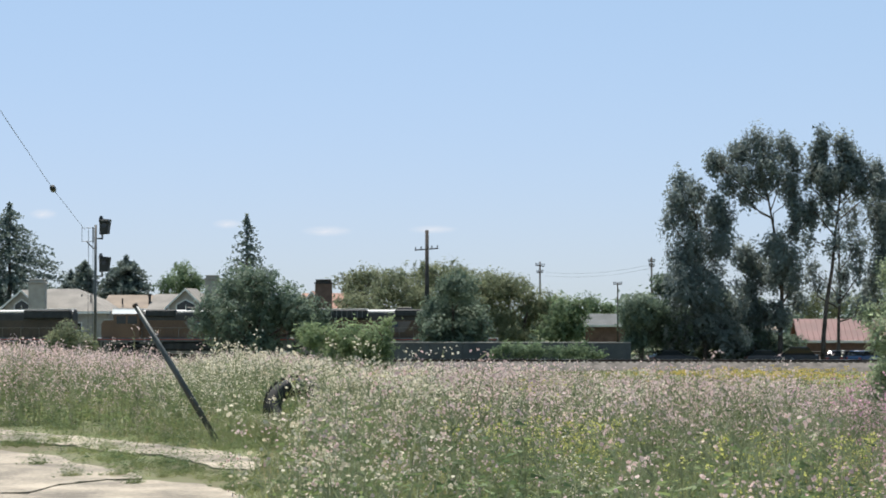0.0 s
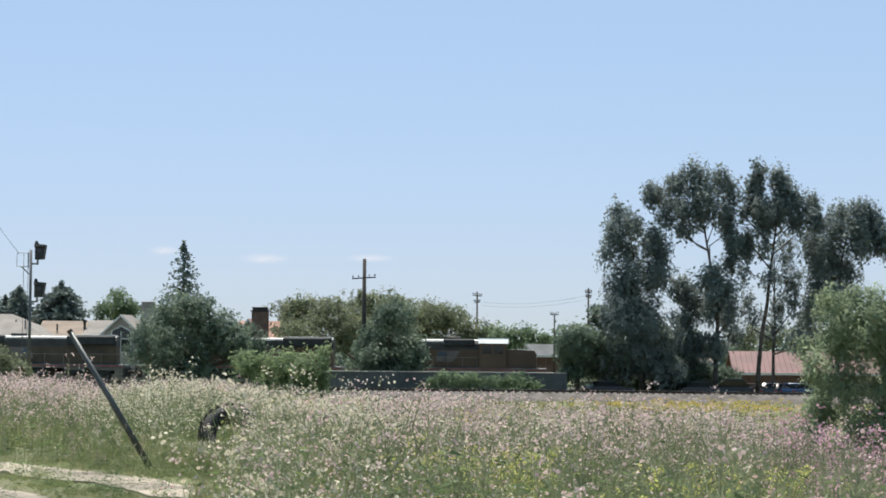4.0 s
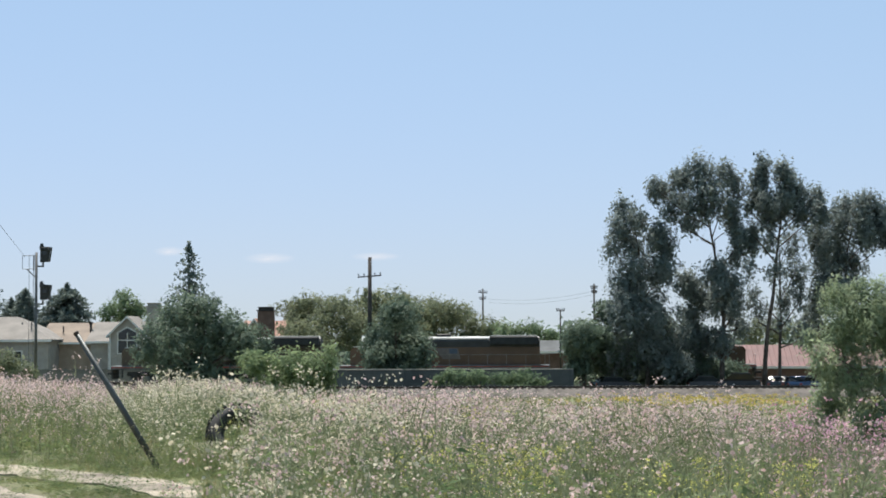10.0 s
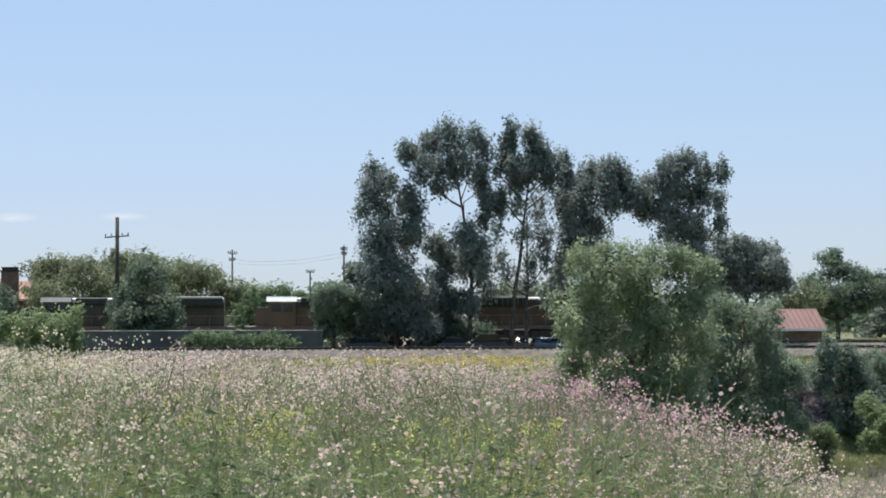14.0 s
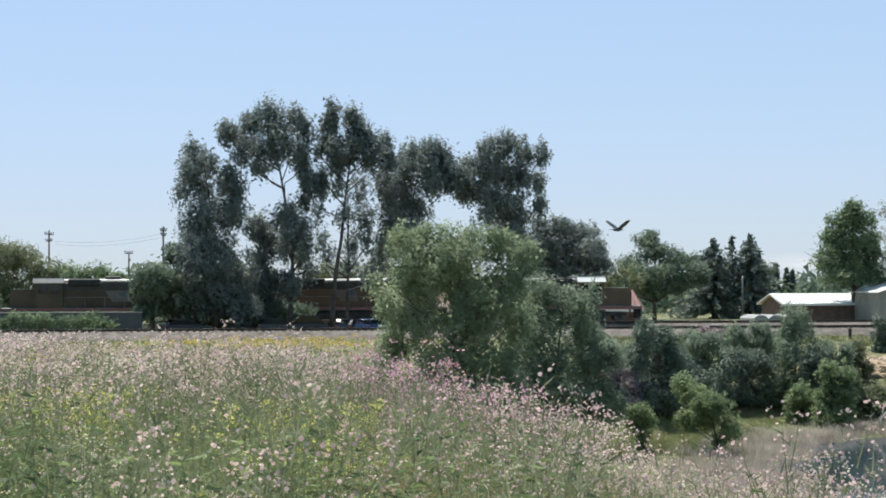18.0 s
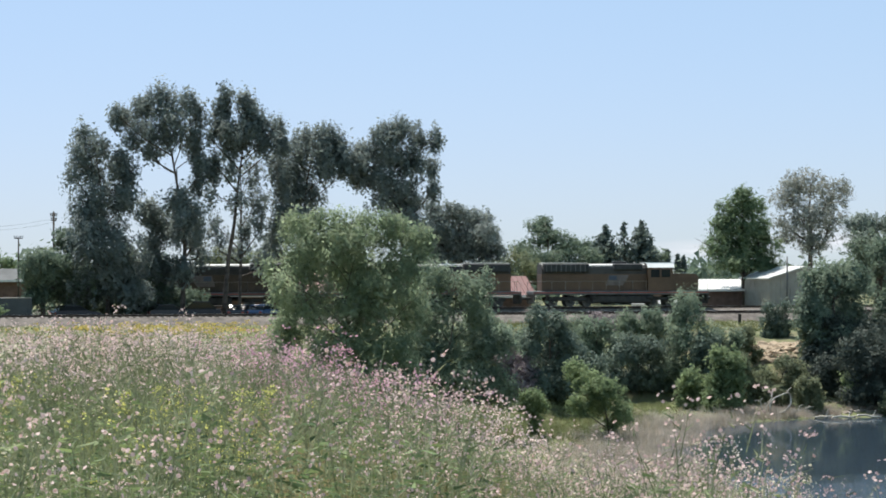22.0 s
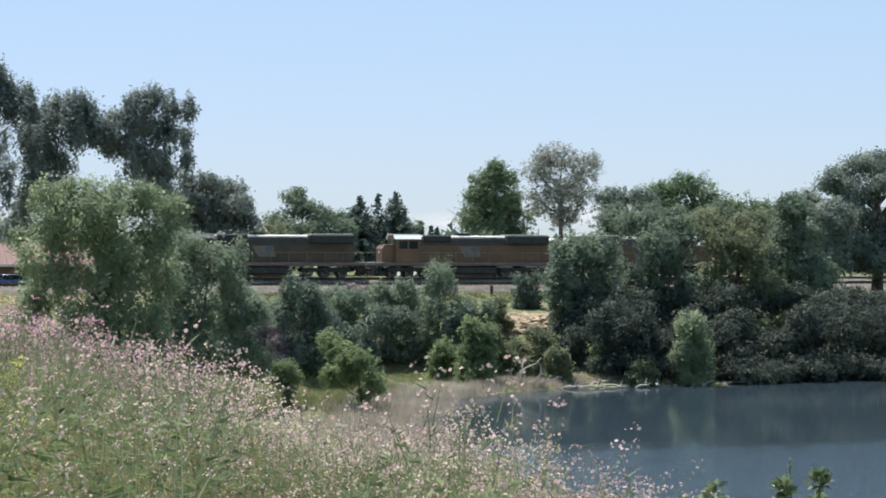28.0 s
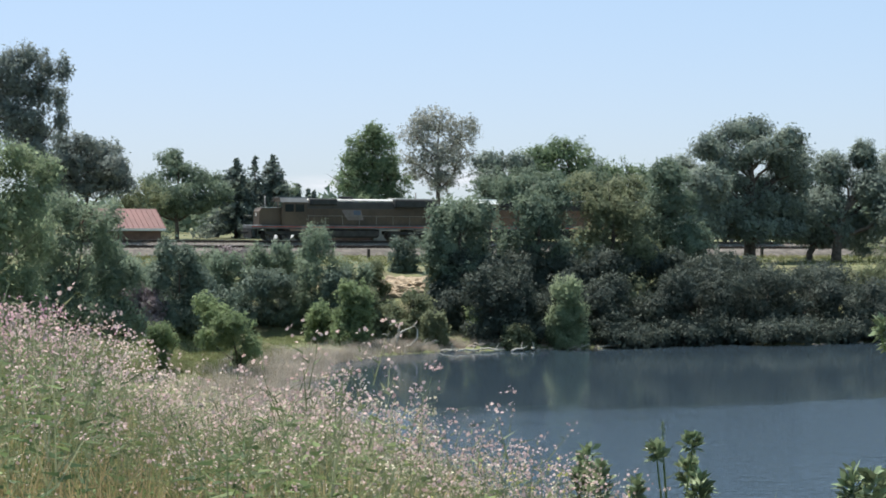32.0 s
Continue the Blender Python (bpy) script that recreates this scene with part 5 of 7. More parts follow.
FIELD = {k: [] for k in ("stem", "greens", "white", "pink", "magenta", "yellow", "grass", "drygrass")}
frng = np.random.default_rng(7)
ZONES = [(6.0, 13.0, 19, 7, 9, 52, 0.0068, 1.1), (13.0, 27.0, 15, 7, 8, 26, 0.012, 1.6), (27.0, 60.0, 11, 5, 8, 24, 0.0155, 2.2)]
for d0, d1, per, br, blm, lvs, rr, wide in ZONES:
    shapes = [radish(frng, br, blm, lvs, rr, wide, d0 < 10) for _ in range(8)]
    x, y, d, az, same = sow(frng, d0, d1, -24, 40, per * 1.15, 6, 0.16 if d0 < 20 else 0.24)
    edge = field_edge(az)
    crest = np.clip((d - edge * np.interp(az, [17, 19], [0.58, 0.28])) / (edge * 0.28), 0, 1)
    right = np.clip((az - 5) / 9, 0, 1)
    keep = (d < edge * 1.15 + 2) & ~on_slab(x, y)
    keep &= frng.random(len(x)) < 1 - right * (1 - crest) * 0.2
    keep &= frng.random(len(x)) < 0.78 + 0.55 * patch(x, y, 2.6, 2)
    x, y, d, az, same, crest, right = (q[keep] for q in (x, y, d, az, same, crest, right))
    n = len(x)
    low = 1 - 0.35 * right * (1 - crest)
    nearslab = np.where(az < -9.6, np.clip(0.25 + (y - np.interp(x, *SLAB_BACK) - 0.3) / 1.5, 0.22, 1), 1)
    tyre_gap = np.exp(-((az + 9.5) / 1.0) ** 4) * (d < 28.4) * (d > 18)   # weeds kept low so that the camera sees the tyre
    hollow = 1 - 0.3 * tyre_gap
    scale = hollow * (0.72 + np.where(d > 20, 0.42, 0.3) * patch(x, y, 2.3, 5) + 0.12 * patch(x, y, 0.8, 3) + 0.17 * same + 0.08 * frng.normal(size=n)) * low * nearslab
    gz = ground_z(x, y)
    # plants are cut down or raised to meet the outline the camera sees
    cap = 1.6 + d * np.tan(np.radians(view_crest(az))) - gz
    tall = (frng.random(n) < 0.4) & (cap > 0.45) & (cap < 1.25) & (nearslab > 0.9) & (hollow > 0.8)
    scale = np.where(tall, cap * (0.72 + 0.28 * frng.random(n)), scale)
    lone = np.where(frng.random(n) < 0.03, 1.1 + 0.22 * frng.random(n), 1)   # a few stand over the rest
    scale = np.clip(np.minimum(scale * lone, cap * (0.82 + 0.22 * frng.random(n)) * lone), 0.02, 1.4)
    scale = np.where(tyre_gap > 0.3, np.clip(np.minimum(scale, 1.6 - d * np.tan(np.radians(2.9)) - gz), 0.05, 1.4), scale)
    pos = np.stack([x, y, gz - 0.02], -1)
    yaw = frng.random(n) * 6.283
    hue = patch(x, y, 5.2, 1.3) + 0.45 * same + 0.15 * frng.normal(size=n)
    lilac = np.exp(-((az - 8.8) / 3.2) ** 2) * crest * 1.5
    far_pink = np.clip((d - 32) / 15, 0, 1) * (az < -12) + 0.45 * np.clip((d - 13) / 8, 0, 1)
    cream = 1.4 * np.exp(-((az + 11) / 3.0) ** 2 - ((d - 29) / 6) ** 2) + 0.3 * np.clip((13 - d) / 4, 0, 1)
    kind = np.where(0.8 * hue + lilac + far_pink - cream > np.where((az < -5) & (az > -13), 0.45, -0.4), "pink", "white")
    kind = np.where((lilac + 0.3 * hue > 0.6) & (frng.random(n) < 0.75), "magenta", kind)
    kind = np.where(frng.random(n) < 0.002, "yellow", kind)
    bare = ((patch(x, y, 2.3, 5) < -0.25) & (frng.random(n) < 0.6)) | ((patch(x, y, 1.7, 6) > 0.3) & (np.abs(same) < 0.6)) | (np.abs(same + 0.2) < 0.85 * np.clip((17 - d) / 6, 0, 1) * np.clip((15 - az) / 4, 0.15, 1))
    rusty = np.exp(-((az - 8.5) / 3.0) ** 2 - ((d - 12.5) / 2.2) ** 2)   # a patch that has dried out
    bare |= frng.random(n) < rusty * 0.9
    bare |= (same > 0.55) & (same < 1.0) & (d < 15) & (az > -4) & (az < 10)   # leafy bunches not yet in bloom
    kind = np.where(bare & (kind != "yellow"), "none", kind)
    which = frng.integers(0, 8, n)
    for k in range(8):
        st, lv, bl = shapes[k]
        q = which == k
        FIELD["stem"].append(strew(st, pos[q], yaw[q], scale[q]))
        FIELD["greens"].append(strew(lv, pos[q], yaw[q], scale[q]))
        for c in ("white", "pink", "magenta", "yellow"):
            p = q & (kind == c)
            FIELD[c].append(strew(bl, pos[p], yaw[p], scale[p]))
    # grass between the flowers
    tufts = [tuft(frng, 26, 0.36, wide * 1.2) for _ in range(5)]
    x, y, d, az, same = sow(frng, d0, d1, -24, 40, 26 if d0 < 10 else 20 if d0 < 20 else 3)
    edge = field_edge(az)
    right = np.clip((az - 5) / 9, 0, 1)
    keep = (d < edge * 1.3 + 4) & ~on_slab(x, y)
    x, y, d, az, right = (q[keep] for q in (x, y, d, az, right))
    n = len(x)
    gz = ground_z(x, y)
    pos = np.stack([x, y, gz - 0.02], -1)
    yaw, scale = frng.random(n) * 6.283, 0.55 + 0.6 * frng.random(n) + 0.45 * right * (az < 19)
    apron = (az < -9.6) & (y < np.interp(x, *SLAB_BACK) + 1.6)
    # grass is held under the same outline fitted to the camera
    scale = np.where(apron, 0.4 * scale, np.clip((1.6 + d * np.tan(np.radians(view_crest(az))) - gz) / 0.4, 0.05, scale))
    dry = frng.random(n) < 0.08 + 0.7 * np.exp(-((az - 8.5) / 3.0) ** 2 - ((d - 12.5) / 2.2) ** 2) + right * np.clip(patch(x, y, 2.2, 4) + 0.4, 0.12, 0.6)
    which = frng.integers(0, 5, n)
    for k in range(5):
        for c, p in (("grass", (which == k) & ~dry), ("drygrass", (which == k) & dry)):
            FIELD[c].append(strew(tufts[k], pos[p], yaw[p], scale[p]))
# the shoulder of the slope above the lake: rank growth raised to fit the camera's view, grass below and blossoms on top
srng = np.random.default_rng(17)
shapes = [radish(srng, 7, 8, 60, 0.0068, 1.1, True) for _ in range(6)]
tufts = [tuft(srng, 30, 0.36, 1.5) for _ in range(4)]
for per, bunch in ((20, 4), (46, 1)):
    x, y, d, az, same = sow(srng, 7.2, 13.5, 16.0, 28.5, per, bunch, 0.15)
    gz, n = ground_z(x, y), len(x)
    rise = np.clip(1.6 + d * np.tan(np.radians(view_crest(az))) - gz, 0.05, 1.3)
    pos, yaw = np.stack([x, y, gz - 0.02], -1), srng.random(n) * 6.283
    if bunch > 1:
        sc = np.clip(rise * (0.6 + 0.32 * srng.random(n) + 0.06 * same), 0.05, 1.3)
        for k, (st, lv, bl) in enumerate(shapes):
            q = np.arange(n) % 6 == k
            for c, shape, p in (("stem", st, q), ("greens", lv, q), ("white", bl, q & (same < 0.2)), ("pink", bl, q & (same > 0.5))):
                FIELD[c].append(strew(shape, pos[p], yaw[p], sc[p]))
    else:
        sc = np.clip(rise * (0.3 + 0.4 * srng.random(n)) / 0.36, 0.1, 2.2)
        dry = srng.random(n) < 0.35 + 0.3 * patch(x, y, 2.2, 4)
        for k in range(4):
            q = np.arange(n) % 4 == k
            FIELD["grass"].append(strew(tufts[k], pos[q & ~dry], yaw[q & ~dry], sc[q & ~dry]))
            FIELD["drygrass"].append(strew(tufts[k], pos[q & dry], yaw[q & dry], sc[q & dry]))
# weeds in the joints of the slab, and a low green strip along its back edge
WEEDS = [(-8.3, 24.6, 0.7), (-7.4, 23.7, 0.5), (-7.0, 24.0, 0.7), (-6.2, 22.7, 0.6), (-5.6, 21.4, 0.6), (-4.9, 20.6, 0.6), (-4.4, 19.7, 0.6), (-3.8, 18.9, 0.5), (-3.4, 17.8, 0.4), (-6.1, 20.3, 0.2), (-5.3, 18.9, 0.2), (-4.9, 19.1, 0.22), (-4.5, 18.1, 0.1), (-3.4, 22.3, 0.5), (-3.9, 22.9, 0.5), (-4.5, 23.3, 0.5), (-5.7, 24.6, 0.5), (-6.7, 25.9, 0.5), (-7.8, 26.9, 0.5), (-9.0, 28.2, 0.5)]
shapes = [radish(frng, 2, 0, 34, 0.01, 1.2) for _ in range(4)]
tufts = [tuft(frng, 30, 0.34, 1.7) for _ in range(4)]
for k in range(4):
    px = np.concatenate([x + r * frng.normal(size=int(34 * r + 4)) * 0.3 for x, y, r in WEEDS])
    py = np.concatenate([y + r * frng.normal(size=int(34 * r + 4)) * 0.45 for x, y, r in WEEDS])
    n = len(px)
    pos, yaw = np.stack([px, py, np.zeros(n)], -1), frng.random(n) * 6.283
    FIELD["grass"].append(strew(tufts[k], pos, yaw, 0.1 + 0.22 * frng.random(n) ** 2))
    q = frng.random(n) < 0.55
    FIELD["greens"].append(strew(shapes[k][1], pos[q], yaw[q], 0.14 + 0.3 * frng.random(q.sum()) ** 2))
for wx, wy, wr, count in ((-6.35, 23.5, 0.25, 14), (-5.55, 22.9, 0.5, 16), (-7.6, 24.6, 0.7, 22), (-4.4, 21.6, 0.4, 14), (-4.9, 24.2, 0.6, 24), (-5.9, 25.2, 0.8, 26)):
    x, y = wx + wr * frng.normal(size=count), wy + wr * 0.5 * frng.normal(size=count)
    pos, yaw = np.stack([x, y, np.zeros(count)], -1), frng.random(count) * 6.283
    for c, q in zip(("stem", "greens"), shapes[0]):
        FIELD[c].append(strew(q, pos, yaw, 0.22 + 0.22 * frng.random(count)))
# yellow mustard in a few close clumps
shapes = [radish(frng, 9, 12, 40, 0.009, 1.2) for _ in range(4)]
for mx, my, mr, count in ((-0.5, 14.2, 0.42, 26), (1.15, 12.4, 0.3, 10), (0.75, 9.8, 0.25, 8), (-3.2, 26.0, 0.6, 16),):
    for k in range(4):
        n = count // 4 + 1
        x, y = mx + mr * frng.normal(size=n) * 0.7, my + mr * frng.normal(size=n)
        pos, yaw, sc = np.stack([x, y, ground_z(x, y) - 0.02], -1), frng.random(n) * 6.283, 0.62 + 0.2 * frng.random(n)
        for c, q in zip(("grass", "greens", "yellow"), shapes[k]):
            FIELD[c].append(strew(q, pos, yaw, sc))
field = thing("wildflower_field", pose(0, 0, 0), "dense wild radish in white and pink bloom with grass", "wildflowers", kind="stuff")
NAMES = {"stem": "stems", "greens": "leaves", "white": "white_blossoms", "pink": "pink_blossoms", "magenta": "lilac_blossoms", "yellow": "yellow_blossoms", "grass": "grass", "drygrass": "dry_grass"}
for k, parts in FIELD.items():
    v = np.concatenate(parts)
    tagged(part(NAMES[k], (quad_mesh if "blossom" in NAMES[k] else blade_mesh)(NAMES[k], v, len(v) // 4, M[k]), None, field), kind="stuff")

# ---- things: colours ----
def plain(name, c, rough=0.6, metal=0.0, var=0.25, scale=1.5, fine=14, bump=0.1):
    M[name] = material(name, tuple(v * (1 - var) for v in c), tuple(min(1, v * (1 + var)) for v in c), scale, rough, metal, bump, fine)


plain("concrete", (0.25, 0.212, 0.166), 0.95, var=0.5, scale=1.1, fine=22, bump=0.5)
plain("grey_block", (0.085, 0.09, 0.092), 0.9, scale=0.5)
plain("stucco_grey", (0.37, 0.34, 0.305), 0.9, var=0.1)
plain("stucco_tan", (0.39, 0.30, 0.23), 0.9, var=0.1)
plain("shingle", (0.21, 0.19, 0.17), 0.9, var=0.15, scale=0.6, fine=8)
plain("shingle_tan", (0.23, 0.18, 0.14), 0.9, var=0.15, scale=0.6, fine=8)
plain("tile_red", (0.30, 0.17, 0.13), 0.85, var=0.2)
plain("red_metal", (0.125, 0.05, 0.047), 0.7, 0.0, var=0.18, scale=0.5, fine=6)
plain("white_paint", (0.75, 0.74, 0.72), 0.5, var=0.06)
plain("white_metal", (0.68, 0.67, 0.64), 0.4, 0.1, var=0.12, scale=0.4)
plain("tarp", (0.26, 0.26, 0.25), 0.5, var=0.2)
plain("beige_metal", (0.33, 0.31, 0.27), 0.6, var=0.08)
plain("brown_wall", (0.16, 0.10, 0.08), 0.85, var=0.2)
plain("dark_wood", (0.05, 0.042, 0.037), 0.9, var=0.3, fine=30, bump=0.4)
plain("fence_wood", (0.20, 0.19, 0.17), 0.9, var=0.25, scale=0.8)
plain("orange", (0.135, 0.075, 0.045), 0.5, var=0.16, scale=0.5, fine=5)
plain("brown_orange", (0.105, 0.062, 0.038), 0.5, var=0.2, scale=0.5, fine=5)
plain("grimy_orange", (0.075, 0.052, 0.035), 0.6, var=0.3, scale=0.5, fine=5)
plain("loco_grey", (0.11, 0.115, 0.12), 0.55, var=0.3, scale=0.7)
plain("hood_grey", (0.045, 0.042, 0.042), 0.6, var=0.3, scale=0.7)
plain("roof_grey", (0.58, 0.57, 0.55), 0.4, var=0.15)
plain("grille", (0.025, 0.027, 0.03), 0.7, var=0.4)
plain("under", (0.035, 0.034, 0.033), 0.75, var=0.4)
plain("red_stripe", (0.35, 0.05, 0.03), 0.5)
plain("emblem_blue", (0.07, 0.09, 0.13), 0.5)
plain("emblem_white", (0.14, 0.115, 0.11), 0.5)
plain("rail_white", (0.22, 0.2, 0.18), 0.5)
plain("black_paint", (0.015, 0.015, 0.016), 0.5, var=0.3)
plain("pipe_steel", (0.07, 0.075, 0.075), 0.5, 0.5, var=0.3, fine=25)
plain("mast_steel", (0.12, 0.12, 0.12), 0.5, 0.5)
plain("rubber", (0.02, 0.02, 0.02), 0.8, var=0.4)
plain("car_white", (0.72, 0.73, 0.74), 0.25, var=0.04)
plain("car_dark", (0.04, 0.045, 0.055), 0.25, var=0.1)
plain("car_blue", (0.08, 0.13, 0.25), 0.25, var=0.1)
plain("deadwood", (0.47, 0.43, 0.375), 0.85, var=0.2, scale=3)
plain("shore_stone", (0.24, 0.20, 0.165), 0.9, var=0.3, scale=2)
M["drybrush"] = material("dry_brush", (0.36, 0.31, 0.26), (0.62, 0.54, 0.46), 0.5, 0.9, bump=0, fine=3, island=0.3, leafy=0.3)
plain("tan_earth", (0.30, 0.235, 0.165), 0.95, var=0.25, scale=0.8, bump=0.5)
plain("amber", (0.5, 0.25, 0.03), 0.3)
M["glass"] = bpy.data.materials.new("dark_glass")
M["glass"].use_nodes = True
_b = M["glass"].node_tree.nodes["Principled BSDF"]
_b.inputs["Base Color"].default_value, _b.inputs["Roughness"].default_value, _b.inputs["IOR"].default_value = (0.015, 0.02, 0.024, 1), 0.04, 1.5


def wheel_disc(g, x, y, z, r, w, n=16):
    g.tube([(x, y - w / 2, z), (x, y + w / 2, z)], [r, r], n)
    return g


# ---- locomotives ----
WHEELSETS = []


def locomotive(u, length, front, nose, label, paint="orange"):
    """A diesel locomotive with its frame centre at u in the train; front +1 runs cab first to the right, -1 hood first."""
    t = thing("locomotive", pose(u, TRAIN_Y, RAIL_TOP, 0, 0, 0 if front > 0 else 180), label, "locomotive", "locomotives of the train")
    h = length / 2
    cab1 = h - 1.0 - nose
    cab0 = cab1 - 2.7
    rear = -h + 1.0
    part("underframe", Geo().box(-h, h, -1.5, 1.5, 1.25, 1.62, 0.05), M["loco_grey"], t)
    part("sill_stripe", Geo().box(-h + 0.05, h - 0.05, -1.515, -1.503, 1.42, 1.5).box(-h + 0.05, h - 0.05, 1.503, 1.515, 1.42, 1.5), M["red_stripe"], t, "thin red sill stripe")
    part("fuel_tank", Geo().box(-3.3, 3.3, -1.35, 1.35, 0.32, 1.22, 0.18), M["under"], t)
    for x0, x1 in ((-h + 6.9, -3.4), (3.4, h - 6.9)):
        part("air_tank", Geo().tube([(x0, -1.2, 0.95), (x1, -1.2, 0.95)], [0.24, 0.24], 10), M["under"], t, smooth=True)
    hood = part("long_hood", Geo().box(rear, cab0, -0.95, 0.95, 1.63, 3.4), M[paint], t, "long hood with rows of doors")
    part("hood_top", Geo().prism([(-0.95, 3.403), (-0.95, 4.0), (-0.72, 4.3), (-0.3, 4.42), (0.3, 4.42), (0.72, 4.3), (0.95, 4.0), (0.95, 3.403)], rear, cab0, "x"), M["hood_grey"], hood, "dark grey upper hood")
    n = int((cab0 - rear) / 0.8)
    for s in (-1, 1):
        for i in range(n):
            x = rear + 0.12 + (cab0 - rear - 0.2) * i / n
            d = part("hood_door", Geo().box(x, x + (cab0 - rear) / n - 0.06, s * 0.965 - 0.012, s * 0.965 + 0.012, 1.75, 3.35), M[paint], hood)
            part("latch", Geo().box(x + 0.08, x + 0.13, s * 0.985 - 0.012, s * 0.985 + 0.012, 2.5, 2.62), M["loco_grey"], d)
    part("roof_cap", Geo().prism([(-0.7, 4.33), (-0.3, 4.46), (0.3, 4.46), (0.7, 4.33)], rear + 0.1, cab0 - 0.1, "x"), M["roof_grey"], t, "light grey hood roof")
    rad = part("radiator", Geo().box(rear + 0.15, rear + 5.0, -1.45, 1.45, 3.55, 4.5, 0.12), M["grille"], t, "dark flared radiator section")
    part("radiator_roof", Geo().box(rear + 0.3, rear + 4.85, -1.3, 1.3, 4.51, 4.58, 0.02), M["roof_grey"], rad)
    for i in range(9):
        part("grille_slat", Geo().box(rear + 0.35 + i * 0.52, rear + 0.43 + i * 0.52, -1.47, -1.455, 3.65, 4.4), M["loco_grey"], rad)
    part("brake_grid", Geo().box(cab0 - 3.6, cab0 - 0.5, -1.2, 1.2, 3.75, 4.5, 0.12), M["grille"], t, "dark dynamic brake housing")
    part("exhaust", Geo().box(-0.6, 0.9, -0.35, 0.35, 4.4, 4.72, 0.06), M["black_paint"], t)
    cab = part("cab", Geo().prism([(-1.5, 1.63), (-1.5, 4.05), (-1.1, 4.5), (1.1, 4.5), (1.5, 4.05), (1.5, 1.63)], cab0, cab1, "x"), M[paint], t)
    # white here stands in for sun glare on a grey roof
    part("cab_roof", Geo().prism([(-1.53, 4.06), (-1.12, 4.53), (-1.1, 4.6), (1.1, 4.6), (1.12, 4.53), (1.53, 4.06), (1.1, 4.52), (-1.1, 4.52)], cab0 - 0.1, cab1 + 0.2, "x"), M["loco_grey" if paint == "grimy_orange" else "white_paint"], cab, "cab roof")
    for s in (-1, 1):
        for x in (cab0 + 0.3, cab0 + 1.45):
            part("side_window", Geo().box(x, x + 0.95, s * 1.505 - 0.012, s * 1.505 + 0.012, 3.05, 3.85), M["glass"], cab)
        part("windscreen", Geo().box(cab1 - 0.01, cab1 + 0.02, s * 0.75 - 0.55, s * 0.75 + 0.55, 3.45, 4.05), M["glass"], cab)
    nb = part("nose", Geo().prism([(cab1, 1.63), (h - 1.0, 1.63), (h - 1.0, 3.05), (h - 1.25, 3.38), (cab1, 3.45)], -1.0, 1.0, "y"), M[paint], t, "low short hood")
    # white strip painted in place of the sun's glint along the hood corner
    part("hood_glint", Geo().box(rear + 5.1, cab0 - 3.7, -0.86, -0.8, 4.2, 4.26, 0.01).box(rear + 5.1, cab0 - 3.7, 0.8, 0.86, 4.2, 4.26, 0.01), M["white_paint"], hood, "white strip standing in for sun glint on the hood edge")
    part("nose_roof", Geo().box(cab1 + 0.02, h - 1.3, -0.95, 0.95, 3.455, 3.49), M["roof_grey"], nb)
    part("headlight", Geo().tube([(h - 1.02, 0, 2.7), (h - 0.96, 0, 2.7)], [0.16, 0.16], 12), M["white_paint"], nb)
    part("emblem", Geo().prism([(-1.6, 2.2), (-1.3, 3.3), (0.9, 3.3), (0.7, 2.9), (0.2, 2.2)], front * -0.992, front * -0.98, "y"), M["emblem_white"], hood, "pale wing-shaped emblem panel")
    part("emblem_field", Geo().box(-1.25, -0.45, min(front * -0.998, front * -0.993), max(front * -0.998, front * -0.993), 2.75, 3.22), M["emblem_blue"], hood)
    for s in (-1, 1):
        hr = part("handrail", Geo().tube([(rear - 0.6, s * 1.42, 2.65), (cab0 - 0.1, s * 1.42, 2.65)], [0.02, 0.02], 6), M["rail_white"], t)
        for i in range(9):
            x = rear - 0.5 + (cab0 - rear + 0.3) * i / 8
            part("stanchion", Geo().tube([(x, s * 1.42, 1.6), (x, s * 1.42, 2.66)], [0.02, 0.02], 6), M["rail_white"], hr)
        for e in (-1, 1):
            part("steps", Geo().box(e * (h - 0.3) - 0.3, e * (h - 0.3) + 0.3, s * 1.25 - 0.22, s * 1.25 + 0.22, 0.45, 0.5).box(e * (h - 0.3) - 0.3, e * (h - 0.3) + 0.3, s * 1.3 - 0.18, s * 1.3 + 0.18, 0.85, 0.9).box(e * (h - 0.3) - 0.32, e * (h - 0.3) - 0.27, s * 1.25 - 0.22, s * 1.25 + 0.22, 0.42, 1.26), M["under"], t)
    for e in (-1, 1):
        part("coupler", Geo().box(e * (h + 0.28) - 0.35, e * (h + 0.28) + 0.35, -0.16, 0.16, 0.72, 1.0, 0.05), M["under"], t)
        part("pilot", Geo().prism([(e * h, 1.25), (e * (h - 0.08), 0.3), (e * (h - 0.2), 0.3), (e * (h - 0.2), 1.25)], -1.35, 1.35, "y"), M["under"], t)
        part("end_railing", Geo().tube([(e * (h - 0.06), -1.2, 1.6), (e * (h - 0.06), -1.2, 2.6), (e * (h - 0.06), 1.2, 2.6), (e * (h - 0.06), 1.2, 1.6)], [0.02] * 4, 6), M["rail_white"], t)
        bx = e * (h - 4.1)
        truck = part("truck", Geo().box(bx - 2.5, bx + 2.5, -1.15, -1.0, 0.62, 1.0, 0.06).box(bx - 2.5, bx + 2.5, 1.0, 1.15, 0.62, 1.0, 0.06).box(bx - 0.35, bx + 0.35, -1.1, 1.1, 0.6, 1.2, 0.06), M["under"], t, "three-axle truck frame")
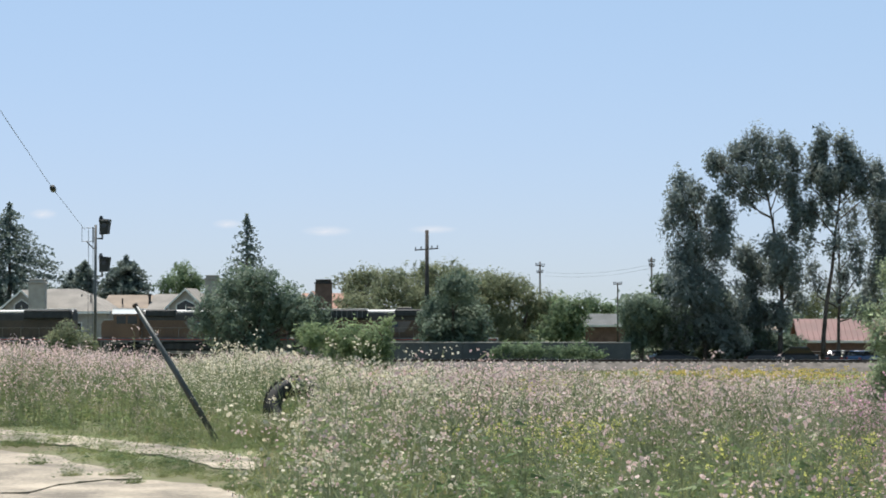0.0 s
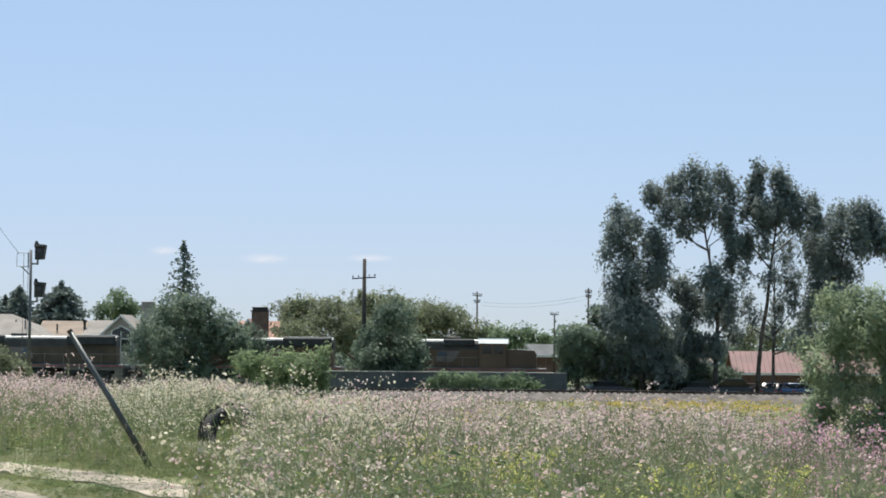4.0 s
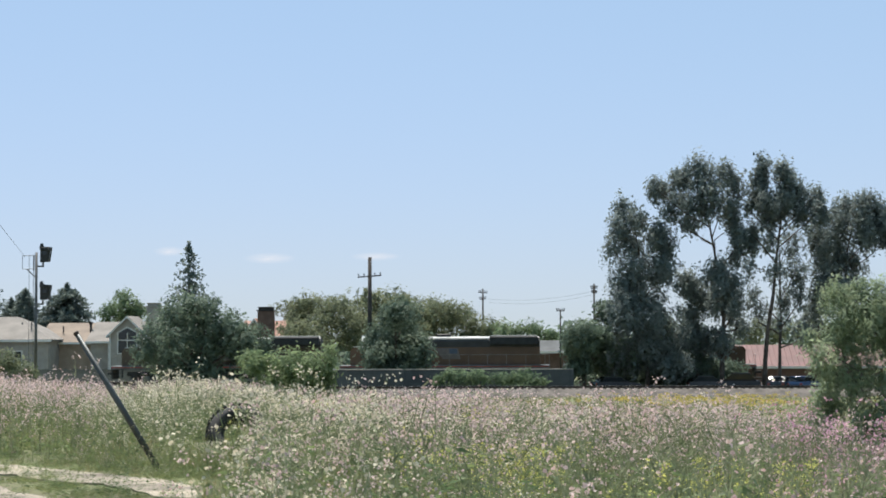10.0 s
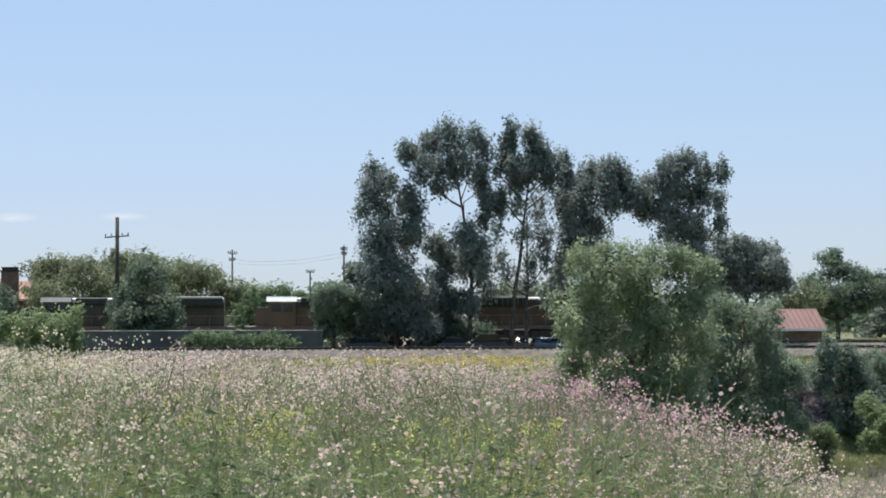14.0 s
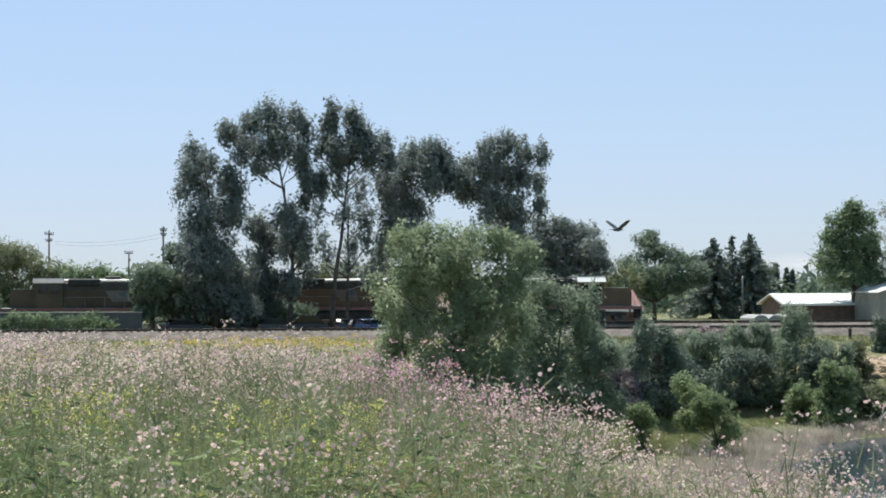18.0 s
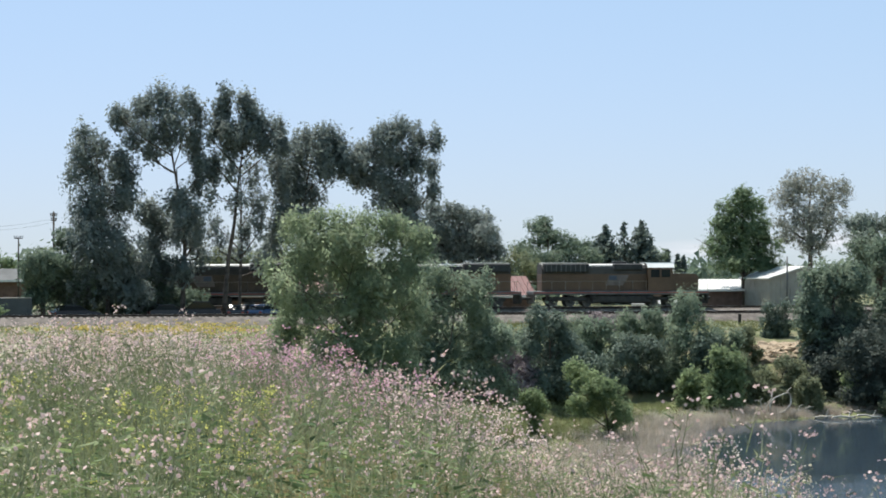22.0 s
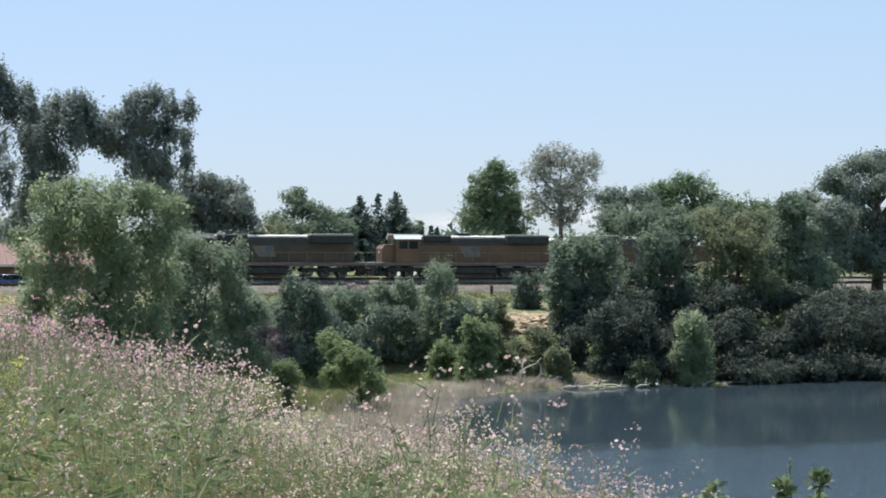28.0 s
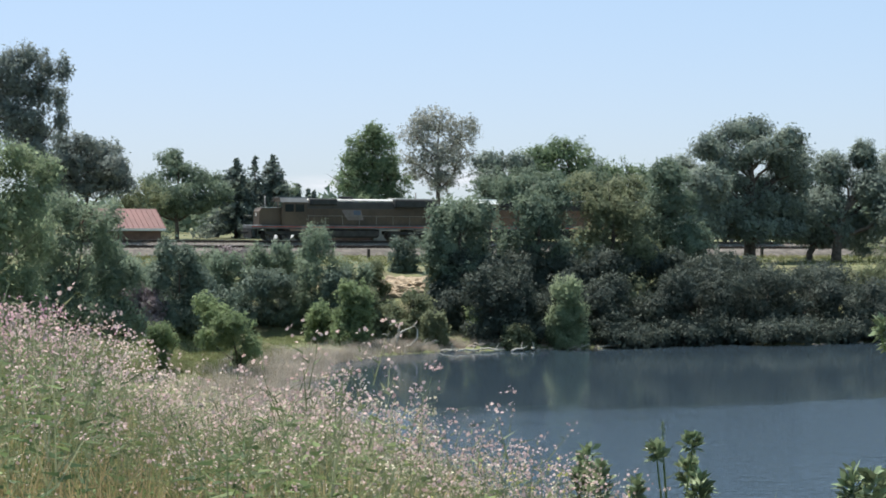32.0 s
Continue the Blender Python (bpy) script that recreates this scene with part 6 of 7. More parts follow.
        for k in (-1.85, 0, 1.85):
            g = Geo()
            for s in (-1, 1):
                wheel_disc(g, 0, s * 0.76, 0, 0.51, 0.13, 20)
                g.box(-0.3, 0.3, s * 0.83 - 0.01, s * 0.83 + 0.01, -0.05, 0.05)
            g.tube([(0, -0.8, 0), (0, 0.8, 0)], [0.09, 0.09], 10)
            w = part("wheelset", g, M["mast_steel"], truck, at=pose(bx + k, 0, 0.51))
            WHEELSETS.append((w, bx + k, front))
            for s in (-1, 1):
                part("journal_box", Geo().box(bx + k - 0.2, bx + k + 0.2, s * 1.16 - 0.06, s * 1.16 + 0.06, 0.35, 0.68, 0.04), M["under"], truck)
    return t


TRAIN = [(locomotive(-21.15, 19.1, 1, 3.0, "leading brown-orange diesel locomotive with low nose and bright cab roof", "brown_orange"), -21.15, 0),
         (locomotive(-42.5, 21.0, -1, 1.4, "middle golden-orange diesel locomotive running hood first on the far track"), -42.5, 180),
         (locomotive(-65.1, 22.2, -1, 2.4, "last, dark grimy diesel locomotive with its cab trailing", "grimy_orange"), -65.1, 180)]


# ---- houses ----
def roof_slab(x0, x1, y0, z0, y1, z1, th=0.18):
    return Geo().add([(x0, y0, z0), (x1, y0, z0), (x1, y1, z1), (x0, y1, z1), (x0, y0, z0 - th), (x1, y0, z0 - th), (x1, y1, z1 - th), (x0, y1, z1 - th)],
                     [(0, 1, 2, 3), (7, 6, 5, 4), (0, 4, 5, 1), (1, 5, 6, 2), (2, 6, 7, 3), (3, 7, 4, 0)])


def window_on(house, x, y, z0, z1, w, frame="white_paint", arch=False):
    """A framed window on a wall that faces -y."""
    pts = [(x - w / 2, z0), (x + w / 2, z0), (x + w / 2, z1), (x - w / 2, z1)] if not arch else [(x - w / 2, z0), (x + w / 2, z0), (x + w / 2, z1 - 0.55), (x, z1), (x - w / 2, z1 - 0.55)]
    big = [(x + (px - x) * (1 + 0.24 / w), (z0 + z1) / 2 + (pz - (z0 + z1) / 2) * (1 + 0.24 / (z1 - z0))) for px, pz in pts]
    win = part("window", Geo().prism(big, y - 0.07, y - 0.005, "y"), M[frame], house, "white framed window")
    part("pane", Geo().prism(pts, y - 0.085, y - 0.074, "y"), M["glass"], win)
    part("mullion", Geo().box(x - 0.04, x + 0.04, y - 0.1, y - 0.086, z0, z1 - (0.6 if arch else 0)).box(x - w / 2, x + w / 2, y - 0.1, y - 0.086, (z0 + z1) / 2 - 0.02, (z0 + z1) / 2 + 0.08), M[frame], win)


def chimney_on(house, x0, x1, y0, y1, z0, z1, mat, cap):
    c = part("chimney", Geo().box(x0, x1, y0, y1, z0, z1, 0.03), M[mat], house)
    part("chimney_cap", Geo().box(x0 - 0.12, x1 + 0.12, y0 - 0.12, y1 + 0.12, z1 + 0.003, z1 + 0.16, 0.03).box(x0 + 0.1, x1 - 0.1, y0 + 0.1, y1 - 0.1, z1 + 0.15, z1 + 0.45).box(x0, x1, y0, y1, z1 + 0.42, z1 + 0.52, 0.02), M[cap], c)


def ridge_house(name, x0, x1, y0, depth, eave, ridge, wall, roofmat, label, hip=0.0):
    """Walls and a roof whose ridge runs along x; hip: how far the ridge stops short of the ends."""
    g0 = -3.1
    t = thing(name, pose(0, 0, 0), label, "house")
    part("wall", Geo().prism([(y0, g0), (y0 + depth, g0), (y0 + depth, eave), (y0 + depth / 2, ridge - 0.25 if hip == 0 else eave), (y0, eave)], x0, x1, "x"), M[wall], t)
    o, ym = 0.5, y0 + depth / 2
    if hip:
        v = [(x0 - o, y0 - o, eave), (x1 + o, y0 - o, eave), (x1 + o, y0 + depth + o, eave), (x0 - o, y0 + depth + o, eave), (x0 + hip, ym, ridge), (x1 - hip, ym, ridge)]
        v += [(a, b, c - 0.2) for a, b, c in v[:4]]
        part("roof", Geo().add(v, [(0, 1, 5, 4), (1, 2, 5), (2, 3, 4, 5), (3, 0, 4), (0, 6, 7, 1), (1, 7, 8, 2), (2, 8, 9, 3), (3, 9, 6, 0), (6, 9, 8, 7)]), M[roofmat], t)
    else:
        part("roof", roof_slab(x0 - o, x1 + o, y0 - o, eave - 0.05, ym, ridge), M[roofmat], t)
        part("roof", roof_slab(x1 + o, x0 - o, y0 + depth + o, eave - 0.05, ym, ridge), M[roofmat], t)
    part("fascia", Geo().box(x0 - o, x1 + o, y0 - o - 0.06, y0 - o - 0.003, eave - 0.28, eave - 0.04), M["white_paint"], t, "pale fascia board")
    return t


def front_gable(t, xc, half, y0, depth, eave, peak, wall, roofmat, base=-3.1):
    """A gabled front, ridge along y, that faces the railway."""
    part("gable_wall", Geo().prism([(xc - half, base), (xc + half, base), (xc + half, eave), (xc, peak - 0.15), (xc - half, eave)], y0, y0 + depth, "y"), M[wall], t)
    s = (peak - eave) / half
    for k in (-1, 1):
        e = (half + 0.35) * k
        g = Geo().prism([(xc, peak), (xc + e, peak - s * abs(e)), (xc + e, peak - s * abs(e) - 0.2), (xc, peak - 0.2)], y0 - 0.4, y0 + depth, "y")
        part("gable_roof", g, M[roofmat], t)
        part("barge_board", Geo().prism([(xc, peak - 0.01), (xc + e, peak - s * abs(e) - 0.01), (xc + e, peak - s * abs(e) - 0.26), (xc, peak - 0.26)], y0 - 0.45, y0 - 0.404, "y"), M["white_paint"], t)


h1 = ridge_house("house", -72.0, -58.5, 222, 11, 2.2, 4.9, "stucco_grey", "shingle", "grey stucco house with a hipped shingle roof", hip=5.0)
front_gable(h1, -68.2, 2.2, 220.5, 6, 2.8, 4.7, "stucco_grey", "shingle")
window_on(h1, -68.2, 220.5, 1.2, 3.5, 1.6, arch=True)
window_on(h1, -62.5, 222, -0.9, 0.8, 1.8)
chimney_on(h1, -67.1, -65.2, 219.4, 220.4, -3.1, 5.4, "stucco_grey", "stucco_grey")
for x, y in ((-62.5, 225.5), (-61.0, 224.0)):
    part("roof_vent", Geo().tube([(x, y, 3.0), (x, y, 4.2)], [0.09, 0.09], 8), M["mast_steel"], h1)
h2 = ridge_house("house", -60.5, -52.9, 227, 10, 1.9, 4.2, "stucco_tan", "shingle_tan", "tan stucco house with a brown shingle roof")
part("roof_turbine", Geo().tube([(-55.2, 229, 3.0), (-55.2, 229, 3.9), (-55.2, 229, 4.3)], [0.15, 0.15, 0.3], 10), M["black_paint"], h2)
part("roof_vent", Geo().tube([(-58.5, 229, 3.0), (-58.5, 229, 3.8)], [0.1, 0.1], 8), M["black_paint"], h2)
h3 = ridge_house("house", -54.5, -43.0, 226, 10, 2.0, 4.3, "stucco_grey", "shingle", "two-storey grey house with an arched gable window")
front_gable(h3, -49.7, 2.1, 224, 6, 2.9, 4.9, "stucco_grey", "shingle")
window_on(h3, -49.7, 224, 0.6, 3.5, 2.1, arch=True)
chimney_on(h3, -47.5, -45.9, 224.2, 225.2, -3.1, 5.9, "stucco_grey", "stucco_grey")
part("corner_trim", Geo().box(-51.84, -51.66, 223.93, 223.99, -3.1, 2.9).box(-47.74, -47.56, 223.93, 223.99, -3.1, 2.9), M["white_paint"], h3)
part("downpipe", Geo().tube([(-52.3, 225.6, -3.0), (-52.3, 225.6, 1.8)], [0.06, 0.06], 6), M["white_paint"], h3)
h4 = ridge_house("house", -37.0, -31.0, 229, 9, 2.3, 4.4, "stucco_tan", "tile_red", "tan house with a red tile roof behind the oak")
front_gable(h4, -35.3, 1.4, 227, 5, 2.8, 4.6, "brown_wall", "tile_red")
chimney_on(h4, -34.8, -32.9, 226.0, 227.0, -3.1, 5.4, "brown_wall", "dark_wood")
ridge_house("house", -3.4, 1.4, 236, 8, 0.6, 1.9, "brown_wall", "grey_block", "small brown house with a low slate roof")
hut = ridge_house("hut", 13.9, 17.2, 206, 4, 0.2, 0.5, "stucco_tan", "shingle_tan", "small tan hut beyond the parked cars")


def barn(name, x0, x1, y0, depth, eave, ridge, wall, roofmat, label, ribs=True):
    t = ridge_house(name, x0, x1, y0, depth, eave, ridge, wall, roofmat, label)
    t["category"] = "barn"
    n = int((x1 - x0 + 1) / 0.55)
    dz, dy = ridge - eave + 0.05, depth / 2 + 0.5
    if ribs:
        g = Geo()
        g.add([(-0.035, 0, 0.004), (0.035, 0, 0.004), (0.035, dy, dz + 0.004), (-0.035, dy, dz + 0.004), (-0.02, 0, 0.06), (0.02, 0, 0.06), (0.02, dy, dz + 0.06), (-0.02, dy, dz + 0.06)], [(4, 5, 6, 7), (0, 4, 7, 3), (1, 2, 6, 5), (0, 1, 5, 4), (3, 7, 6, 2)])
        me = mesh_of("roof_rib", g.v, g.f, M[roofmat])
        roof = [c for c in t.children if c.name.startswith("roof")][0]
        for i in range(n + 1):
            part("roof_rib", me, None, roof, at=pose(x0 - 0.45 + (x1 - x0 + 0.9) * i / n, y0 - 0.5, eave - 0.05))
    return t


barnA = barn("barn", 19.6, 34.0, 206, 9, -0.9, 1.3, "brown_wall", "red_metal", "long low barn with a faded red metal roof")
part("roof_vent", Geo().tube([(27.3, 209.6, 0.8), (27.3, 209.6, 1.3), (27.3, 209.6, 1.55)], [0.12, 0.12, 0.25], 10), M["white_metal"], barnA)
barn("barn", 48.6, 55.2, 206, 8, -1.1, 0.95, "brown_wall", "red_metal", "short barn with a faded red metal roof")
barn("shed", 74.6, 83.5, 214, 8, -0.6, 0.5, "brown_wall", "white_metal", "low shed with a white metal roof and red eave")
shed = thing("metal_shed", pose(0, 0, 0), "tall beige metal shed with a pale gabled roof", "shed")
part("wall", Geo().prism([(82.9, -3.1), (91.1, -3.1), (91.1, 0.6), (87.0, 1.85), (82.9, 0.6)], 206, 214.8, "y"), M["beige_metal"], shed)
for e in (82.6, 91.4):
    part("roof", Geo().prism([(87.0, 2.02), (e, 0.68), (e, 0.56), (87.0, 1.88)], 205.7, 215.1, "y"), M["roof_grey"], shed)
for i in range(15):
    part("wall_rib", Geo().box(83.1 + i * 0.54, 83.17 + i * 0.54, 205.95, 205.997, -3.0, 0.6), M["beige_metal"], shed)
for i in range(16):
    part("wall_rib", Geo().box(82.85, 82.897, 206.2 + i * 0.54, 206.27 + i * 0.54, -3.0, 0.5), M["beige_metal"], shed)
part("shed_door", Geo().box(85.4, 88.6, 205.93, 205.99, -3.1, -0.4), M["beige_metal"], shed)
tent = thing("greenhouse", pose(0, 0, 0), "row of small glinting white polythene greenhouses", "greenhouse")
for i in range(3):
    x = 68.6 + i * 1.75
    part("cover", Geo().prism([(x, -3.0), (x, -2.2), (x + 0.4, -1.9), (x + 0.85, -1.8), (x + 1.3, -1.9), (x + 1.7, -2.2), (x + 1.7, -3.0)], 207, 212, "y"), M["tarp"], tent)


# ---- walls and fences ----
wall = thing("block_wall", pose(0, 182, -3.1), "low grey concrete block wall beside the railway", "wall", kind="structure")
part("wall_face", Geo().box(-20.8, 1.5, -0.1, 0.1, 0, 2.2), M["grey_block"], wall)
part("coping", Geo().box(-20.9, 1.6, -0.16, 0.16, 2.203, 2.3, 0.02), M["stucco_grey"], wall, "pale coping")
for i in range(8):
    part("pier", Geo().box(-20.8 + i * 3.15, -20.45 + i * 3.15, -0.2, -0.103, 0, 2.19, 0.02), M["grey_block"], wall)
fence = thing("board_fence", pose(0, 211, -3.1), "long weathered grey board fence behind the far track", "fence")
gb = Geo().box(-0.145, 0.145, -0.012, 0.012, 0, 2.0)
me = mesh_of("board", gb.v, gb.f, M["fence_wood"])
for i in range(150):
    part("board", me, None, fence, at=pose(-75 + i * 0.3, 0, 0.05 * math.sin(i * 1.7)))
for i in range(19):
    part("post", Geo().box(-75 + i * 2.5, -74.88 + i * 2.5, 0.02, 0.14, -0.2, 2.1), M["dark_wood"], fence)
rail = thing("guard_rail", pose(0, 189, -3.1), "low dark pipe barrier beside the parked cars", "barrier")
part("beam", Geo().tube([(2, 0, 1.25), (42, 0, 1.25)], [0.09, 0.09], 8), M["dark_wood"], rail)
for i in range(14):
    part("post", Geo().tube([(2.5 + i * 3, 0, 0), (2.5 + i * 3, 0, 1.25)], [0.08, 0.08], 8), M["dark_wood"], rail)
for i, x in enumerate((62, 66, 71, 80, 92, 104)):
    p = thing("marker_post", pose(x, 161 + (i % 3), float(ground_z(x, 161 + i % 3))), "short dark wooden marker post below the track", "post", "marker posts")
    part("shaft", Geo().box(-0.12, 0.12, -0.12, 0.12, -0.3, 0.85 + 0.1 * (i % 2), 0.02), M["dark_wood"], p)
    part("cap", Geo().box(-0.14, 0.14, -0.14, 0.14, 0.96, 1.0, 0.01), M["dark_wood"], p)


# ---- poles, signal ----
def pole(x, y, top, arms, label, r=0.16, mat="dark_wood"):
    t = thing("utility_pole", pose(x, y, -3.1), label, "utility pole", "utility poles")
    h = top + 3.1
    part("shaft", Geo().tube([(0, 0, -0.5), (0, 0, h)], [r * 1.2, r * 0.8], 10), M[mat], t, smooth=True)
    for z, w, tilt in arms:
        a = part("crossarm", Geo().box(-w, w, -0.15, -0.05, -0.06, 0.06, 0.01), M[mat], t, at=pose(0, -r, h - z, 0, tilt, 0))
        for s in (-0.92, -0.45, 0.45, 0.92):
            part("insulator", Geo().tube([(s * w, -0.11, 0.09), (s * w, -0.11, 0.2), (s * w, -0.11, 0.3)], [0.04, 0.08, 0.05], 8), M["mast_steel"], a)
    return t


pole(-17.9, 187, 9.9, [(1.85, 1.15, -4)], "tall dark wooden utility pole with one tilted crossarm", 0.22)
pole(-9.0, 240, 8.3, [(0.5, 0.55, 6), (1.3, 0.4, -4)], "distant wooden utility pole with two short crossarms", 0.12)
pole(4.2, 216, 8.1, [(0.5, 0.36, 0), (1.0, 0.3, 5)], "slim distant utility pole rising behind the oaks", 0.12)
pole(0.5, 232, 5.6, [(0.2, 0.5, 0)], "short distant pole with a single crossarm", 0.1)
pole(69.6, 214, 2.6, [], "thin metal lamp pole near the sheds", 0.09, "mast_steel")
pole(84.6, 205, 3.1, [], "thin metal pole before the beige shed", 0.1, "mast_steel")
pole(-15.2, 37.0, 10.5, [(0.4, 0.9, 0)], "wooden utility pole at the edge of the field", 0.15)
for name, a, b, sag in (("power_line", (-8.3, 240, 7.0), (4.2, 216, 7.3), 0.5), ("power_line", (-8.3, 240, 6.6), (4.2, 216, 6.9), 0.5)):
    pts = [tuple(a[k] + (b[k] - a[k]) * s / 12 - (sag * 4 * (s / 12) * (1 - s / 12) if k == 2 else 0) for k in range(3)) for s in range(13)]
    w = thing(name, pose(0, 0, 0), "thin sagging power line between two poles", "cable")
    part("strand", Geo().tube(pts, [0.011] * 13, 5), M["mast_steel"], w)
sig = thing("railway_signal", pose(-40.5, 150, -3.2), "dark two-headed railway signal on a slim mast", "railway signal")
part("mast", Geo().tube([(0, 0, -0.3), (0, 0, 12.0)], [0.13, 0.1], 10), M["mast_steel"], sig, smooth=True)
part("base", Geo().box(-0.5, 0.5, -0.5, 0.5, 0, 1.1, 0.05), M["mast_steel"], sig)
for z in (11.85, 8.9):
    hd = part("signal_head", Geo().prism([(0.38, z - 0.62), (1.02, z - 0.58), (1.18, z + 0.55), (0.38, z + 0.62)], -0.3, 0.35, "y"), M["black_paint"], sig, "black signal head with a hooded lens")
    part("hood", Geo().box(0.4, 1.12, -0.55, -0.303, z + 0.32, z + 0.5, 0.02), M["black_paint"], hd)
    part("lens", Geo().tube([(0.76, -0.31, z + 0.1), (0.76, -0.36, z + 0.1)], [0.2, 0.2], 12), M["glass"], hd)
    part("backing", Geo().tube([(0.42, 0.05, z + 0.5), (0.42, 0.05, z + 0.85)], [0.2, 0.1], 8), M["black_paint"], hd)
    part("bracket", Geo().box(0, 0.6, -0.06, 0.06, z - 1.0, z - 0.88).box(0.48, 0.6, -0.06, 0.06, z - 1.0, z - 0.6), M["mast_steel"], sig)
part("antenna_frame", Geo().tube([(-0.2, 0, 11.75), (-1.1, 0, 11.75), (-1.1, 0, 10.7), (-0.2, 0, 10.7)], [0.03] * 4, 6).tube([(-0.2, 0, 11.8), (-0.2, 0, 10.6)], [0.06, 0.06], 6).tube([(0, 0, 10.0), (-0.75, 0, 10.7)], [0.05, 0.05], 6), M["mast_steel"], sig)
part("ladder", Geo().tube([(-0.65, 0.3, 1), (-0.65, 0.3, 11.8)], [0.02, 0.02], 5).tube([(-0.3, 0.3, 1), (-0.3, 0.3, 11.8)], [0.02, 0.02], 5), M["mast_steel"], sig)
wire = thing("guy_wire", pose(0, 0, 0), "grey guy wire with a dark strain insulator", "cable")
part("strand", Geo().tube([(-41.4, 150, 8.45), (-31.71, 108.2, 8.85), (-15.2, 37, 10.4)], [0.014, 0.013, 0.012], 5), M["mast_steel"], wire)
part("insulator", Geo().tube([(-31.9, 108.9, 8.84), (-31.85, 108.8, 8.84), (-31.55, 107.6, 8.87), (-31.5, 107.5, 8.87)], [0.05, 0.17, 0.17, 0.05], 10), M["black_paint"], wire)


# ---- parked vehicles ----
def car(x, y, yaw, body, label, tall=1.45, long=4.5):
    t = thing("parked_car", pose(x, y, -3.05, 0, 0, yaw), label, "car", "parked cars")
    h, w = long / 2, 0.88
    part("body", Geo().prism([(-h, 0.35), (-h, 0.8), (-h + 0.1, 0.95), (-h * 0.55, 1.0), (h * 0.42, 0.98), (h - 0.15, 0.8), (h, 0.6), (h, 0.35)], -w, w, "y"), M[body], t)
    part("cabin", Geo().prism([(-h * 0.85, 0.985), (-h * 0.6, tall - 0.07), (h * 0.12, tall - 0.07), (h * 0.45, 0.985)], -w + 0.1, w - 0.1, "y"), M["glass"], t, "dark glass cabin")
    part("roof", Geo().prism([(-h * 0.62, tall - 0.068), (-h * 0.58, tall), (h * 0.1, tall), (h * 0.14, tall - 0.068)], -w + 0.12, w - 0.12, "y"), M[body], t)
    for s in (-1, 1):
        for e in (-0.6, 0.62):
            wh = part("wheel", wheel_disc(Geo(), e * h, s * (w - 0.08), 0.32, 0.32, 0.22, 14), M["rubber"], t)
            part("rim", wheel_disc(Geo(), e * h, s * (w + 0.04), 0.32, 0.2, 0.02, 12), M["roof_grey"], wh)
        part("headlight", Geo().box(h - 0.1, h + 0.015, s * 0.62 - 0.18, s * 0.62 + 0.18, 0.62, 0.75, 0.02), M["white_paint"], t)
        part("tail_light", Geo().box(-h - 0.012, -h + 0.08, s * 0.66 - 0.14, s * 0.66 + 0.14, 0.66, 0.84, 0.02), M["red_stripe"], t)
    return t


car(5.6, 184.5, 20, "car_dark", "dark sedan parked under the eucalyptus trees")
car(14.4, 184.5, 5, "car_dark", "dark hatchback parked beside the barrier", 1.5, 4.2)
car(16.9, 186.6, 175, "car_dark", "dark van parked beside the dark hatchback", 1.75, 4.8)
car(21.0, 184.2, 70, "car_dark", "dark sedan parked nose out before the barn")
car(23.1, 184.4, 60, "car_blue", "blue sedan with a bright windscreen before the barn")
car(29.0, 185.0, 95, "car_dark", "dark sedan parked before the long barn")


# ---- near things ----
lean = thing("leaning_pole", pose(-4.92, 24.1, 0), "dark weathered steel pipe leaning out of the weeds", "pole")
part("pipe", Geo().tube([(0.06, 0, -0.1), (-0.53, 0.01, 0.86), (-1.08, 0.02, 1.74)], [0.041, 0.037, 0.03], 14), M["pipe_steel"], lean, smooth=True)
part("rim", Geo().tube([(-1.07, 0.02, 1.72), (-1.09, 0.02, 1.755)], [0.034, 0.034], 14), M["rail"], lean)
part("collar", Geo().tube([(0.05, 0, -0.02), (0.0, 0, 0.06)], [0.06, 0.055], 14), M["concrete"], lean, "pale footing")
tyre = thing("old_tyre", pose(-4.58, 28.1, 0.27, 55, 8, 8), "half-buried black tyre among the wildflowers", "tyre")
g = Geo()
R, r = 0.36, 0.14
n1, n2 = 26, 10
v = [((R + r * math.cos(b) * 0.9) * math.cos(a), (R + r * math.cos(b) * 0.9) * math.sin(a), r * 1.15 * math.sin(b)) for a in (2 * math.pi * i / n1 for i in range(n1)) for b in (2 * math.pi * j / n2 for j in range(n2))]
g.add(v, [(i * n2 + j, ((i + 1) % n1) * n2 + j, ((i + 1) % n1) * n2 + (j + 1) % n2, i * n2 + (j + 1) % n2) for i in range(n1) for j in range(n2)])
part("casing", g, M["rubber"], tyre, smooth=True)
for i in range(n1):
    a = 2 * math.pi * i / n1
    part("tread_block", Geo().box(R + r * 0.86, R + r * 0.98, -0.03, 0.03, -0.1, 0.1), M["rubber"], tyre, at=pose(0, 0, 0, 0, 0, math.degrees(a)))

slab = thing("concrete_slab", pose(0, 0, 0), "cracked pale concrete slab with weeds in its joints", "concrete slab", kind="structure")
crng = random.Random(5)


def slab_piece(pts, top):
    out = []
    for i, (x, y) in enumerate(pts):
        x2, y2 = pts[(i + 1) % len(pts)]
        for k in range(4):
            s = k / 4
            out.append((x + (x2 - x) * s + crng.uniform(-0.03, 0.03), y + (y2 - y) * s + crng.uniform(-0.08, 0.08)))
    n = len(out)
    v = [(x, y, top) for x, y in out] + [(x * 1.002, y * 1.002, top - 0.25) for x, y in out]
    part("slab_piece", Geo().add(v, [tuple(range(n))] + [(i, n + i, n + (i + 1) % n, (i + 1) % n) for i in range(n)]), M["concrete"], slab)


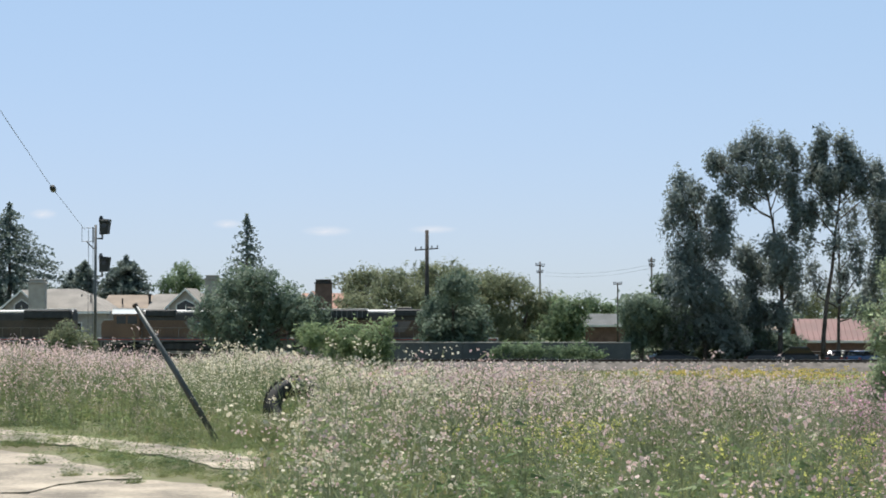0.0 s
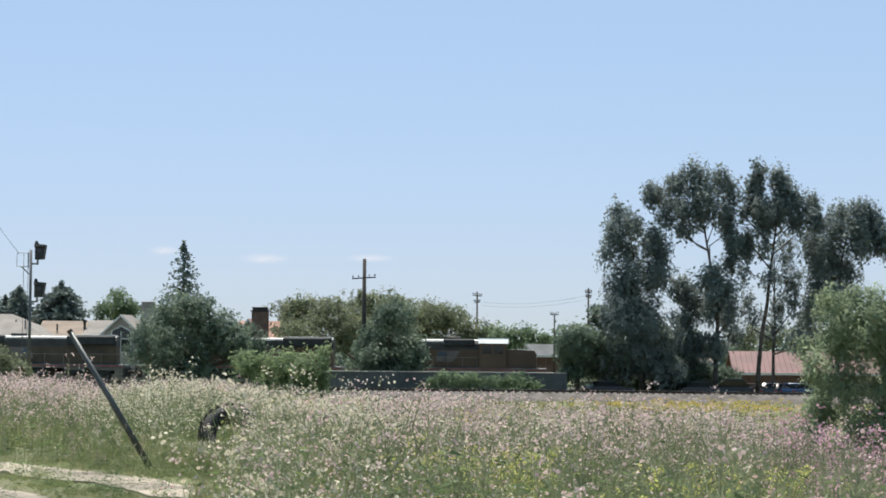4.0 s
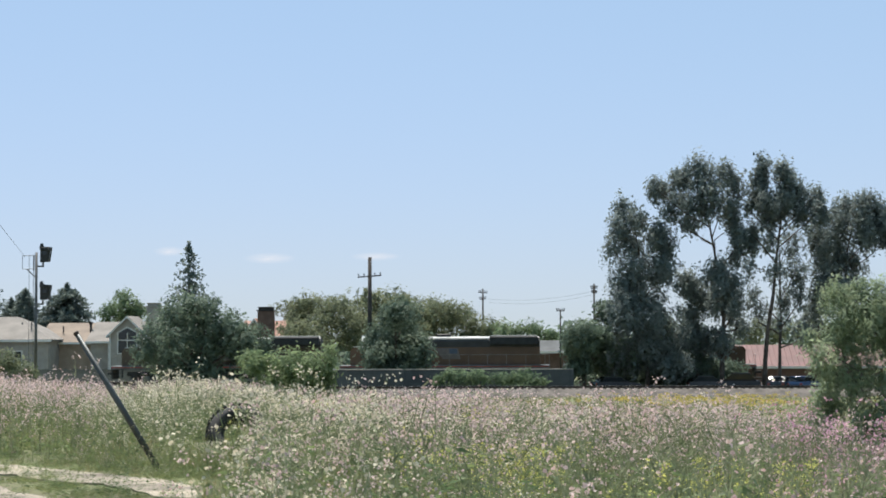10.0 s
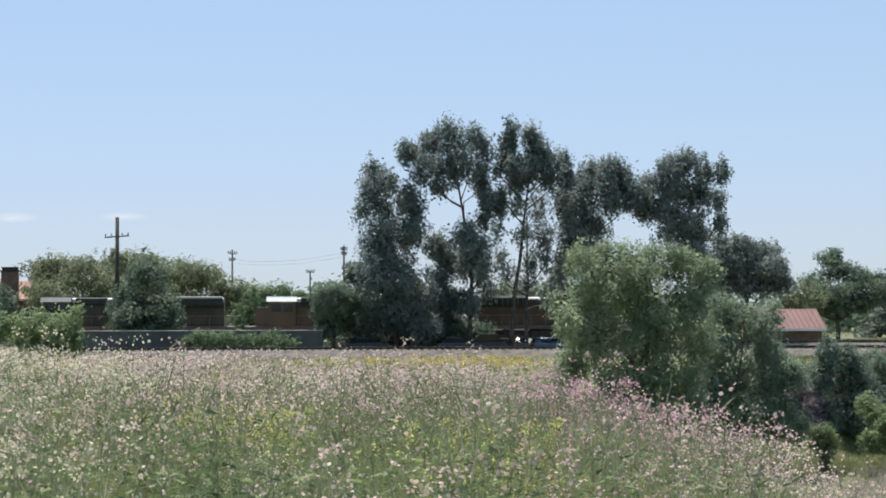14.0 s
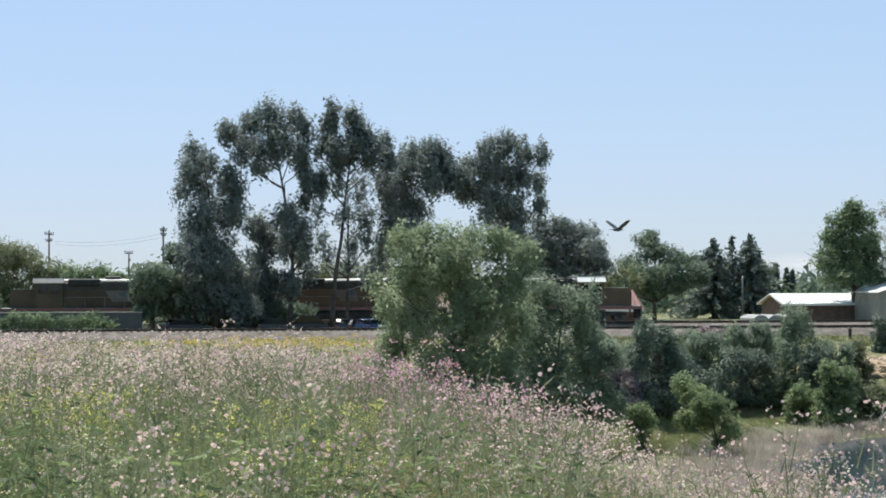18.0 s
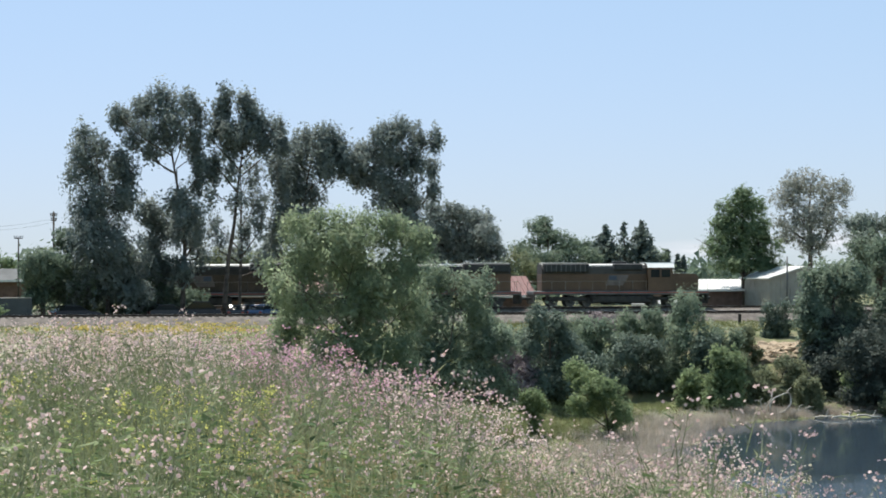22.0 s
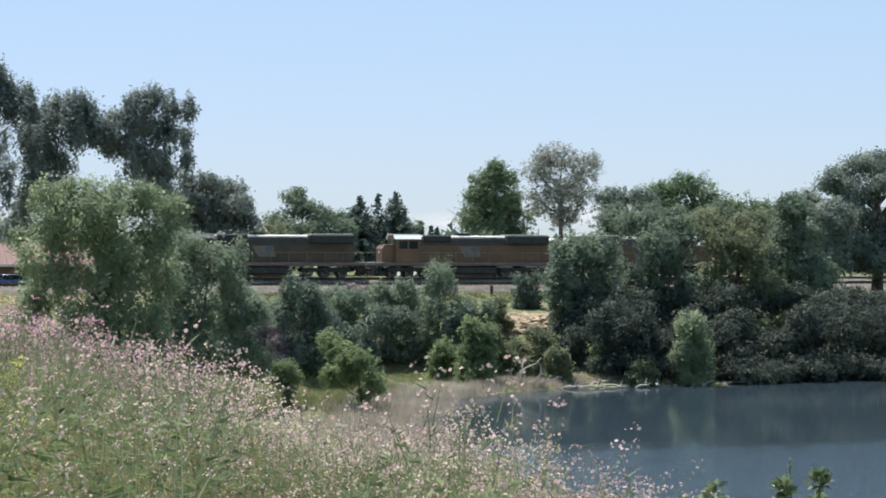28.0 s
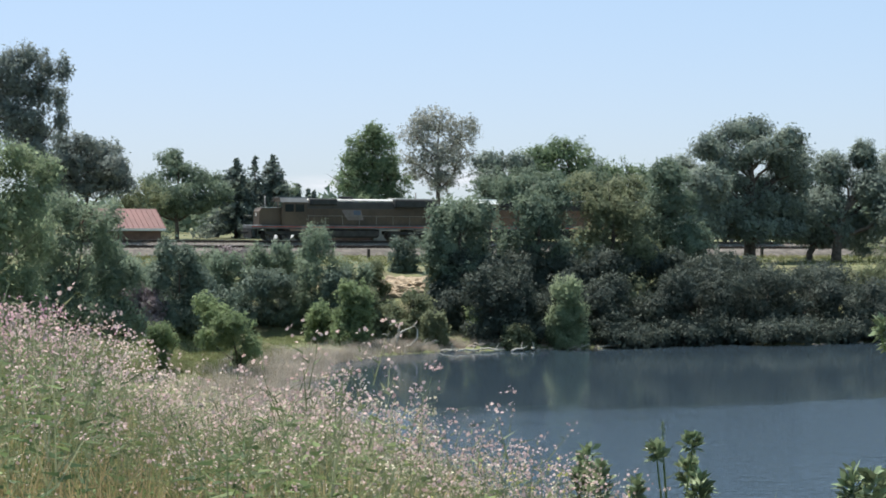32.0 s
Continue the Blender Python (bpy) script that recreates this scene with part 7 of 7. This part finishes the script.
slab_piece([(-10.32, 28.19), (-8.52, 26.59), (-7.29, 25.39), (-6.38, 24.51), (-5.36, 23.28), (-4.48, 22.37), (-3.86, 21.33), (-3.61, 19.77), (-3.98, 19.88), (-4.65, 21.02), (-5.16, 21.85), (-5.79, 22.26), (-6.58, 23.40), (-7.22, 23.88), (-9.15, 25.0), (-13, 27)], 0.03)
slab_piece([(-8.51, 23.24), (-7.16, 22.34), (-6.24, 21.49), (-5.77, 20.52), (-4.77, 19.24), (-4.55, 18.58), (-4.90, 18.42), (-5.19, 17.89), (-5.21, 17.07), (-6.10, 16.67), (-9.5, 18)], 0.035)
slab_piece([(-6.05, 16.56), (-5.17, 17.0), (-5.15, 17.83), (-4.86, 18.34), (-4.53, 18.5), (-3.97, 18.18), (-3.49, 17.44), (-3.17, 16.80), (-2.61, 14.55), (-4.0, 9.8), (-7, 9)], 0.03)


# ---- lake shore ----
drift = thing("driftwood_snag", pose(45.1, 111.8, WATER + 0.1), "bleached fallen tree with bare curving branches at the shore", "dead tree")
drng = random.Random(11)
part("trunk", Geo().tube([(-1.1, 0.3, 0.1), (-0.5, 0, 0.2), (0.1, -0.1, 0.16), (0.6, 0.1, 0.1), (1.5, 0.4, 0.08)], [0.07, 0.11, 0.14, 0.11, 0.05], 8), M["deadwood"], drift, smooth=True)
for bough, thick in (
        ([(-0.1, 0, 0.2), (-0.15, -0.1, 0.8), (0.1, -0.15, 1.2), (0.5, -0.1, 1.36), (1.05, 0.1, 1.5)], 0.085),
        ([(0.2, 0, 0.15), (0.8, -0.2, 0.4), (1.15, -0.25, 0.85), (1.2, -0.1, 1.3), (1.0, 0.0, 1.6)], 0.08),
        ([(-0.5, 0, 0.2), (-0.2, 0.2, 0.75), (0.1, 0.2, 1.2), (0.2, 0.25, 1.75)], 0.06),
        ([(-0.4, -0.1, 0.2), (-0.75, -0.3, 0.55), (-0.85, -0.3, 1.0)], 0.06),
        ([(0.9, 0.1, 0.1), (1.5, -0.3, 0.4), (2.1, -0.3, 0.55)], 0.05)):
    part("branch", Geo().tube(bough, [thick * (1 - 0.75 * k / (len(bough) - 1)) for k in range(len(bough))], 7), M["deadwood"], drift, smooth=True)
    for k in range(3):
        p = Vector(bough[drng.randint(1, len(bough) - 1)])
        q = p + Vector((drng.uniform(-0.45, 0.45), drng.uniform(-0.3, 0.2), drng.uniform(0.05, 0.4)))
        part("twig", Geo().tube([p, (p + q) / 2 + Vector((0, 0, 0.06)), q], [0.035, 0.026, 0.01], 5), M["deadwood"], drift, smooth=True)
for x, y, L, a in ((49.5, 110.9, 2.6, 15), (51.2, 111.2, 2.0, -25), (53.0, 111.0, 2.4, 30), (57.5, 111.6, 2.2, 0), (60.2, 112.0, 3.0, 4), (63.4, 112.4, 2.5, -6), (54.2, 111.4, 1.5, 60), (48.2, 111.2, 1.6, -50), (31.6, 103.5, 1.8, 25), (26.5, 104.5, 1.6, -12)):
    z = max(float(ground_z(x, y)), WATER) + 0.1
    lg = thing("driftwood_log", pose(x, y, z, 0, drng.uniform(-8, 8), a), "bleached driftwood log lying at the shore", "log", "driftwood logs")
    part("stem", Geo().tube([(-L * 0.36, 0, 0), (-L * 0.1, 0.09, 0.07), (L * 0.12, -0.05, 0.02), (L * 0.4, 0.06, 0.1)], [0.07, 0.06, 0.05, 0.02], 8), M["deadwood"], lg, smooth=True)
    part("stub", Geo().tube([(L * 0.1, 0, 0), (L * 0.2, 0.1, 0.45)], [0.05, 0.02], 6), M["deadwood"], lg)


def rocks(name, label, mat, spots, n, size, seed):
    """Loose rocks or clods strewn round some spots."""
    rg = random.Random(seed)
    g = Geo()
    for i in range(n):
        cx, cy, sp = spots[i % len(spots)]
        x, y = cx + rg.gauss(0, sp), cy + rg.gauss(0, sp * 0.35)
        s = size * rg.uniform(0.4, 1.3)
        z = float(ground_z(x, y))
        p = [Vector((rg.gauss(0, 1), rg.gauss(0, 1), rg.gauss(0, 1))).normalized() * s * rg.uniform(0.7, 1.1) for _ in range(12)]
        bm = bmesh.new()
        for q in p:
            bm.verts.new((x + q.x * 1.3, y + q.y, z + q.z * 0.7))
        bmesh.ops.convex_hull(bm, input=bm.verts[:])
        bm.verts.index_update()
        keep = [q for q in bm.verts if q.link_faces]
        ix = {q: k for k, q in enumerate(keep)}
        g.add([q.co[:] for q in keep], [[ix[q] for q in f.verts] for f in bm.faces])
        bm.free()
    ob = part(name, g, M[mat])
    return tagged(ob, label, "rocks", kind="stuff")


rocks("shore_rocks", "pale rubble and stones along the waterline", "shore_stone", [(46, 112.6, 2), (52, 112.2, 3), (60, 112.6, 3), (67, 113, 4), (78, 113, 5), (38, 107, 3), (34, 99, 2), (48, 113.3, 2.5), (55, 113.2, 3), (64, 113.4, 3)], 520, 0.2, 3)
rocks("bank_earth", "bare tan earth and rocks on the cut bank", "tan_earth", [(52.3, 127, 1.3), (53.4, 128.5, 1.2), (50.5, 126, 1.2), (51.2, 127.6, 1.3), (50.0, 124.8, 0.9)], 330, 0.42, 4)

# dry brush on the inlet shore
brng = np.random.default_rng(21)
n = 9000
by = brng.uniform(46, 113, n)
bx = np.interp(by, [30, 50, 70, 93, 98, 105, 110, 112], [24, 24, 27, 32, 35, 38.5, 43, 48]) - np.abs(brng.normal(0, 3.2, n)) + 0.4
baz, bd = np.degrees(np.arctan2(bx, by)), np.hypot(bx, by)
ok = (lake_in(bx, by) < 0.3) & ~((bd > 103) & (baz < np.interp(bd, [103, 125], [16.6, 18.6])))
bx, by = bx[ok], by[ok]
shape = [tuft(brng, 12, 0.6, 3.0) for _ in range(4)]
wh = brng.integers(0, 4, len(bx))
pos = np.stack([bx, by, np.maximum(ground_z(bx, by), WATER) - 0.05], -1)
v = np.concatenate([strew(shape[k], pos[wh == k], brng.random((wh == k).sum()) * 6.283, 0.5 + 0.7 * brng.random((wh == k).sum())) for k in range(4)])
nx_ = np.concatenate([brng.uniform(42, 63, 1500), brng.uniform(41.5, 50, 1600)])   # and a strip along the north shore
ny_ = np.concatenate([113.2 + np.abs(brng.normal(0, 1.0, 1500)), 112.6 + np.abs(brng.normal(0, 1.6, 1600))])
pos = np.stack([nx_, ny_, np.maximum(ground_z(nx_, ny_), WATER) - 0.05], -1)
v = np.concatenate([v] + [strew(shape[k], pos[k::4], brng.random(len(pos[k::4])) * 6.283, 0.35 + 0.5 * brng.random(len(pos[k::4]))) for k in range(4)])
brush = part("dry_brush", blade_mesh("dry_brush", v, len(v) // 4, M["drybrush"]), None)
tagged(brush, "grey-mauve dry brush covering the inlet shore", "brush", kind="stuff")

# meadow grass below the tracks and on the flat; tufts behind the far track added to darken the ground seen under the
# train
mrng = np.random.default_rng(22)
M["meadow"] = material("meadow_grass", (0.11, 0.135, 0.05), (0.21, 0.20, 0.09), 0.12, 0.8, bump=0, fine=1.0, island=0.3, leafy=0.4)
mx = np.concatenate([mrng.uniform(-55, 45, 9000), mrng.uniform(40, 125, 7000), mrng.uniform(18, 36, 1500), mrng.uniform(30, 110, 3500)])
my = np.concatenate([mrng.uniform(95, 168, 9000), mrng.uniform(140, 168, 7000), mrng.uniform(92, 112, 1500), mrng.uniform(200, 206, 3500)])
ok = lake_in(mx, my) < -1
mx, my = mx[ok], my[ok]
shape = [tuft(mrng, 10, 0.5, 5.0) for _ in range(4)]
wh = mrng.integers(0, 4, len(mx))
pos = np.stack([mx, my, ground_z(mx, my) - 0.05], -1)
sc = 0.4 + 0.5 * mrng.random(len(mx))
v = np.concatenate([strew(shape[k], pos[wh == k], mrng.random((wh == k).sum()) * 6.283, sc[wh == k]) for k in range(4)])
meadow = part("meadow_grass", blade_mesh("meadow_grass", v, len(v) // 4, M["meadow"]), None)
tagged(meadow, "yellow-green meadow grass below the railway", "grass", kind="stuff")


# short green turf on the flat behind the beach
n = 9000
taz, td = mrng.uniform(12.5, 19.5, n), mrng.uniform(100, 127, n)
ok = taz < np.interp(td, [100, 125], [17.0, 19.2]) + 0.25 * mrng.normal(size=n)
tx, ty = (td * np.sin(np.radians(taz)))[ok], (td * np.cos(np.radians(taz)))[ok]
M["turf"] = material("turf_blades", (0.165, 0.19, 0.09), (0.28, 0.295, 0.15), 0.25, 0.8, bump=0, fine=1.5, island=0.25, leafy=0.4)
shape = [tuft(mrng, 10, 0.24, 5.0) for _ in range(4)]
pos = np.stack([tx, ty, ground_z(tx, ty) - 0.03], -1)
v = np.concatenate([strew(shape[k], pos[k::4], mrng.random(len(pos[k::4])) * 6.283, 0.5 + 0.6 * mrng.random(len(pos[k::4]))) for k in range(4)])
turf = part("turf", blade_mesh("turf", v, len(v) // 4, M["turf"]), None)
tagged(turf, "short bright green turf on the flat by the water", "grass", kind="stuff")

# yellow flowers on the meadow before the track
yrng = np.random.default_rng(23)
n = 900
yx, yy = yrng.normal(11, 4.5, n), yrng.normal(142, 8, n)
keep = patch(yx, yy, 3.0, 2) > -0.1
yx, yy, n = yx[keep], yy[keep], int(keep.sum())
yp = np.stack([yx, yy, ground_z(yx, yy)], -1)
heads = np.array([petals(np.array([yrng.normal() * 0.12, yrng.normal() * 0.12, 0.42 + 0.2 * yrng.random()]), 0.05, yrng, False)[0] for _ in range(9)])
v = strew(heads, yp, yrng.random(n) * 6.283, 0.6 + 0.7 * yrng.random(n))
mustard = part("meadow_flowers", quad_mesh("meadow_flowers", v, len(v) // 4, M["gold"]), None)
tagged(mustard, "scattered yellow flowers in the meadow below the railway", "wildflowers", kind="stuff")


# far woods along the horizon
wrng = np.random.default_rng(31)
wl = [(x, wrng.uniform(285, 330), -1.2 + wrng.uniform(0.3, 1.8), wrng.uniform(3, 6), 3.0, wrng.uniform(1.6, 2.6)) for x in np.arange(-150, 330, 3.2)]
woods = part("far_woods", leaves_mesh("far_woods", *leaf_cloud(wrng, wl, 34000, 0.95), M["oak"]), None)
tagged(woods, "low dark belt of distant trees beyond the rooftops", "woods", kind="stuff")


# ---- broad-leaved shrubs by the water ----
M["bigleaf"] = material("broad_leaves", (0.135, 0.180, 0.100), (0.275, 0.325, 0.195), 6, 0.32, bump=0, fine=9, island=0.45, leafy=0.22)


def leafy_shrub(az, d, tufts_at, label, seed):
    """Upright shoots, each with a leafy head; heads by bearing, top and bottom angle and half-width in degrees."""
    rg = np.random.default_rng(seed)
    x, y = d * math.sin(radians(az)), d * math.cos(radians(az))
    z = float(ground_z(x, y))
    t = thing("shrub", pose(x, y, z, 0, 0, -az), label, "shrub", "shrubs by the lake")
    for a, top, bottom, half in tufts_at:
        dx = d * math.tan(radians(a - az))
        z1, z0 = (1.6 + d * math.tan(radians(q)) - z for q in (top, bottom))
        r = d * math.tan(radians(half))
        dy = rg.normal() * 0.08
        part("stem", Geo().tube([(0, dy * 0.3, -0.1), (dx * 0.2, dy, z0 * 0.5), (dx * 0.65, dy, z0 * 0.85), (dx, dy, z0), (dx, dy, z1 - 0.01)], [0.008, 0.007, 0.006, 0.004, 0.002], 6), M["greens"], t)
        vs = []
        for i in range(int(34 + 3000 * r * (z1 - z0))):
            s = rg.random()
            w = rg.random() * 6.283
            wide = r * (0.4 + 0.6 * math.sin(math.pi * min(1, 0.15 + 0.8 * s))) * (0.75 + 0.5 * rg.random())
            ln = min(0.068, r * 0.66) * (0.7 + 0.6 * rg.random())
            u = np.array([math.cos(w), math.sin(w), 0.1 + 0.8 * (1 - s) + 0.6 * rg.normal()])
            u /= np.linalg.norm(u)
            p = np.array([dx, dy, z1 - ln * 0.8 - (z1 - z0 - ln) * s]) + np.array([math.cos(w), math.sin(w), 0]) * max(0, wide - ln) * rg.random()
            sd = np.cross(u, np.array([0, 0, 1.0]) + 0.5 * rg.normal(size=3))
            sd = sd / (np.linalg.norm(sd) + 1e-6) * ln * 0.26
            m = p + u * ln * 0.55 + np.array([0, 0, 0.005])
            vs.append(np.array([p, m + sd, p + u * ln * 1.1, m - sd]))
        vs = np.concatenate(vs)
        part("leaves", quad_mesh("leaves", vs, len(vs) // 4, M["bigleaf"]), None, t)
    return t


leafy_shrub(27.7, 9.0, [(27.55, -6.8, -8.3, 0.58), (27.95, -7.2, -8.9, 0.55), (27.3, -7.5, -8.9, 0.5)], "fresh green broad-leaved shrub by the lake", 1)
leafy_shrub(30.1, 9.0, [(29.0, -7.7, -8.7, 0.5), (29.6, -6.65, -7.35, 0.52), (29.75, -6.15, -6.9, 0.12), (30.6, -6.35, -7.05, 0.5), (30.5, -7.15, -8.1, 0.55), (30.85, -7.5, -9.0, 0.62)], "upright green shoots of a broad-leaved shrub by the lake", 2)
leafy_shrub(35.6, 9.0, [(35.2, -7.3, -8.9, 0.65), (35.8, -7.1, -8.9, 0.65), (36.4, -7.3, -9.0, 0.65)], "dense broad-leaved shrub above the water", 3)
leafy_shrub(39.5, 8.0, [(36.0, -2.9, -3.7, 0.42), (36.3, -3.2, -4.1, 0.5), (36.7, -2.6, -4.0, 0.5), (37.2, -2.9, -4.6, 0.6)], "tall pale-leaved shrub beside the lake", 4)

# ---- thin clouds ----
# flat cards whose own glow stands in for sunlight on the cloud
M["cloud"] = bpy.data.materials.new("thin_cloud")
M["cloud"].use_nodes = True
_n, _l = M["cloud"].node_tree.nodes, M["cloud"].node_tree.links.new
_n.remove(_n["Principled BSDF"])
_tc, _ln, _sb, _no, _mu, _em, _tp, _mx = (_n.new("ShaderNode" + k) for k in ("TexCoord", "VectorMath", "MapRange", "TexNoise", "Math", "Emission", "BsdfTransparent", "MixShader"))
_ln.operation, _mu.operation = "LENGTH", "MULTIPLY"
_sb.inputs["From Min"].default_value, _sb.inputs["From Max"].default_value, _sb.inputs["To Min"].default_value, _sb.inputs["To Max"].default_value = 0.1, 1.0, 1.2, 0.0
_no.inputs["Scale"].default_value, _no.inputs["Detail"].default_value = 2.5, 5
_em.inputs["Color"].default_value, _em.inputs["Strength"].default_value = (0.92, 0.94, 1.0, 1), 0.58
_l(_tc.outputs["Object"], _ln.inputs[0])
_l(_ln.outputs["Value"], _sb.inputs["Value"])
_l(_tc.outputs["Object"], _no.inputs["Vector"])
_l(_sb.outputs[0], _mu.inputs[0])
_l(_no.outputs["Fac"], _mu.inputs[1])
_l(_mu.outputs[0], _mx.inputs[0])
_l(_tp.outputs[0], _mx.inputs[1])
_l(_em.outputs[0], _mx.inputs[2])
_l(_mx.outputs[0], _n["Material Output"].inputs["Surface"])
for az, el, w, h in ((-8.4, 2.5, 42, 9), (-16.6, 2.95, 24, 9), (-11.3, 2.7, 26, 8), (-5.3, 2.55, 40, 7), (24.0, 0.85, 150, 26), (20.0, 0.6, 130, 18), (27.0, 1.0, 110, 16)):
    y = 3000.0
    cl = part("cloud", mesh_of("cloud", [(-1, 0, -1), (1, 0, -1), (1, 0, 1), (-1, 0, 1)], [(0, 1, 2, 3)], M["cloud"]), None)
    cl.matrix_basis = pose(y * math.tan(radians(az)), y, 1.6 + y / math.cos(radians(az)) * math.tan(radians(el))) @ Matrix.Diagonal((w, 1, h, 1))
    tagged(cl, "thin white cloud low over the horizon", "cloud", "clouds", "structure")

# ---- bird ----
bird = thing("crow", pose(0, 58, 4), "black crow flying past with beating wings", "bird")
part("body", Geo().tube([(-0.24, 0, 0), (-0.12, 0, 0), (0.05, 0, 0.01), (0.16, 0, 0.02), (0.22, 0, 0.03), (0.29, 0, 0.015)], [0.025, 0.045, 0.058, 0.042, 0.034, 0.008], 10), M["black_paint"], bird, smooth=True)
part("tail", Geo().prism([(-0.42, -0.01), (-0.42, 0.0), (-0.2, 0.02), (-0.2, 0.0)], -0.06, 0.06, "y"), M["black_paint"], bird)
WINGS = []
for s in (-1, 1):
    g = Geo().add([(0.12, 0, 0), (0.16, s * 0.2, 0.0), (0.06, s * 0.48, 0.0), (-0.1, s * 0.42, 0.0), (-0.12, s * 0.2, 0.0), (-0.1, 0, 0)] + [(0.12, 0, 0.012), (0.16, s * 0.2, 0.012), (0.06, s * 0.48, 0.008), (-0.1, s * 0.42, 0.008), (-0.12, s * 0.2, 0.012), (-0.1, 0, 0.012)],
                  [(0, 1, 2, 3, 4, 5), (11, 10, 9, 8, 7, 6)] + [(i, 6 + i, 6 + (i + 1) % 6, (i + 1) % 6) for i in range(6)])
    WINGS.append((part("wing", g, M["black_paint"], bird, at=pose(0, s * 0.04, 0.02)), s))


# ---- what moves ----
def run(t):
    """How far the train has come, gathering speed."""
    return 2.6 * t + 0.0535 * t * t


def motions():
    for ob, u, turn in TRAIN:
        walk(ob, [(i * 0.5, pose(u + run(i * 0.5), TRAIN_Y, RAIL_TOP, 0, 0, turn)) for i in range(65)])
    for ob, x, front in WHEELSETS:
        walk(ob, [(i / 6, pose(x, 0, 0.51, 0, front * math.degrees(run(i / 6) / 0.51), 0)) for i in range(193)])
    walk(bird, [(t, pose(14.9 + 10.4 * (t - 18.0), 58, 3.27 - 1.3 * (t - 18.0) if abs(t - 18) < 1.2 else 3.27 - 1.3 * math.copysign(1.2, t - 18), 0, 0, 42)) for t in (0, 8, 16, 17, 17.5, 18, 18.5, 19, 20, 26, 32)])
    beats = [0.0, 17.0] + [17.1 + 0.1 * i for i in range(20)] + [32.0]
    for ob, s in WINGS:
        walk(ob, [(t, pose(0, s * 0.04, 0.02, s * (35 if i % 2 else -25), 0, 0)) for i, t in enumerate(beats)])


motions()
